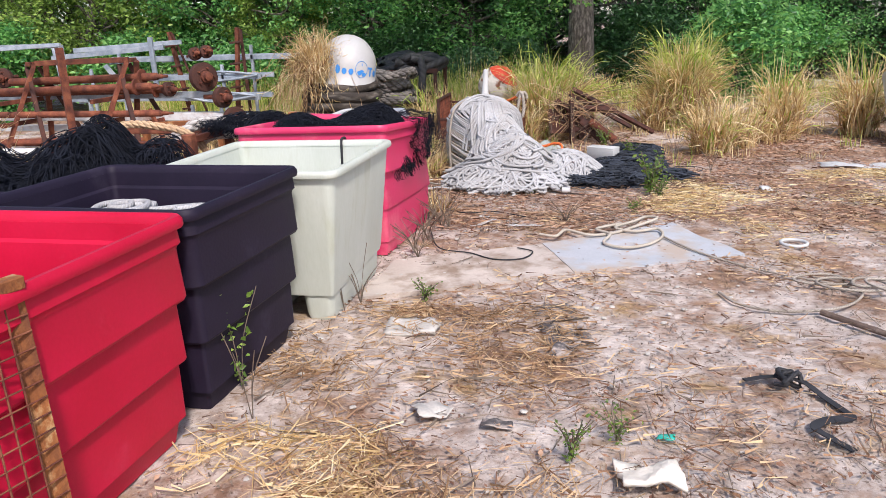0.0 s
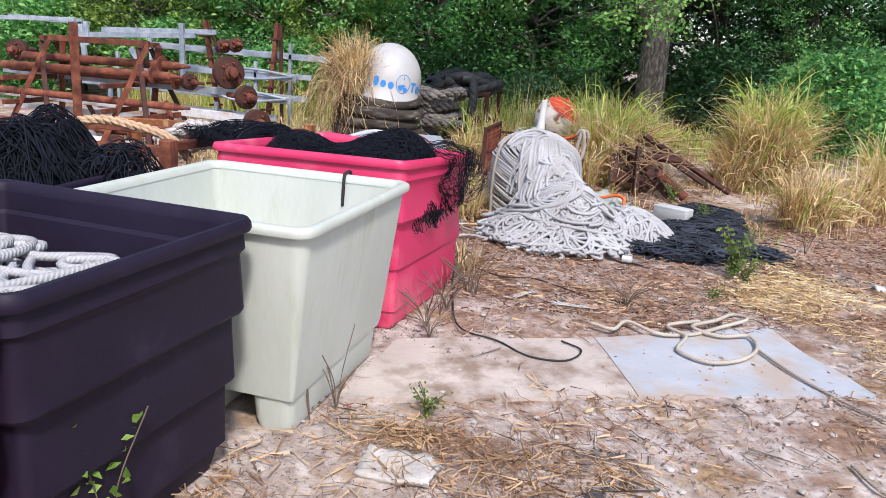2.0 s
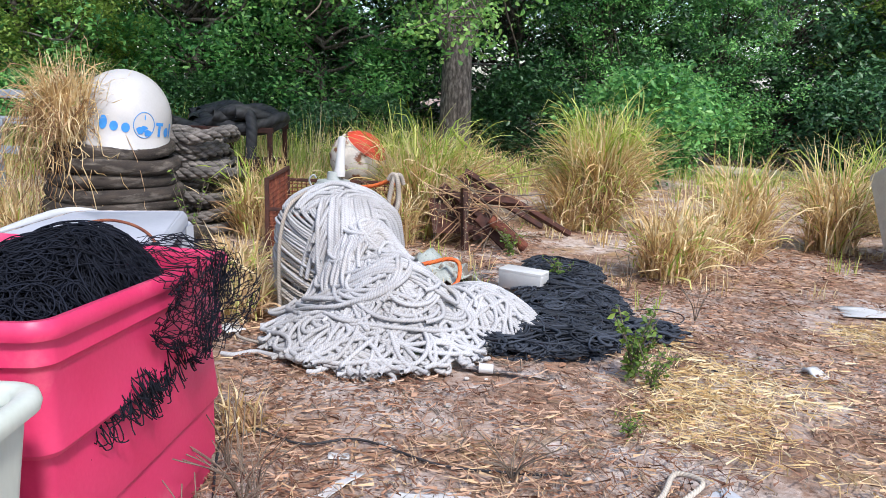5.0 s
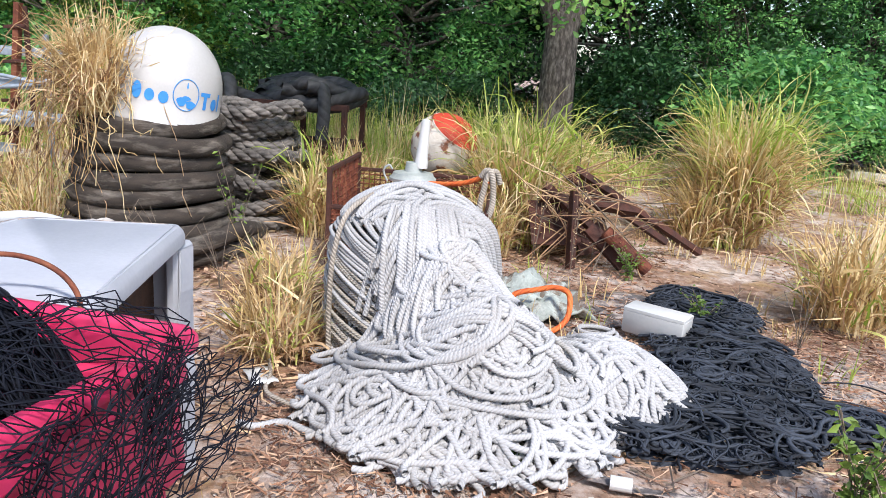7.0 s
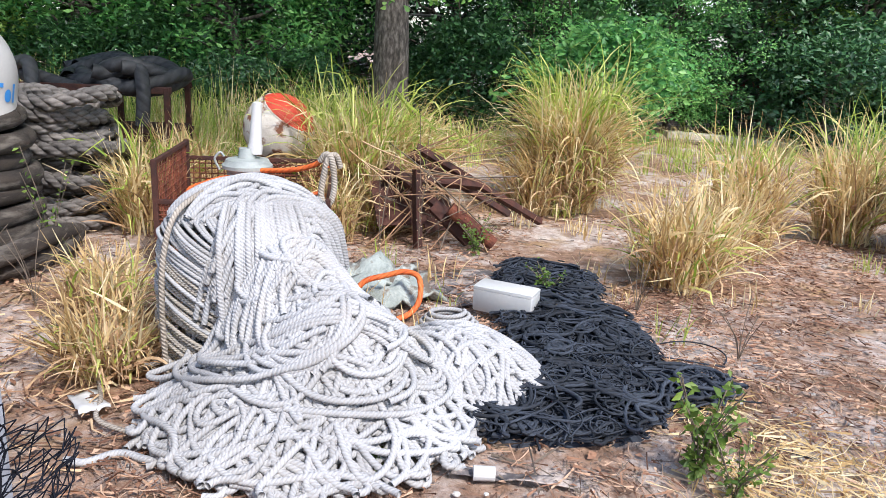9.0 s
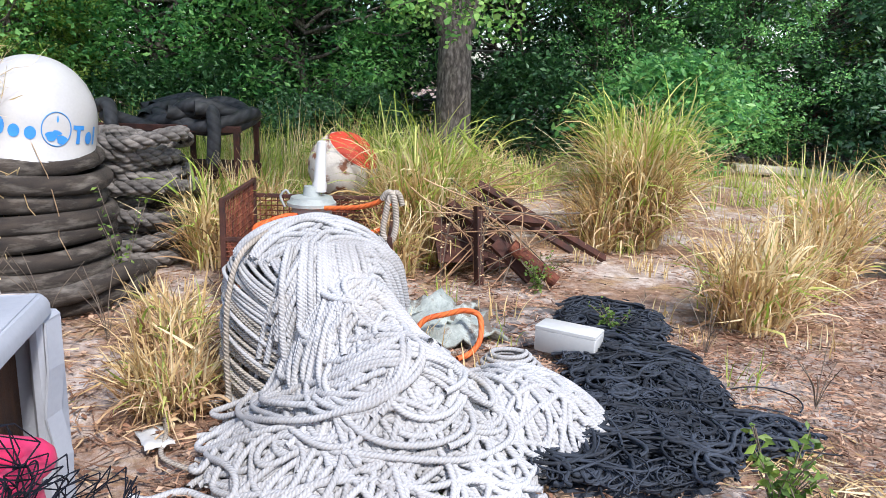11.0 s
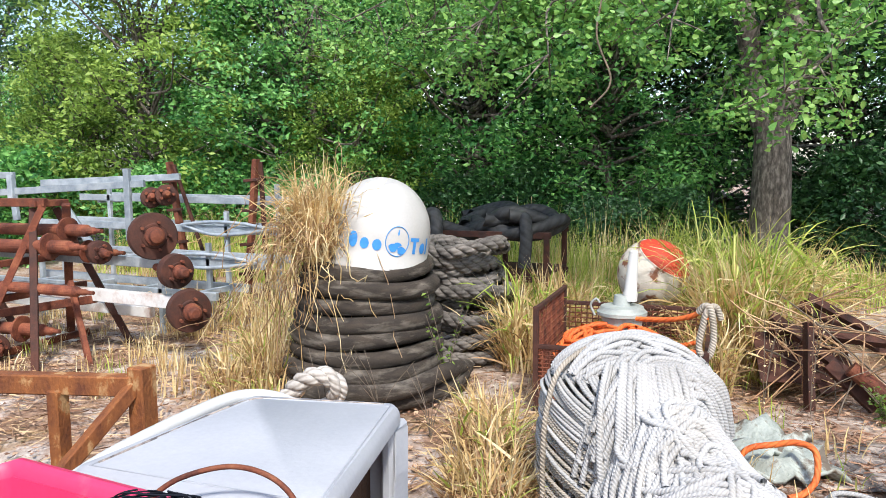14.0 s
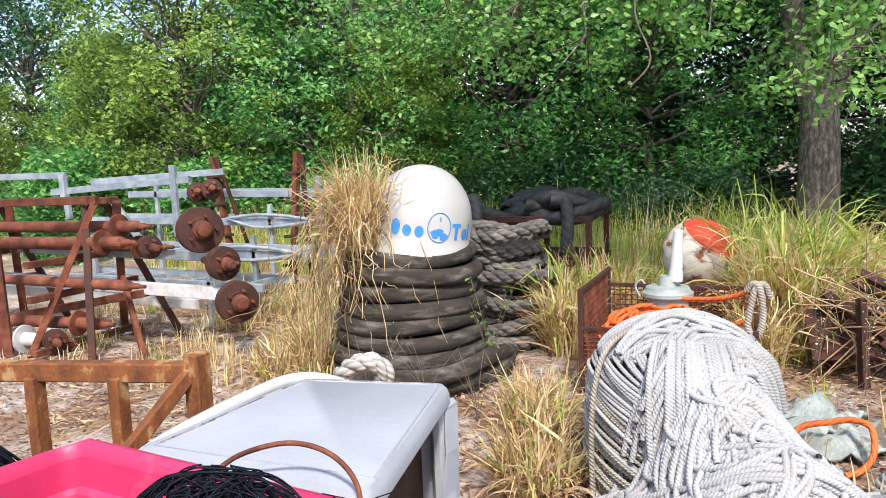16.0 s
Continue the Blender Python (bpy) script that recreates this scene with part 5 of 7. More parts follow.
crumpled("flat_stone", "flat grey stone in straw", "stone", (0.92, 1.52, 0.0), 0.30, 0.2, M_STONE, 14, 0.03, 8, 0, 0.02)
crumpled("foam_lump", "pale concrete lump on the sand", "stone", (2.12, 0.13, 0.0), 0.22, 0.18, mat("pale lump", [(0.6, 0.55, 0.46), (0.74, 0.7, 0.62)], 0.9, bump=0.5), 16, 0.075, 8, 10, 0.02)
crumpled("plastic_scrap", "crumpled pale plastic scrap", "litter", (1.22, 0.55, 0.0), 0.16, 0.14, M_STONE, 17, 0.05, 8, 30)
crumpled("plastic_scrap", "dark blue plastic scrap", "litter", (1.52, 0.48, 0.0), 0.14, 0.07, M_SACK, 18, 0.03, 8, 0)
crumpled("teal_scrap", "small teal plastic scrap", "litter", (2.22, 0.44, 0.0), 0.07, 0.035, M_TEAL, 19, 0.02, 6, -15)
crumpled("white_strip", "white plastic strip on brown litter", "litter", (1.04, 3.86, 0.0), 0.05, 0.26, M_WPLAS, 20, 0.02, 8, -40)
crumpled("white_strip", "torn white plastic strip", "litter", (1.41, 3.8, 0.0), 0.32, 0.06, M_WPLAS, 21, 0.02, 8, 5)
crumpled("white_scrap", "small white scrap on brown litter", "litter", (1.02, 4.12, 0.0), 0.09, 0.06, M_WPLAS, 22, 0.02, 6, 5)
crumpled("foam_float", "small pale foam float", "float", (3.66, 5.21, 0.0), 0.10, 0.14, M_WPLAS, 23, 0.05, 6, 5, 0.02)
crumpled("broken_board", "long broken white board on the ground", "panel", (5.1, 6.35, 0.0), 0.25, 1.2, M_WPLAS, 24, 0.03, 10, 75)
crumpled("tape_strip", "grey strip of torn tape beside the net", "litter", (1.85, 5.12, 0.0), 0.5, 0.06, M_SACK, 26, 0.02, 10, -12)
tagged(obj("white_tube", cyl((1.69, 5.13, 0.03), (1.77, 5.12, 0.03), 0.028, 0.028, 14), M_WPLAS), "short white tube on the ground", "tube")
crumpled("pale_scrap", "torn pale sheet in dry grass", "litter", (0.14, 5.75, 0.0), 0.12, 0.22, M_WPLAS, 27, 0.03, 8, 30)
tagged(obj("pale_rope", tubes([spline([(0.1, 6.0, 0.015), (0.18, 5.78, 0.02), (0.22, 5.6, 0.02), (0.35, 5.5, 0.02), (0.52, 5.42, 0.02)], 8)], 0.011, 6), M_ROPE_OLD, smooth=True), "dirty rope end on the ground", "rope")
tagged(obj("long_plank", box((8.2, 15.8, 0.10), (2.4, 0.35, 0.12), -10, 0.02, 0, 2), M_SLAB), "long pale plank lying near the trees", "plank")

# ---- axle racks and trailer frames ----
def axle(a, b, r, material, label, flange=True, spindle=True):
    """A steel axle tube with a flange and a tapered spindle at its near end b."""
    t = thing("axle", label, "axle", group="axles on the rack")
    A, B = Vector(a), Vector(b)
    d = (B - A).normalized()
    obj("tube", cyl(A, B - d * 0.16, r, n=16), material, t, smooth=False)
    if flange:
        obj("flange", lathe([(r, 0), (r * 2.1, 0.0), (r * 2.1, 0.018), (r, 0.02)], B - d * 0.34, d, 18), material, t)
    if spindle:
        obj("spindle", lathe([(r, 0), (r * 0.95, 0.02), (r * 0.62, 0.035), (r * 0.58, 0.09), (r * 0.4, 0.10), (r * 0.34, 0.16)], B - d * 0.16, d, 14), M_RUST, t)
    return t


def drum(c, axis, R, label, studs=5):
    t = thing("brake_drum", label, "wheel hub", group="hubs on the rack")
    ax = Vector(axis).normalized()
    shade_auto(obj("drum", lathe([(R * 0.9, -0.06), (R, -0.055), (R, 0.0), (R * 0.96, 0.012), (R * 0.55, 0.02), (R * 0.5, 0.03)], c, ax, 28), M_RUSTD, t))
    shade_auto(obj("hub", lathe([(R * 0.42, 0.01), (R * 0.40, 0.06), (R * 0.3, 0.07), (R * 0.28, 0.12), (R * 0.18, 0.13)], c, ax, 18), M_RUST, t))
    m = ax.to_track_quat("Z", "Y").to_matrix()
    obj("stub_axle", cyl(Vector(c) - ax * 0.34, Vector(c) - ax * 0.05, R * 0.22, n=10), M_RUST, t)
    for i in range(studs):
        p = Vector(c) + m @ Vector((R * 0.6 * math.cos(i * 6.283 / studs), R * 0.6 * math.sin(i * 6.283 / studs), 0.01))
        obj("stud", cyl(p, p + ax * 0.045, 0.011, n=8), M_RUST, t)


def axle_rack():
    rust = "rusted steel axle with a tapered spindle"
    axle((-5.15, 6.95, 1.25), (-3.0, 6.85, 1.265), 0.045, M_RUST, rust)
    axle((-5.2, 6.70, 1.15), (-2.98, 6.68, 1.165), 0.045, M_RUST, rust)
    axle((-5.3, 6.90, 1.12), (-2.9, 6.95, 1.10), 0.04, M_RUST, rust)
    axle((-5.3, 6.55, 0.90), (-2.85, 6.60, 0.865), 0.038, M_RUST, rust, flange=False)
    axle((-6.1, 6.40, 0.58), (-3.2, 6.62, 0.57), 0.045, M_RUST, rust)
    axle((-6.2, 6.20, 0.50), (-3.6, 6.48, 0.46), 0.05, M_ALU, "chalky white axle tube lying low on the rack")
    axle((-6.0, 7.25, 0.35), (-3.4, 7.1, 0.33), 0.045, M_ALU, "pale axle tube low on the rack")
    for a, b, w, h, m in (((-5.6, 7.12, 1.07), (-2.45, 6.98, 1.03), 0.05, 0.075, M_GALV), ((-5.6, 6.95, 0.84), (-2.35, 6.83, 0.79), 0.06, 0.09, M_ALU),
                          ((-5.8, 7.3, 0.66), (-2.9, 7.2, 0.62), 0.06, 0.08, M_ALU), ((-4.4, 6.75, 0.55), (-3.1, 6.85, 0.77), 0.06, 0.06, M_RUST)):
        tagged(obj("steel_bar", beam(a, b, w, h), m), "long flat steel bar lying on the axle rack", "bar", "bars on the rack")
    drum((-2.54, 6.85, 1.24), (0.75, -0.55, 0.05), 0.165, "rusted brake drum on the end of an axle")
    drum((-2.31, 6.80, 1.01), (0.85, -0.4, 0.0), 0.12, "smaller rusted hub with a steel pin")
    drum((-2.15, 6.72, 0.76), (0.8, -0.55, 0.0), 0.145, "round rusted hub hanging low on the rack")
    drum((-2.72, 7.05, 1.50), (0.7, -0.7, 0.1), 0.075, "small rusted hub on top of the rack")
    drum((-2.56, 7.02, 1.52), (0.7, -0.7, 0.1), 0.075, "small rusted hub on top of the rack")
    drum((-2.95, 6.78, 1.12), (0.9, -0.4, 0.0), 0.085, "rusted bearing hub between axles")
    drum((-5.5, 6.70, 0.95), (0.2, -1, 0.0), 0.17, "rusted brake drum facing the path")
    drum((-5.3, 7.0, 1.3), (0.2, -1, 0.0), 0.12, "rusted brake drum facing the path")
    drum((-3.62, 6.46, 0.46), (0.85, -0.5, 0.0), 0.085, "pale hub with a black cap")
    for x in (-4.75, -3.55):
        t = thing("trestle", "rusted steel trestle carrying axles", "trestle", group="trestles")
        for y0, y1 in ((6.25, 6.75), (7.35, 6.95)):
            obj("leg", beam((x - 0.35, y0, 0), (x + 0.12, y1, 1.45), 0.06, 0.05), M_RUST, t)
            obj("leg", beam((x + 0.5, y0, 0), (x + 0.02, y1, 1.42), 0.05, 0.05), M_RUSTD, t)
        obj("cap", beam((x + 0.07, 6.7, 1.46), (x + 0.07, 7.0, 1.46), 0.06, 0.05), M_RUST, t)
        for z in (0.40, 0.79, 1.04):
            obj("crossbar", beam((x - 0.1, 6.3, z), (x - 0.1, 7.3, z), 0.04, 0.05), M_RUST, t)
    tagged(obj("steel_bar", beam((-4.45, 6.55, 1.47), (-3.4, 6.75, 1.47), 0.05, 0.06), M_RUST), "rusted bar along the trestle tops", "bar", "bars on the rack")
    tagged(obj("steel_prop", beam((-2.78, 6.55, 0), (-3.25, 6.78, 0.9), 0.035, 0.05), M_RUST), "thin rusted prop leaning on the rack", "prop")


earlier = set(scene.objects)
axle_rack()
# the rack above is given in a smaller unit; this brings all of it to its true size and place
RACK = Matrix.Translation((1.13, 2.74, 1.684)) @ Matrix.Scale(1.27, 4) @ Matrix.Translation((-1.13, -2.74, -1.684))
for o in scene.objects:
    if o not in earlier and not o.parent:
        o.matrix_basis = RACK @ o.matrix_basis


def posts():
    for foot, top, k in (((-5.05, 10.3, 0.0), (-5.32, 10.3, 1.80), 0), ((-4.18, 10.2, 0.0), (-3.98, 10.2, 1.82), 1)):
        t = thing("steel_post", "rusted slotted steel upright with short brackets", "post", group="rusted uprights")
        top, foot = Vector(top), Vector(foot)
        obj("upright", beam(foot, top, 0.085, 0.06), M_RUST, t)
        obj("brace", beam(top + Vector((0.04, 0.03, -0.03)), foot + Vector((0.32 - 0.1 * k, 0.14, -0.01)), 0.055, 0.03), M_RUSTD, t)
        for z in (0.45, 0.8, 1.2, 1.55):
            p = foot.lerp(top, z / 1.8)
            obj("bracket", beam(p + Vector((-0.12, -0.04, 0)), p + Vector((0.11, -0.04, 0.02)), 0.04, 0.035), M_RUSTD, t)


posts()


def trailer_frames():
    g = np.random.default_rng(31)
    for q, (y, z0, x0, x1) in enumerate(((9.3, 0.70, -6.9, -3.3), (9.9, 1.0, -7.2, -3.5), (10.5, 1.30, -7.0, -3.2), (8.9, 0.42, -6.6, -3.6))):
        t = thing("trailer_frame", "galvanised boat trailer frame stacked with others", "trailer frame", group="stacked trailer frames")
        for dy in (0, 0.55):
            obj("side_rail", beam((x0, y + dy, z0 + 0.05), (x1, y + dy, z0), 0.05, 0.085), M_GALV, t)
        for x in np.linspace(x0 + 0.3, x1 - 0.3, 4):
            obj("cross_member", beam((x, y, z0), (x + 0.05, y + 0.55, z0), 0.05, 0.06), M_GALV, t)
        for x in (x0 + 0.5, x1 - 0.7):
            obj("upright", beam((x, y, -0.01), (x, y, z0 + 0.22), 0.05, 0.05), M_GALV, t)
        if q < 2:
            for s in (-1, 1):
                p = spline([(x1 - 1.3, y - 0.05, z0 + 0.06), (x1 - 0.9, y - 0.05, z0 + 0.03 + 0.07 * s), (x1 - 0.5, y - 0.05, z0 + 0.03 + 0.06 * s), (x1 - 0.05, y - 0.05, z0 + 0.03)])
                obj("leaf_spring", tubes([p], 0.022, 6), M_GALV, t)
    t = thing("trailer_frame", "galvanised trailer frame tipped on top of the stack", "trailer frame", group="stacked trailer frames")
    for a, b in (((-6.9, 9.2, 1.45), (-5.0, 9.5, 1.55)), ((-6.9, 9.8, 1.55), (-5.0, 10.1, 1.62)), ((-6.7, 9.2, 1.3), (-6.7, 9.2, 1.66)), ((-5.2, 9.45, 0.9), (-5.2, 9.45, 1.72)), ((-6.0, 9.3, 1.3), (-5.7, 9.4, 0.8)),
                 ((-8.4, 9.5, 1.66), (-7.0, 9.5, 1.65)), ((-7.05, 9.5, 1.65), (-7.0, 9.5, 1.1))):
        obj("member", beam(a, b, 0.05, 0.08), M_GALV, t)
    tagged(obj("tongue_post", beam((-5.35, 7.3, 0), (-5.25, 7.2, 1.62), 0.10, 0.09), M_RUST), "thick rusted upright beside the rack", "post")
    tagged(obj("tongue_bar", beam((-6.6, 7.25, 1.62), (-5.22, 7.2, 1.66), 0.05, 0.05), M_GALV), "galvanised bar on a rusted upright", "bar")


trailer_frames()


# ---- rusted painted stand, hawsers behind the bins ----
def paint_stand():
    t = thing("steel_stand", "flaking rusted steel stand made of heavy angle", "stand")
    obj("beam", beam((-2.75, 4.72, 0.80), (-1.14, 5.13, 0.80), 0.07, 0.085, 0.006), M_RUSTP, t)
    obj("post", beam((-1.12, 5.15, 0), (-1.12, 5.15, 0.88), 0.09, 0.08, 0.006), M_RUSTP, t)
    for x, y in ((-1.46, 5.03), (-1.85, 4.93), (-2.6, 4.76)):
        obj("post", beam((x, y, 0), (x, y, 0.78), 0.07, 0.06, 0.006), M_RUSTP, t)
    obj("brace", beam((-1.13, 5.12, 0.80), (-1.30, 4.72, 0.40), 0.05, 0.06, 0.006), M_RUSTP, t, label="brace with blue paint showing through rust")
    t2 = thing("steel_stand", "brown rusted low stand under heavy ropes", "stand")
    obj("beam", beam((-2.6, 3.28, 0.80), (-1.42, 3.50, 0.80), 0.07, 0.07, 0.006), M_RUST, t2)
    obj("post", beam((-1.42, 3.5, 0), (-1.42, 3.5, 0.88), 0.10, 0.09, 0.006), M_RUST, t2)
    obj("post", beam((-2.5, 3.3, 0), (-2.5, 3.3, 0.80), 0.08, 0.08, 0.006), M_RUST, t2)
    obj("beam", beam((-2.55, 4.2, 0.84), (-1.35, 4.1, 0.84), 0.07, 0.07, 0.006), M_RUST, t2)
    obj("beam", beam((-1.42, 3.5, 0.83), (-1.35, 4.1, 0.83), 0.06, 0.06, 0.006), M_RUST, t2)
    obj("post", beam((-1.35, 4.1, 0), (-1.35, 4.1, 0.84), 0.07, 0.07, 0.006), M_RUST, t2)


paint_stand()


def hawsers():
    for k, (pts, r, m, label) in enumerate((
            ([(-1.75, 3.85, 0.80), (-1.55, 3.95, 0.92), (-1.35, 3.9, 0.93), (-1.15, 3.98, 0.92), (-0.98, 3.9, 0.86), (-0.95, 3.7, 0.7), (-1.0, 3.6, 0.4)], 0.055, M_HAWSER_L, "thick pale grey hawser laid over a stand"),
            ([(-1.7, 4.0, 0.70), (-1.5, 4.05, 0.80), (-1.25, 4.02, 0.82), (-1.05, 4.1, 0.80), (-0.98, 4.2, 0.6), (-1.0, 4.25, 0.05)], 0.055, M_HAWSER_L, "thick pale grey hawser laid over a stand"),
            ([(-2.3, 3.4, 0.9), (-2.0, 3.5, 0.97), (-1.75, 3.55, 0.95), (-1.5, 3.65, 0.86), (-1.4, 3.8, 0.6), (-1.38, 3.9, 0.1)], 0.035, M_ROPE_TAN, "brown manila rope over a rusted stand"),
            ([(-1.15, 4.75, 0.06), (-0.95, 4.85, 0.10), (-0.8, 5.05, 0.10), (-0.6, 5.25, 0.14), (-0.75, 5.45, 0.12), (-1.0, 5.4, 0.08), (-1.2, 5.3, 0.06)], 0.06, M_HAWSER_L, "pale hawser lying behind a grey box"),
            ([(-1.55, 6.75, 0.05), (-1.42, 6.72, 0.25), (-1.28, 6.72, 0.38), (-1.16, 6.76, 0.40), (-1.10, 6.8, 0.32), (-1.18, 6.86, 0.2), (-1.35, 6.9, 0.06)], 0.06, M_HAWSER_L, "knotted end of pale thick rope"),
            ([(-1.4, 4.4, 0.1), (-1.2, 4.55, 0.18), (-1.1, 4.85, 0.2), (-1.2, 5.0, 0.1)], 0.06, M_HAWSER_L, "pale hawser lying under a stand"))):
        tagged(obj("hawser", tubes(laid(spline(pts), r, r * 4.5), r * 0.56, 7), m, smooth=True), label, "rope", "heavy ropes")
    g = np.random.default_rng(33)
    H = lambda x, y: 0.68
    inside = lambda x, y: -0.68 < x < 0.05 and 0.55 < y < 1.25
    lines = [smooth_line(wander(H, (g.uniform(-0.6, 0.0), g.uniform(0.6, 1.2)), g.uniform(0, 6.28), 1.6, g, 7, 0.035, 0.02, inside, 0.12)) for i in range(26)]
    for w in lines:
        w[:, 0], w[:, 1] = np.clip(w[:, 0], -0.70, 0.06), np.clip(w[:, 1], 0.55, 1.26)
    b = tagged(obj("coiled_rope", tubes(lines, 0.018, 6), M_ROPE, smooth=True), "dirty white rope piled in the black bin", "rope")
    tagged(obj("rope_bed", box((-0.30, 0.93, 0.60), (0.95, 0.8, 0.20), 3, 0.05), M_NETG), "dark net filling the black bin under the rope", "net")
    inside2 = lambda x, y: -0.78 < x < 0.02 and -0.7 < y < 0.05
    lines = [smooth_line(wander(lambda x, y: 0.66, (g.uniform(-0.7, 0.0), g.uniform(-0.6, 0)), g.uniform(0, 6.28), 1.6, g, 7, 0.035, 0.02, inside2, 0.10)) for i in range(24)]
    for w in lines:
        w[:, 0], w[:, 1] = np.clip(w[:, 0], -0.78, 0.04), np.clip(w[:, 1], -0.7, 0.06)
    tagged(obj("coiled_rope", tubes(lines, 0.024, 6), M_ROPE_TAN, smooth=True), "tan rope piled in the red bin", "rope")
    tagged(obj("rope_bed", box((-0.32, -0.25, 0.58), (0.92, 0.92, 0.20), 2, 0.05), M_ROPE_OLD), "packed old rope filling the red bin", "rope")


hawsers()


def rusty_trap():
    """Frame of angle with wire, leaning on the red bin."""
    t = thing("trap_frame", "orange-rusted angle frame with wire mesh against the red bin", "frame")
    a, b = Vector((0.33, -0.62, 0.0)), Vector((0.235, -0.545, 0.99))
    obj("corner_post", angle_iron(b, a, 0.055, 0.008, 180), M_RUSTP, t)
    c, d = a + Vector((-0.25, -0.8, 0)), b + Vector((-0.2, -0.8, 0))
    obj("corner_post", angle_iron(c, d, 0.05, 0.008, 0), M_RUSTP, t)
    obj("top_rail", beam(b, d, 0.05, 0.04), M_RUSTP, t)
    obj("bottom_rail", beam(a + Vector((0, 0, 0.03)), c + Vector((0, 0, 0.03)), 0.05, 0.04), M_RUSTP, t)
    lines = [[a.lerp(b, k), c.lerp(d, k)] for k in np.linspace(0.06, 0.95, 18)] + [[a.lerp(c, k), b.lerp(d, k)] for k in np.linspace(0.08, 0.92, 14)]
    obj("wire_mesh", tubes(lines, 0.004, 4), M_RUST, t)


rusty_trap()


# ---- broken boat console at the edge of the yard ----
def boat_console():
    t = thing("boat_console", "broken cream fibreglass boat console with smoked acrylic screen, tipped", "boat part", (6.05, 8.0, 0), -8)
    cream = mat("chalky cream gelcoat", [(0.40, 0.37, 0.32), (0.58, 0.55, 0.50)], 0.55, scale=4, bump=0.15, dirt=(0.26, 0.22, 0.17), dirt_scale=4, dirt_at=(0.52, 0.72))
    olive = mat("weathered smoked plastic", [(0.13, 0.125, 0.105), (0.26, 0.255, 0.225)], 0.35, scale=3, bump=0.1, dirt=(0.33, 0.31, 0.27), dirt_scale=2.5, dirt_at=(0.48, 0.7))
    prof = [(0.0, -0.22), (0.0, 0.20), (0.03, 0.24), (0.07, 0.24), (0.09, 0.20), (0.11, 0.17)]
    m = obj("moulding", loft([ring(0, 0, 0.46 - d, 0.40 - d, 0.06, z) for d, z in prof]), cream, t)
    m.matrix_basis = pose(0.16, 0.12, 0.62, 62, 0, 14)
    shade_auto(m, 35)
    panel = obj("recessed_panel", box((0, 0, 0.17), (0.62, 0.46, 0.03), 0, 0.015), M_SLAB, m)
    for nm, c, s in (("hatch", (-0.10, 0.12, 0.19), (0.11, 0.16, 0.02)), ("latch", (0.24, 0.10, 0.20), (0.05, 0.14, 0.03)), ("trim", (0.02, -0.20, 0.19), (0.42, 0.025, 0.02))):
        obj(nm, box(c, s, 12, 0.006), M_TYRE, m)
    shade_auto(obj("speaker", lathe([(0.11, 0), (0.11, 0.04), (0.085, 0.05), (0.06, 0.02), (0.03, 0.03)], (-0.20, -0.26, 0.36), (-0.1, -1, 0.1), 20), M_TYRE, t, label="round black speaker"), 40)
    shade_auto(obj("speaker_cone", lathe([(0.045, 0), (0.04, 0.02), (0.02, 0.03)], (-0.20, -0.305, 0.365), (-0.1, -1, 0.1), 14), cream, t), 40)
    tub = obj("hull", loft([ring(0, 0, hx, 0.50, 0.16, z) for hx, z in ((0.80, -0.36), (0.95, -0.28), (0.98, 0.05), (0.92, 0.26), (0.80, 0.34))]), olive, t, label="dull olive grey hull")
    tub.matrix_basis = pose(1.35, 0.30, 0.36, 0, 6, 0)
    shade_auto(tub, 40)
    obj("hull_ledge", box((1.25, -0.16, 0.34), (1.5, 0.12, 0.10), 0, 0.04, 0, 3), cream, t)
    obj("side_window", box((1.15, -0.235, 0.54), (0.75, 0.02, 0.26), 0, 0.01, 0, 6), M_WIN, t, label="dark grey window")
    obj("coaming", box((0.95, 0.0, 0.80), (1.5, 0.5, 0.05), 0, 0.02, 0, 9), cream, t)
    obj("grab_cord", tubes([spline([(0.35, -0.28, 0.70), (0.40, -0.36, 0.60), (0.55, -0.38, 0.58), (0.72, -0.38, 0.62), (0.95, -0.30, 0.68)])], 0.006, 6), M_TWINE, t)
    for v in ([(-0.45, -0.80, -0.01), (0.10, -0.72, -0.01), (0.42, -0.40, 0.50), (0.22, -0.40, 0.58)], [(0.10, -0.71, -0.01), (0.70, -0.62, -0.01), (0.62, -0.40, 0.42), (0.43, -0.39, 0.50)]):
        v2 = [(x + 0.005, y + 0.012, z) for x, y, z in v]
        obj("screen", (v + v2, [(0, 1, 2, 3), (7, 6, 5, 4), (0, 4, 5, 1), (1, 5, 6, 2), (2, 6, 7, 3), (3, 7, 4, 0)]), M_GLASSF, t, label="smoked acrylic windscreen")


boat_console()


# ---- fence and cars beyond it ----
def fence():
    t = tagged(new("fence"), "weathered chain link fence with a dark top rail among trees", "fence")
    t.location = (0, 17.2, 0)
    for x in np.arange(-14, 17, 3.0):
        obj("post", cyl((x, 0, 0), (x, 0, 2.1), 0.03, n=8), M_FENCE, t)
    obj("top_rail", cyl((-14, 0, 2.05), (16, 0, 2.05), 0.025, n=8), M_FENCE, t)
    lines = []
    for k in np.arange(-14, 16, 0.12):
        lines += [[(k, 0, 0.02), (min(k + 2.0, 16), 0, 2.02)], [(k, 0.006, 2.02), (min(k + 2.0, 16), 0.006, 0.02)]]
    obj("wire_mesh", tubes(lines, 0.003, 3), M_FENCE, t)


fence()


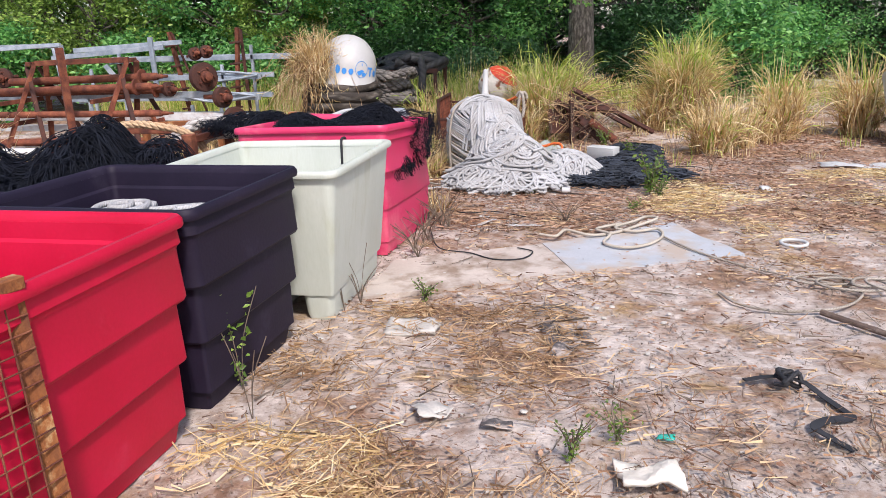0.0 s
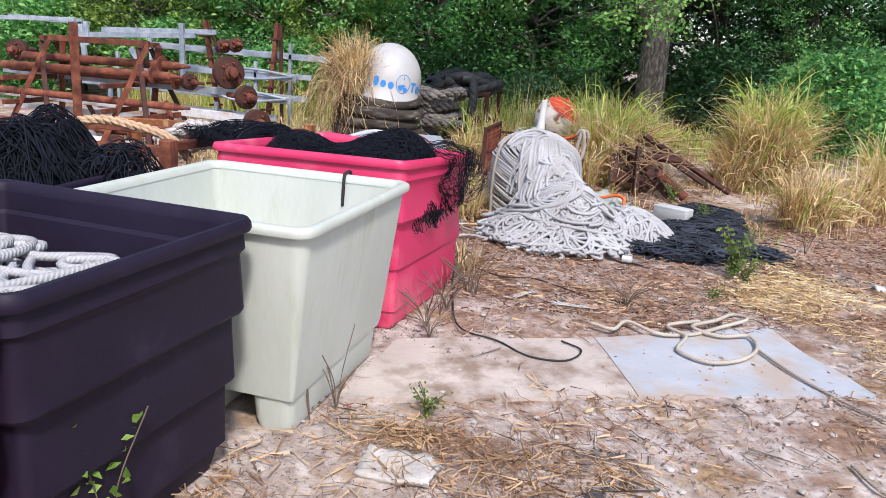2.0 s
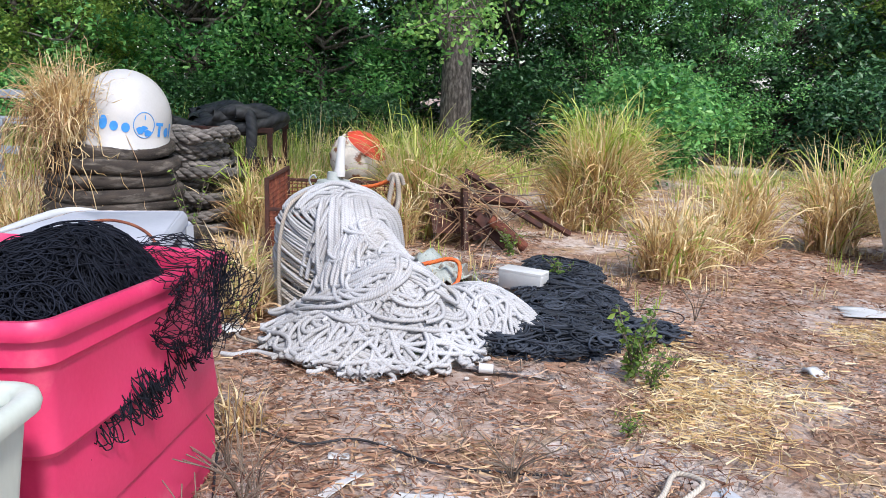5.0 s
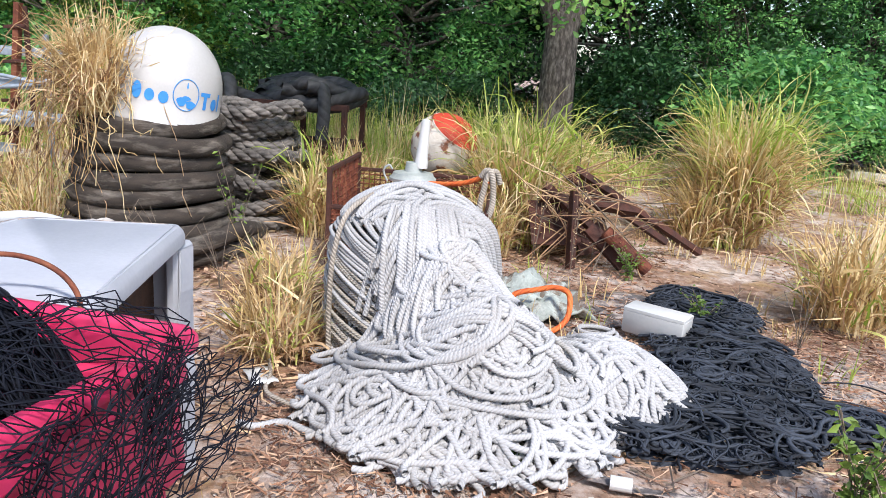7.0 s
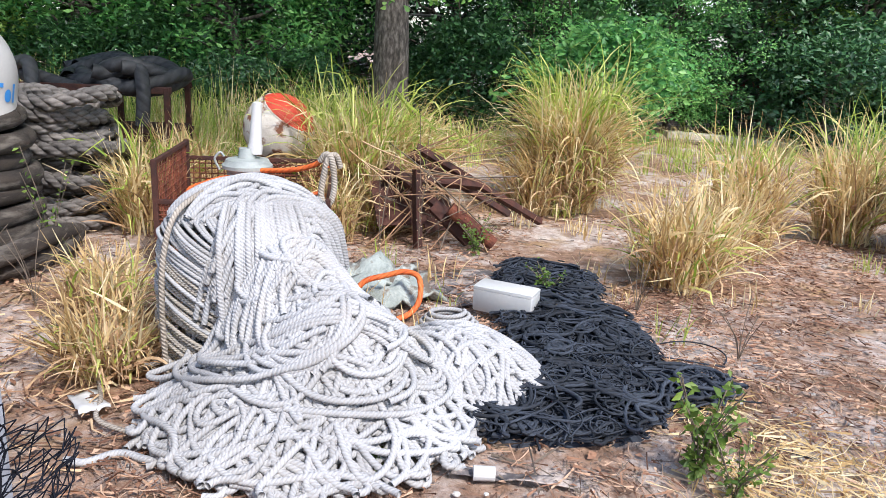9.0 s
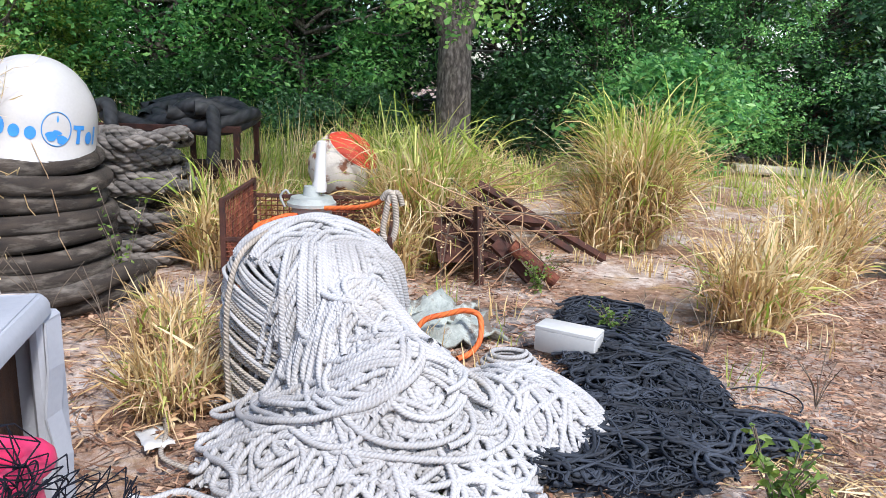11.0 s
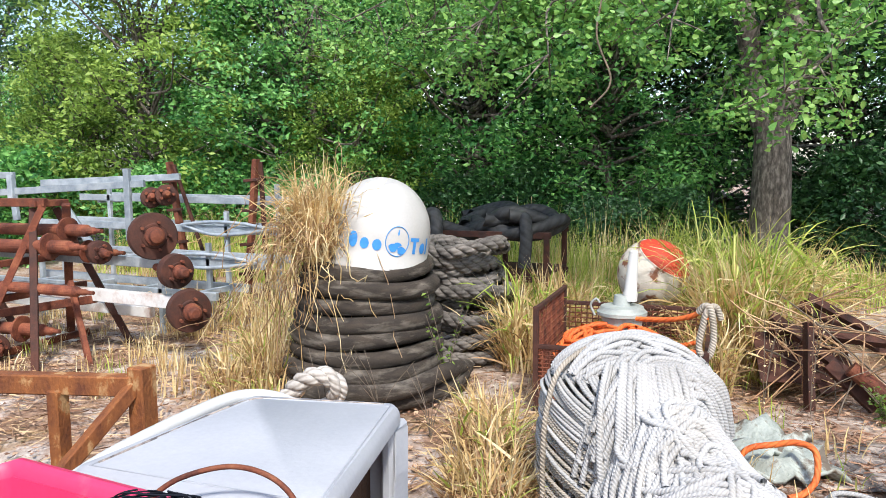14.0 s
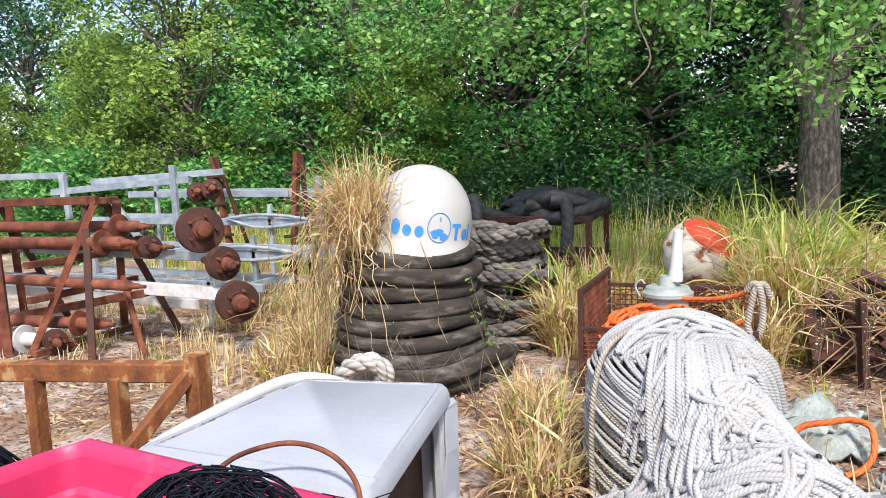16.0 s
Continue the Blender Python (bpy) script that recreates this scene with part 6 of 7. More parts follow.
def parked_car(at, rz, paint, label):
    t = thing("parked_car", label, "car", at, rz, "cars beyond the fence")
    sec = [(-2.2, 0.35), (-2.25, 0.7), (-2.1, 0.92), (-1.2, 1.0), (-0.7, 1.42), (0.9, 1.46), (1.7, 1.0), (2.15, 0.9), (2.2, 0.35)]
    v = [(x, s * (0.86 if z < 1.2 else 0.66), z) for s in (-1, 1) for x, z in sec]
    n = len(sec)
    f = [(i, i + 1, n + i + 1, n + i) for i in range(n - 1)] + [tuple(range(n - 1, -1, -1)), tuple(range(n, 2 * n)), (n - 1, 0, n, 2 * n - 1)]
    obj("body", (v, f), paint, t)
    for s in (-1, 1):
        obj("side_window", ([(-1.0, s * 0.80, 1.04), (-0.62, s * 0.685, 1.36), (0.85, s * 0.685, 1.39), (1.35, s * 0.80, 1.04), (0.2, s * 0.86, 1.02)], [(0, 1, 2, 3, 4)]), M_WIN, t)
        for x in (-1.35, 1.35):
            shade_auto(obj("wheel", lathe([(0.2, 0), (0.31, 0.01), (0.32, 0.1), (0.31, 0.2), (0.2, 0.21)], (x, s * 0.86 - (0.1 if s > 0 else 0.11), 0.31), (0, 1, 0), 20), M_TYRE, t))


parked_car((-0.5, 24, 0), 4, M_CAR, "white car parked beyond the fence")
parked_car((5.5, 24.5, 0), -3, M_CAR, "white car parked beyond the fence")
parked_car((11.5, 22.5, 0), 5, M_CARR, "red car parked beyond the fence")


# ---- grass ----
def grass_clump(at, n, base, h, lean, dry, seed, label, droop=0.8, arc=None, width=0.0115, name="grass_clump"):
    g = np.random.default_rng(seed)
    t = thing(name, label, "grass", at, group="grass clumps")
    k = int(n * dry)
    o = int(k * (0.62 if h < 0.7 else 0.3))
    w = width * (1.3 if h > 0.8 else 1.0)
    for m, c, hh, dr, up, nm in ((M_OLD, o, h * 0.5, droop * 1.5, h * 0.25, "old_grass"), (M_DRY, (k - o) // 2, h * (0.92 if dry > 0.8 else 0.80), droop * 0.9, 0.0, "standing_grass"), (M_DRY, (k - o) // 2, h * 0.46, droop * 1.5, h * (0.55 if dry > 0.8 else 0.48), "dry_grass"),
                                 (M_GREEN, n - k, h * 0.5, droop * 1.5, h * (0.66 if h > 0.9 else 0.4), "green_grass")):
        if c > 3:
            tagged(obj(nm, blades(c, base, hh, lean, g, w, 6, dr, arc=arc, rise=up), m, t), kind="stuff")
    return t


DRYL, MIXL, GRL = "tall dry straw-coloured grass clump", "grass clump, straw below and green above", "tall green grass clump"
for row in ((3.42, 9.95, 2500, 0.26, 1.68, 0.5, 0.76, MIXL), (1.3, 13.2, 500, 0.4, 0.95, 0.6, 0.35, MIXL), (2.1, 13.6, 500, 0.4, 0.9, 0.6, 0.35, MIXL), (2.9, 13.2, 420, 0.4, 0.75, 0.6, 0.45, MIXL), (0.5, 12.6, 500, 0.4, 1.0, 0.6, 0.4, MIXL), (3.05, 9.75, 620, 0.20, 0.85, 0.8, 0.95, DRYL), (3.50, 7.45, 620, 0.24, 0.85, 0.75, 0.88, DRYL),
            (3.95, 7.95, 420, 0.24, 0.80, 0.65, 0.9, DRYL), (4.6, 8.6, 620, 0.24, 1.15, 0.5, 0.85, DRYL), (5.65, 8.8, 620, 0.24, 1.25, 0.5, 0.88, DRYL), (4.4, 8.35, 260, 0.25, 0.55, 0.9, 0.95, DRYL),
            (1.36, 9.3, 2700, 0.38, 1.40, 0.7, 0.78, MIXL), (1.85, 10.8, 400, 0.28, 0.8, 0.55, 0.6, MIXL), (1.13, 8.5, 300, 0.14, 0.75, 0.7, 0.85, DRYL), (0.10, 6.1, 620, 0.18, 0.52, 0.95, 0.94, DRYL),
            (-0.05, 6.65, 420, 0.17, 0.62, 0.85, 0.9, DRYL), (-0.40, 8.8, 520, 0.2, 0.92, 0.6, 0.8, DRYL), (-0.25, 9.8, 600, 0.25, 0.9, 0.55, 0.85, MIXL), (-0.65, 9.5, 300, 0.2, 0.85, 0.6, 0.85, DRYL),
            (0.25, 10.9, 420, 0.3, 0.75, 0.5, 0.4, MIXL), (-2.15, 7.60, 260, 0.18, 0.75, 0.5, 0.95, DRYL), (-2.45, 8.0, 260, 0.22, 0.7, 0.6, 0.8, DRYL), (-2.35, 7.35, 260, 0.16, 0.48, 0.9, 0.9, DRYL),
            (-2.95, 9.0, 320, 0.3, 0.75, 0.6, 0.8, DRYL), (-4.0, 9.2, 320, 0.4, 0.65, 0.6, 0.8, DRYL), (6.9, 10.0, 520, 0.3, 1.25, 0.5, 0.6, MIXL), (7.9, 9.2, 520, 0.3, 1.25, 0.5, 0.6, MIXL),
            (-2.85, 2.6, 260, 0.14, 1.40, 0.32, 0.95, DRYL), (-0.55, 5.75, 200, 0.18, 0.42, 0.9, 0.9, DRYL), (-0.25, 7.2, 220, 0.18, 0.4, 0.9, 0.9, DRYL), (-1.75, 6.9, 160, 0.2, 0.40, 0.9, 0.85, DRYL), (0.55, 4.35, 110, 0.10, 0.30, 1.0, 1.0, DRYL)):
    x, y, n, base, h, lean, dry, lab = row
    grass_clump((x, y, 0), int(n * 0.9), base, h, lean * 1.1, dry, int(abs(x * 97 + y * 31)), lab, 1.25 if h > 1.1 else 0.9)

# the dry tuft that has grown over the dome and hangs down its side
grass_clump((-1.72, 7.70, 1.02), 1000, 0.19, 0.80, 0.75, 0.98, 90, "bushy dry grass tuft overgrowing the dome", 1.1)
t_hang = thing("grass_clump", "dry grass hanging down beside the hose stack", "grass", (-1.82, 7.62, 0), group="grass clumps")
gh = np.random.default_rng(91)
for nm, m, cnt, rad in (("dry_grass", M_DRY, 110, 0.0036), ("old_grass", M_OLD, 70, 0.0036)):
    hang = []
    for i in range(cnt):
        x, y = gh.normal(0.12, 0.12), gh.normal(0.04, 0.09)
        dx, dy = gh.normal(-0.16, 0.24), gh.normal(-0.12, 0.14)
        z = 1.22 + gh.normal(0, 0.16)
        hang.append(spline([(x, y, z), (x + dx * 0.5, y + dy * 0.5, z + gh.uniform(0.0, 0.14)), (x + dx * 0.9, y + dy * 0.9, z - gh.uniform(0.1, 0.35)), (x + dx * 1.2 + gh.normal(0, 0.09), y + dy * 1.1, max(0.02, z - gh.uniform(0.2, 0.85)))], 5) + gh.normal(0, 0.016, (16, 3)))
    tagged(obj(nm, tubes(hang, rad, 3), m, t_hang), kind="stuff")


def grass_field(name, label, n, x0, x1, y0, y1, h, dry, seed, width=0.010):
    g = np.random.default_rng(seed)
    out = {0: [], 1: []}
    t = tagged(new(name), label, "grass", kind="stuff")
    for k in range(n):
        c = (g.uniform(x0, x1), g.uniform(y0, y1))
        out[int(g.uniform() > dry)].append(blades(g.integers(10, 26), 0.14, h * g.uniform(0.5, 1.2), 0.55, g, width, 4, 0.7, centre=c))
    for k, m, nm in ((0, M_DRY, "dry_grass"), (1, M_GREEN, "green_growth")):
        if out[k]:
            obj(nm, stack_np(*out[k]), m, t)


grass_field("green_grass", "green grass growing along the tree line", 420, -8.5, 1.2, 12.0, 14.6, 1.0, 0.35, 41)
grass_field("roadside_grass", "mixed grass before the fence", 130, 1.5, 9.5, 12.2, 15.5, 0.42, 0.35, 42)
grass_field("yard_grass", "low dry grass among the trailers", 170, -7, -1.8, 7.0, 11.5, 0.24, 0.85, 43)
grass_field("yard_weeds", "sparse low dry grass tufts on the yard", 60, -0.6, 6.0, 6.4, 11, 0.2, 0.7, 44)


# ---- litter ----
def on_sheet(x, y):
    """Whether a place lies on the flat sheets beside the cream bin."""
    return 0.5 < x < 3.0 and 1.95 + (x - 0.47) * 0.42 < y < 2.80 + (x - 0.5) * 0.46


def litter(name, label, n, x0, x1, y0, y1, L, material, seed, wide=0.003, patch=1.2, thr=0.0):
    """Thin flat stems lying crosswise on the ground, in drifts."""
    g = np.random.default_rng(seed)
    c = np.stack([g.uniform(x0, x1, n * 3), g.uniform(y0, y1, n * 3)], -1)
    keep = np.array([noise.noise(Vector((p[0] * patch, p[1] * patch, seed))) + g.normal(0, 0.16) > thr + (0.6 if on_sheet(p[0], p[1]) else 0) for p in c])
    c = c[keep][:n]
    n = len(c)
    a = g.uniform(0, 2 * np.pi, n)
    l = L * g.uniform(0.4, 1.4, n)
    d = np.stack([np.cos(a), np.sin(a)], -1) * l[:, None] * 0.5
    s = np.stack([-np.sin(a), np.cos(a)], -1) * wide * g.uniform(0.6, 1.5, n)[:, None]
    z = g.uniform(0.002, 0.022, n)
    bend = np.stack([-np.sin(a), np.cos(a)], -1) * (l * g.normal(0, 0.20, n))[:, None]
    v = np.empty((n, 6, 3))
    for i, (u, b) in enumerate(((-1, 0), (0, 1), (1, 0))):
        for j, w in enumerate((-1, 1)):
            v[:, i * 2 + j, :2] = c + d * u + bend * b + s * w
            v[:, i * 2 + j, 2] = z + (0.006 if i == 1 else g.uniform(-0.004, 0.012, n))
    o = np.arange(n)[:, None] * 6
    f = np.concatenate([o + np.array([[0, 2, 3, 1]]), o + np.array([[2, 4, 5, 3]])])
    tagged(obj(name, (v.reshape(-1, 3), f), material), label, "litter", kind="stuff")


litter("straw", "dry straw and stems scattered on the sand", 3400, 0.25, 4.2, -1.6, 4.6, 0.14, M_STRAW, 51, 0.0017, 1.1, 0.02)
litter("straw_tussock", "tangled pale straw beside the red bin", 300, 0.25, 1.15, -0.35, 0.35, 0.24, M_DRY, 62, 0.0018, 1.5, -0.1)
litter("straw_drift", "drift of dry straw beside the bins", 2400, 0.25, 1.9, -1.4, 1.9, 0.19, M_OLD, 52, 0.0018, 1.3, 0.0)
litter("pine_straw", "brown pine straw over the yard", 12000, 0.3, 6.0, 3.6, 9.5, 0.13, M_LITTER, 53, 0.0019, 0.8, -0.12)
litter("yard_straw", "dry brown straw among the trailers", 4200, -7, 0.3, 5.0, 11.5, 0.20, M_STRAW, 58, 0.004, 0.8, -0.15)
litter("grass_thatch", "patches of matted dry grass on the yard", 3000, 2.4, 5.2, 3.2, 6.2, 0.22, M_DRY, 59, 0.0018, 0.9, 0.28)
litter("bark_crumbs", "dark crumbs of bark and rotted stems on the sand", 5000, 0.3, 5.0, -1.8, 6.2, 0.020, M_TWIG, 60, 0.0028, 1.6, 0.0)
litter("twigs", "thin dark twigs on the ground", 420, 0.4, 5, -1.2, 9, 0.30, M_TWIG, 56, 0.0022, 0.8, -0.2)


def leaf_litter(name, label, n, x0, x1, y0, y1, size, seed, thr=-0.15):
    """Curled dead leaves lying flat, in drifts."""
    g = np.random.default_rng(seed)
    c = np.stack([g.uniform(x0, x1, n * 2), g.uniform(y0, y1, n * 2), g.uniform(0.004, 0.016, n * 2)], -1)
    keep = np.array([noise.noise(Vector((p[0] * 0.8, p[1] * 0.8, seed))) + g.normal(0, 0.18) > thr + (0.6 if on_sheet(p[0], p[1]) else 0) for p in c])
    c = c[keep][:n]
    n = len(c)
    a = g.uniform(0, 2 * np.pi, n)
    L = (size * g.uniform(0.4, 1.4, n))[:, None]
    d = np.stack([np.cos(a), np.sin(a), g.normal(0, 0.15, n)], -1)
    s = np.stack([-np.sin(a), np.cos(a), g.normal(0, 0.2, n)], -1)
    up = np.array([0, 0, 1.0])
    curl = g.uniform(0.0, 0.18, n)[:, None]
    w = g.uniform(0.16, 0.32, n)[:, None]
    v = np.stack([c, c + d * L * 0.5 + s * L * w + up * L * curl, c + d * L, c + d * L * 0.5 - s * L * w + up * L * curl], 1)
    o = np.arange(n)[:, None] * 4
    f = np.concatenate([o + np.array([[0, 1, 2]]), o + np.array([[0, 2, 3]])])
    tagged(obj(name, (v.reshape(-1, 3), f), M_LITTER), label, "litter", kind="stuff")


leaf_litter("leaf_litter", "dead brown leaves on the ground", 24000, -6, 8.5, 4.6, 14.0, 0.042, 54)
leaf_litter("leaf_crumbs", "small brown leaf crumbs on the sand", 7000, 0.2, 5, -1.8, 5.6, 0.028, 55, -0.1)


def pebbles():
    g = np.random.default_rng(57)
    vs, fs, k = [], [], 0
    base = lathe([(0.35, -0.4), (0.95, -0.1), (0.8, 0.35), (0.3, 0.55)], (0, 0, 0), n=6)
    bv, bf = np.array(base[0]), [tuple(q) for q in base[1]]
    for i in range(500):
        s = g.uniform(0.006, 0.022)
        p = np.array([g.uniform(0.3, 5), g.uniform(-1.8, 6), 0.002])
        vs += [tuple(p + q * s * np.array([1.0, g.uniform(0.9, 1.1), 0.7])) for q in bv]
        fs += [tuple(j + k for j in q) for q in bf]
        k += len(bv)
    tagged(obj("pebbles", (vs, fs), M_STONE), "small pale pebbles and shell bits on the sand", "pebbles", kind="stuff")


pebbles()


# ---- weeds ----
def weed(at, h, stems, seed, label, leafsize=0.03, density=26, material=None, spread=0.25, top=0.15):
    g = np.random.default_rng(seed)
    t = thing("weed", label, "plant", at, group="weeds")
    lines, pts = [], []
    for i in range(stems):
        a = g.uniform(0, 6.28)
        hh = h * g.uniform(0.55, 1.05)
        p = spline([(0, 0, -0.01), (spread * 0.3 * math.cos(a) * hh, spread * 0.3 * math.sin(a) * hh, hh * 0.5), (spread * math.cos(a) * hh + g.normal(0, 0.02), spread * math.sin(a) * hh, hh)], 8)
        lines.append(p)
        for q in p[int(len(p) * top):]:
            pts += [q + g.normal(0, 0.012, 3) for _ in range(max(1, int(density * hh / len(p))))]
    for q in lines:
        obj("stem", tubes([q], 0.0025, 4), M_TWIG, t)
    if density:
        tagged(obj("foliage", leaf_cloud(np.array(pts), leafsize, g, 0.6), material or M_WEED, t), kind="stuff")


weed((0.25, 0.69, 0), 0.62, 4, 61, "spindly weed with sparse yellow green leaves", 0.045, 11, M_LEAF2)
weed((0.42, 0.42, 0), 0.40, 3, 66, "bare thin weed stalks", 0.02, 0)
weed((0.44, 1.75, 0), 0.55, 4, 67, "bare thin weed stalks beside the cream bin", 0.02, 0)
weed((1.84, 0.25, 0), 0.20, 10, 62, "small yellow green weed", 0.02, 30, None, 0.4)
weed((2.02, 0.4, 0), 0.15, 8, 63, "small green weed in straw", 0.02, 26, None, 0.5)
weed((2.55, 5.1, 0), 0.42, 16, 64, "leafy green weed growing beside the net", 0.05, 60, None, 0.35)
weed((2.62, 4.95, 0), 0.25, 12, 65, "low yellow green weed", 0.03, 50, None, 0.6)
weed((1.40, 5.15, 0), 0.12, 10, 68, "low green weed at the rope heap", 0.03, 60, None, 0.9)
weed((2.5, 7.15, 0), 0.22, 12, 69, "yellow green weed beside a white box", 0.035, 60, None, 0.6)
weed((2.2, 8.2, 0), 0.30, 14, 70, "leafy weed beside the scrap iron", 0.035, 60, None, 0.6)
weed((1.45, 8.15, 0), 0.8, 3, 71, "tall dry weed stalk", 0.02, 6, M_DRY, 0.15)
weed((1.75, 8.2, 0), 1.2, 3, 72, "tall dry weed stalk before the scrap", 0.02, 6, M_DRY, 0.12)
weed((-0.72, 7.75, 0), 0.75, 5, 73, "leafy weed beside the hose stack", 0.04, 22, None, 0.25)
weed((0.9, 2.0, 0), 0.12, 12, 74, "small yellow green tuft on the mat", 0.02, 60, None, 0.7)
for x, y, h, k in ((0.64, 3.40, 0.34, 201), (0.60, 3.05, 0.28, 202), (0.70, 3.75, 0.36, 203), (1.75, 3.95, 0.20, 204), (0.66, 2.9, 0.2, 205)):
    weed((x, y, 0), h, 14, k, "bunch of dry bare stalks beside the pink bin", 0.02, 0, None, 0.9)
weed((2.35, 4.4, 0), 0.10, 10, 75, "small tuft on the sand", 0.02, 40, None, 0.9)


for k, (x, y, h) in enumerate(((-0.95, 7.1, 0.55), (-0.55, 7.0, 0.6), (-1.3, 6.95, 0.5), (0.1, 7.3, 0.5), (3.0, 6.9, 0.35), (3.3, 6.2, 0.3), (0.75, 3.75, 0.35), (0.62, 3.3, 0.3), (0.58, 4.0, 0.4), (0.5, 1.9, 0.35))):
    weed((x, y, 0), h, 7, 80 + k, "dry bare weed stalks", 0.02, 0, None, 0.5)


# ---- trees ----
def limb(a, b, r0, r1, g, wob=0.12, n=7):
    a, b = np.array(a, float), np.array(b, float)
    L = np.linalg.norm(b - a)
    pts = [a + (b - a) * t + g.normal(0, wob * L * 0.25, 3) * math.sin(math.pi * t) for t in np.linspace(0, 1, n)]
    p = spline(pts, 4)
    return p, np.linspace(r0, r1, len(p))


def taper(lines, sides=8):
    vs, fs, k = [], [], 0
    ang = np.linspace(0, 2 * np.pi, sides, endpoint=False)
    for p, r in lines:
        t = np.gradient(p, axis=0)
        t /= np.linalg.norm(t, axis=1)[:, None] + 1e-9
        a = np.cross(t, np.array([0.9, 0.31, 0.2]))
        a /= np.linalg.norm(a, axis=1)[:, None] + 1e-9
        b = np.cross(t, a)
        rg = p[:, None, :] + r[:, None, None] * (a[:, None, :] * np.cos(ang)[None, :, None] + b[:, None, :] * np.sin(ang)[None, :, None])
        n = len(p)
        i, j = np.meshgrid(np.arange(n - 1), np.arange(sides), indexing="ij")
        j2 = (j + 1) % sides
        fs.append(np.stack([i * sides + j, i * sides + j2, (i + 1) * sides + j2, (i + 1) * sides + j], -1).reshape(-1, 4) + k)
        vs.append(rg.reshape(-1, 3))
        k += n * sides
    return np.concatenate(vs), np.concatenate(fs)


def crown_points(clusters, per, radius, g):
    out = []
    for c in clusters:
        out.append(np.array(c) + g.normal(0, 1, (per, 3)) * radius * np.array([1, 1, 0.55]))
    return np.concatenate(out)


def bush_tree(name, label, seed, h, R, low, n, leaf, material, trunk=0.12):
    """A tree leafy from near the ground: trunk, limbs and clumps of leaves of uneven outline."""
    g = np.random.default_rng(seed)
    t = thing(name, label, "tree", group="trees along the fence")
    cl, limbs = [], [limb((0, 0, -0.05), (g.normal(0, 0.2), g.normal(0, 0.2), h * 0.75), trunk, 0.03, g)]
    while len(cl) < n:
        z = g.uniform(low, h)
        rr = R * (0.55 + 0.45 * math.sin(math.pi * min(1, max(0, (z - low * 0.3) / (h - low * 0.3))))) * (1 + 0.25 * g.normal())
        a = g.uniform(0, 6.28)
        q = rr * math.sqrt(g.uniform(0.25, 1))
        p = (q * math.cos(a), q * math.sin(a), z)
        if noise.noise(Vector((p[0] * 0.8 + seed, p[1] * 0.8, p[2] * 0.8))) > -0.18:
            cl.append(p)
            if g.uniform() < 0.14:
                limbs.append(limb((0, 0, max(0.3, z * 0.7)), p, trunk * 0.3, 0.008, g, 0.2, 5))
    obj("trunk", taper(limbs, 7), M_BARK, t, smooth=True)
    obj("crown", leaf_cloud(crown_points(cl, 46, 0.185, g), leaf, g), material, t)
    return t


# the third tree has darkened leaves, as painted shade behind the lit ones
protos = [bush_tree("tree", "dense broadleaf tree, leafy almost to the ground", 101, 6.6, 2.3, 0.6, 560, 0.115, M_LEAF),
          bush_tree("tree", "yellow green broadleaf tree", 102, 6.2, 2.2, 0.5, 520, 0.115, M_LEAF2),
          bush_tree("tree", "green tree behind the fence, shade painted into its leaves", 103, 7.5, 2.6, 0.3, 600, 0.14, M_LEAF_SHADE)]
protos[0].matrix_basis = pose(-6.2, 15.6, 0, 0, 0, 20)
protos[1].matrix_basis = pose(-9.4, 14.6, 0, 0, 0, 70)
protos[2].matrix_basis = pose(-1.2, 18.6, 0, 0, 0, 10)
for k, x, y, rz, s in ((0, -3.4, 16.4, 140, 1.05), (0, -0.8, 16.9, 250, 1.0), (0, -7.6, 16.6, 10, 0.95), (1, -5.0, 15.0, 200, 0.62), (1, -11.8, 15.2, 300, 0.74), (0, -14.0, 16.5, 30, 0.62), (2, -17.6, 17.5, 30, 1.1), (0, -12.4, 17.6, 80, 0.66), (1, -14.6, 13.6, 230, 0.62), (0, -17.4, 12.2, 300, 0.75),
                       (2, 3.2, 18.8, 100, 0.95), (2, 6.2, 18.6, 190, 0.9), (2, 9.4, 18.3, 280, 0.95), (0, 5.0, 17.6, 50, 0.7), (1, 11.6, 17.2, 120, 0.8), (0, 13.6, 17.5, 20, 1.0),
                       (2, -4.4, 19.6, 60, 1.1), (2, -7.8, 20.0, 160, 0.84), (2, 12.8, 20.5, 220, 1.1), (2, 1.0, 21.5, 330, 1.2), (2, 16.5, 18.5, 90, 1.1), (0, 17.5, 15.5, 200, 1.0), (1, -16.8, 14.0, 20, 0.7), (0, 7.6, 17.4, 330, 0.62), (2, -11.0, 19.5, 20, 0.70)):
    c = copy_thing(protos[k], pose(x, y, 0, 0, 0, rz))
    c.scale = (s, s, s)

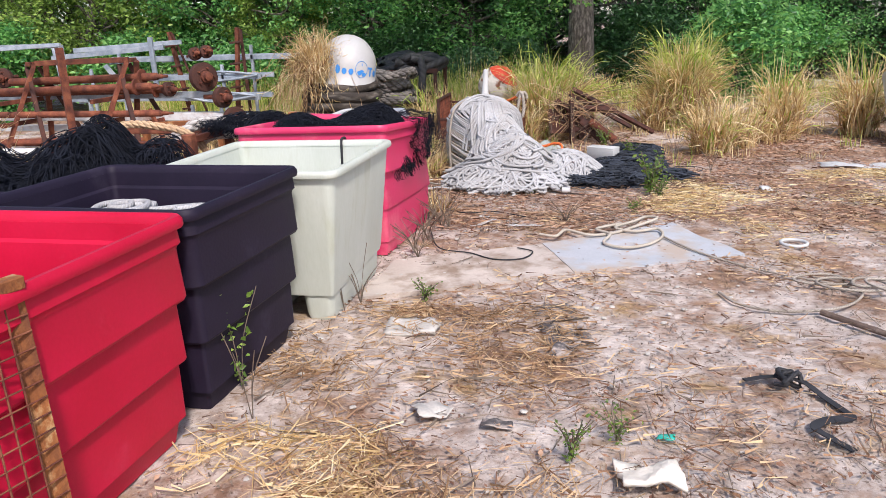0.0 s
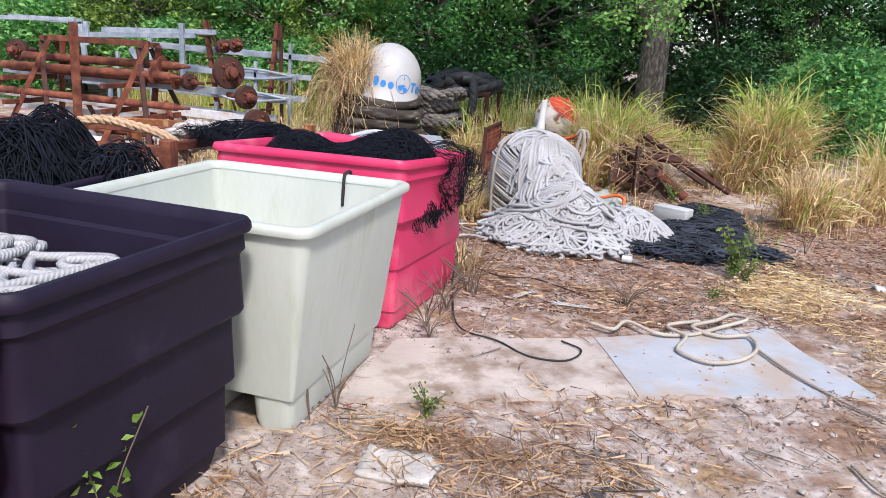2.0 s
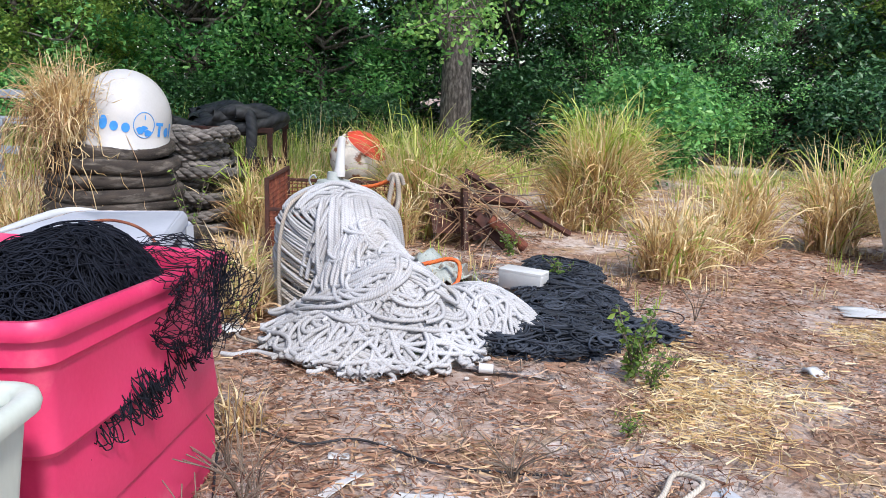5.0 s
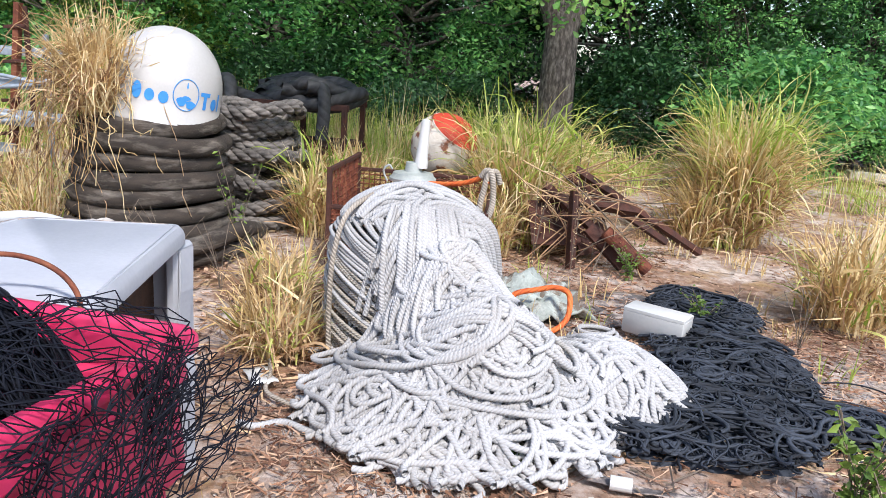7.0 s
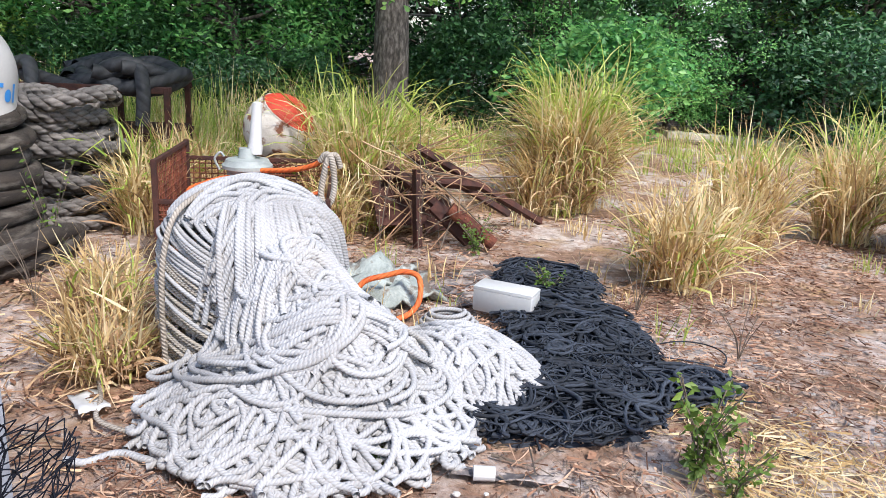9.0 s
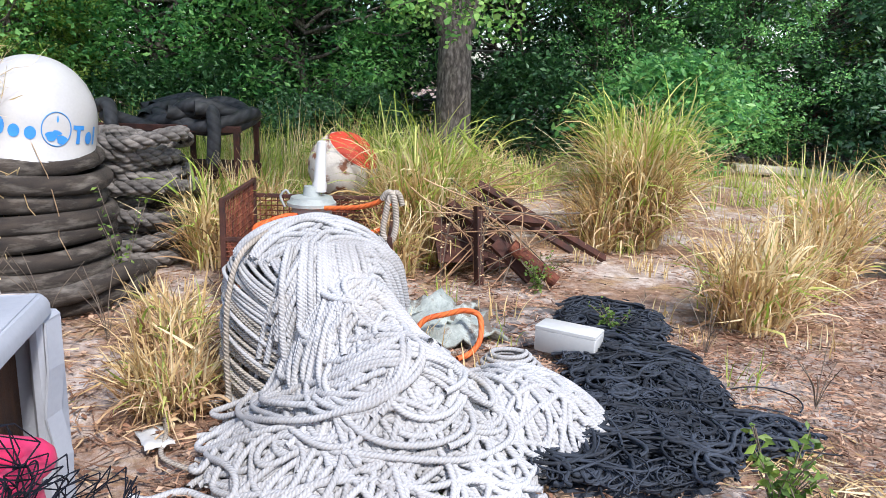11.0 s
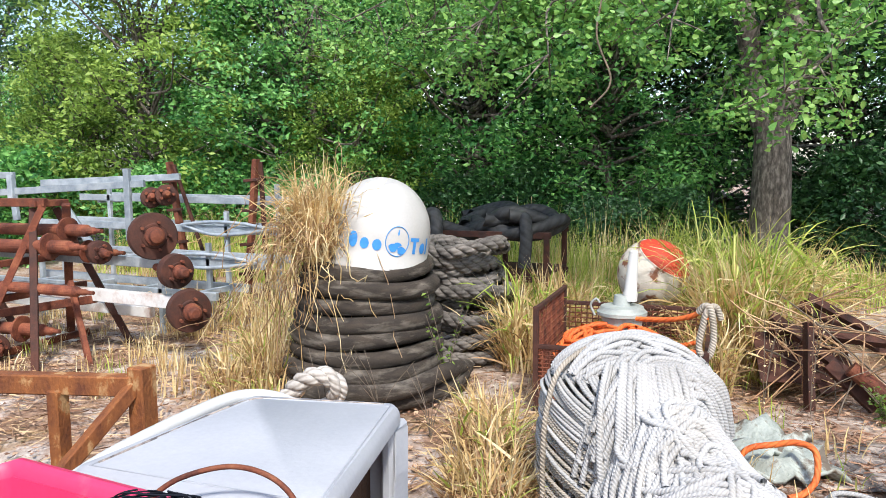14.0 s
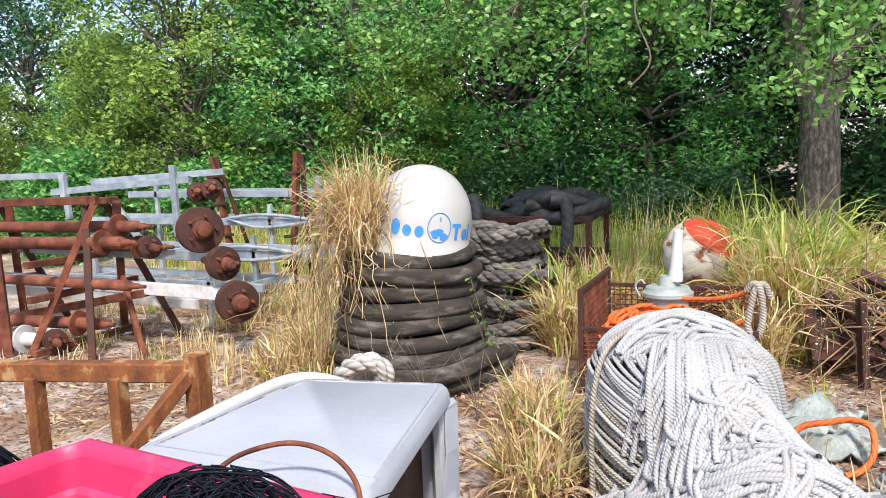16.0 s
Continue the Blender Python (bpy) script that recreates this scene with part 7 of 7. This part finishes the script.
shrub = bush_tree("shrub", "leafy shrub under the trees", 111, 1.9, 1.0, 0.1, 150, 0.12, M_LEAF, 0.03)
# same shrub with the dark leaf colour standing in for shade under trees
shade_shrub = bush_tree("shrub", "leafy shrub under the trees, shade painted into its leaves", 112, 1.9, 1.0, 0.1, 150, 0.12, M_LEAF_SHADE, 0.03)
for o in (shrub, shade_shrub):
    tagged(o, category="shrub", group="shrubs along the fence")
shrub.matrix_basis = pose(4.95, 13.6, 0)
shade_shrub.matrix_basis = pose(3.4, 16.3, 0, 0, 0, 90)
for o, x, y, rz, s in ((shrub, 6.4, 15.9, 40, 0.9), (shade_shrub, -0.6, 14.9, 10, 0.6), (shade_shrub, -3.2, 15.2, 200, 0.8), (shrub, -8.2, 13.6, 60, 0.95), (shrub, -11.0, 13.0, 100, 1.1), (shade_shrub, 10.5, 16.2, 250, 1.2),
                       (shade_shrub, 0.3, 15.6, 300, 0.7), (shade_shrub, 9.6, 14.9, 10, 1.0), (shrub, -5.6, 13.9, 20, 0.8), (shade_shrub, -1.9, 15.8, 130, 0.9)):
    c = copy_thing(o, pose(x, y, 0, 0, 0, rz))
    c.scale = (s, s, s)


def oak():
    """The big oak, with low boughs that reach over the yard."""
    g = np.random.default_rng(120)
    t = tagged(new("oak_tree"), "large oak with a grey furrowed trunk and drooping leafy boughs", "tree")
    t.location = (1.87, 15.35, 0)
    L = [limb((0.02, 0, -0.05), (-0.02, 0, 2.45), 0.33, 0.26, g, 0.03), limb((-0.08, 0, 2.25), (-0.9, -0.5, 5.2), 0.21, 0.12, g, 0.12), limb((0.05, 0, 2.25), (0.62, 0.2, 5.8), 0.23, 0.12, g, 0.1),
         limb((0.0, 0.05, 2.3), (0.05, -0.6, 4.8), 0.12, 0.07, g, 0.15),
         limb((-0.6, -0.4, 4.2), (-1.6, -4.5, 4.9), 0.12, 0.05, g), limb((0.2, 0.0, 4.6), (0.4, -5.0, 4.6), 0.12, 0.05, g), limb((0.4, 0.1, 4.8), (3.4, -2.5, 5.2), 0.12, 0.05, g),
         limb((-0.9, -0.5, 5.0), (-4.2, -2.2, 5.4), 0.11, 0.04, g), limb((0.6, 0.2, 5.4), (0.2, 1.5, 8), 0.12, 0.04, g), limb((-0.9, -0.5, 5.0), (-1.4, -0.5, 8), 0.11, 0.04, g)]
    cl = []
    boughs = [((-1.6, -4.5, 4.9), (-2.9, -6.7, 2.75)), ((-1.6, -4.5, 4.9), (-2.0, -6.9, 2.55)), ((0.4, -5.0, 4.6), (-0.35, -7.0, 2.2)), ((0.4, -4.6, 4.6), (-1.1, -6.9, 2.75)), ((-1.6, -4.5, 4.9), (-4.4, -5.6, 3.2)),
              ((0.4, -4.6, 4.6), (1.6, -6.2, 3.0)), ((3.4, -2.5, 5.2), (3.0, -5.4, 3.4)), ((3.4, -2.5, 5.2), (4.9, -3.4, 3.2)), ((-4.2, -2.2, 5.4), (-5.2, -4.4, 3.0)), ((-4.2, -2.2, 5.4), (-3.6, -4.6, 3.0)), 
              ((-1.6, -4.2, 4.8), (-0.9, -5.6, 3.3)), ((-1.6, -4.2, 4.8), (-2.6, -4.9, 3.0)),
              ((0.4, -5.0, 4.6), (-0.1, -5.6, 2.1)), ((0.4, -5.0, 4.6), (-0.75, -5.3, 2.45)), ((0.4, -4.6, 4.6), (-1.7, -5.8, 2.75)), ((-1.6, -4.5, 4.9), (-3.1, -5.6, 2.75)), 
              ((-1.6, -4.5, 4.9), (-1.6, -5.4, 3.2)), ((-4.2, -2.2, 5.4), (-4.9, -5.4, 3.3)), ((-1.6, -4.5, 4.9), (-3.9, -4.9, 3.1)), ((-1.6, -4.5, 4.9), (-2.4, -5.8, 3.5))]
    for a, b in boughs:
        p, r = limb(a, b, 0.035, 0.006, g, 0.25)
        L.append((p, r))
        for q in p[len(p) // 4:]:
            for _ in range(5):
                e = q + g.normal(0, 0.20, 3) + (0, 0, -0.05)
                cl.append(e)
                if g.uniform() < 0.3:
                    L.append(limb(q, e, 0.008, 0.003, g, 0.1, 3))
    obj("trunk", taper(L, 12), M_BARK, t, smooth=True)
    obj("low_foliage", leaf_cloud(crown_points(cl, 17, 0.075, g), 0.060, g, 0.8, 0.66, True), M_LEAF4, t, label="sunlit drooping leaves")
    cl = []
    while len(cl) < 590:
        d = g.normal(0, 1, 3)
        d /= np.linalg.norm(d)
        p = np.array([0.3, -0.9, 6.5]) + d * np.array([4.8, 4.7, 2.6]) * g.uniform(0.55, 1.0)
        if noise.noise(Vector(tuple(p * 0.7))) > -0.12 and p[2] > 4.0:
            cl.append(p)
    obj("crown", leaf_cloud(crown_points(cl, 38, 0.2, g), 0.10, g), M_LEAF, t)
    drop = [spline([(-1.7, -6.7, 3.6), (-1.62, -6.72, 3.1), (-1.66, -6.75, 2.7), (-1.55, -6.75, 2.35), (-1.7, -6.76, 2.15)]), spline([(-0.9, -6.8, 3.1), (-1.3, -6.8, 3.0), (-1.65, -6.78, 3.15)])]
    obj("bare_twig", tubes(drop, 0.008, 5), M_TWIG, t, label="pale bare hanging twig")


oak()
tagged(obj("bare_vines", tubes([spline([(x, 17.0 + g2, 0.2), (x + 0.3, 16.9, 2.0), (x - 0.1, 16.9, 3.6), (x + 0.5, 17, 5.0)]) for x, g2 in ((4.3, 0), (5.0, 0.1), (-8.0, -0.6), (-8.8, -0.8), (-7.6, -0.9), (2.9, 0.1))], 0.018, 5), M_TWIG), "bare brown vines hanging among the trees", "vine")
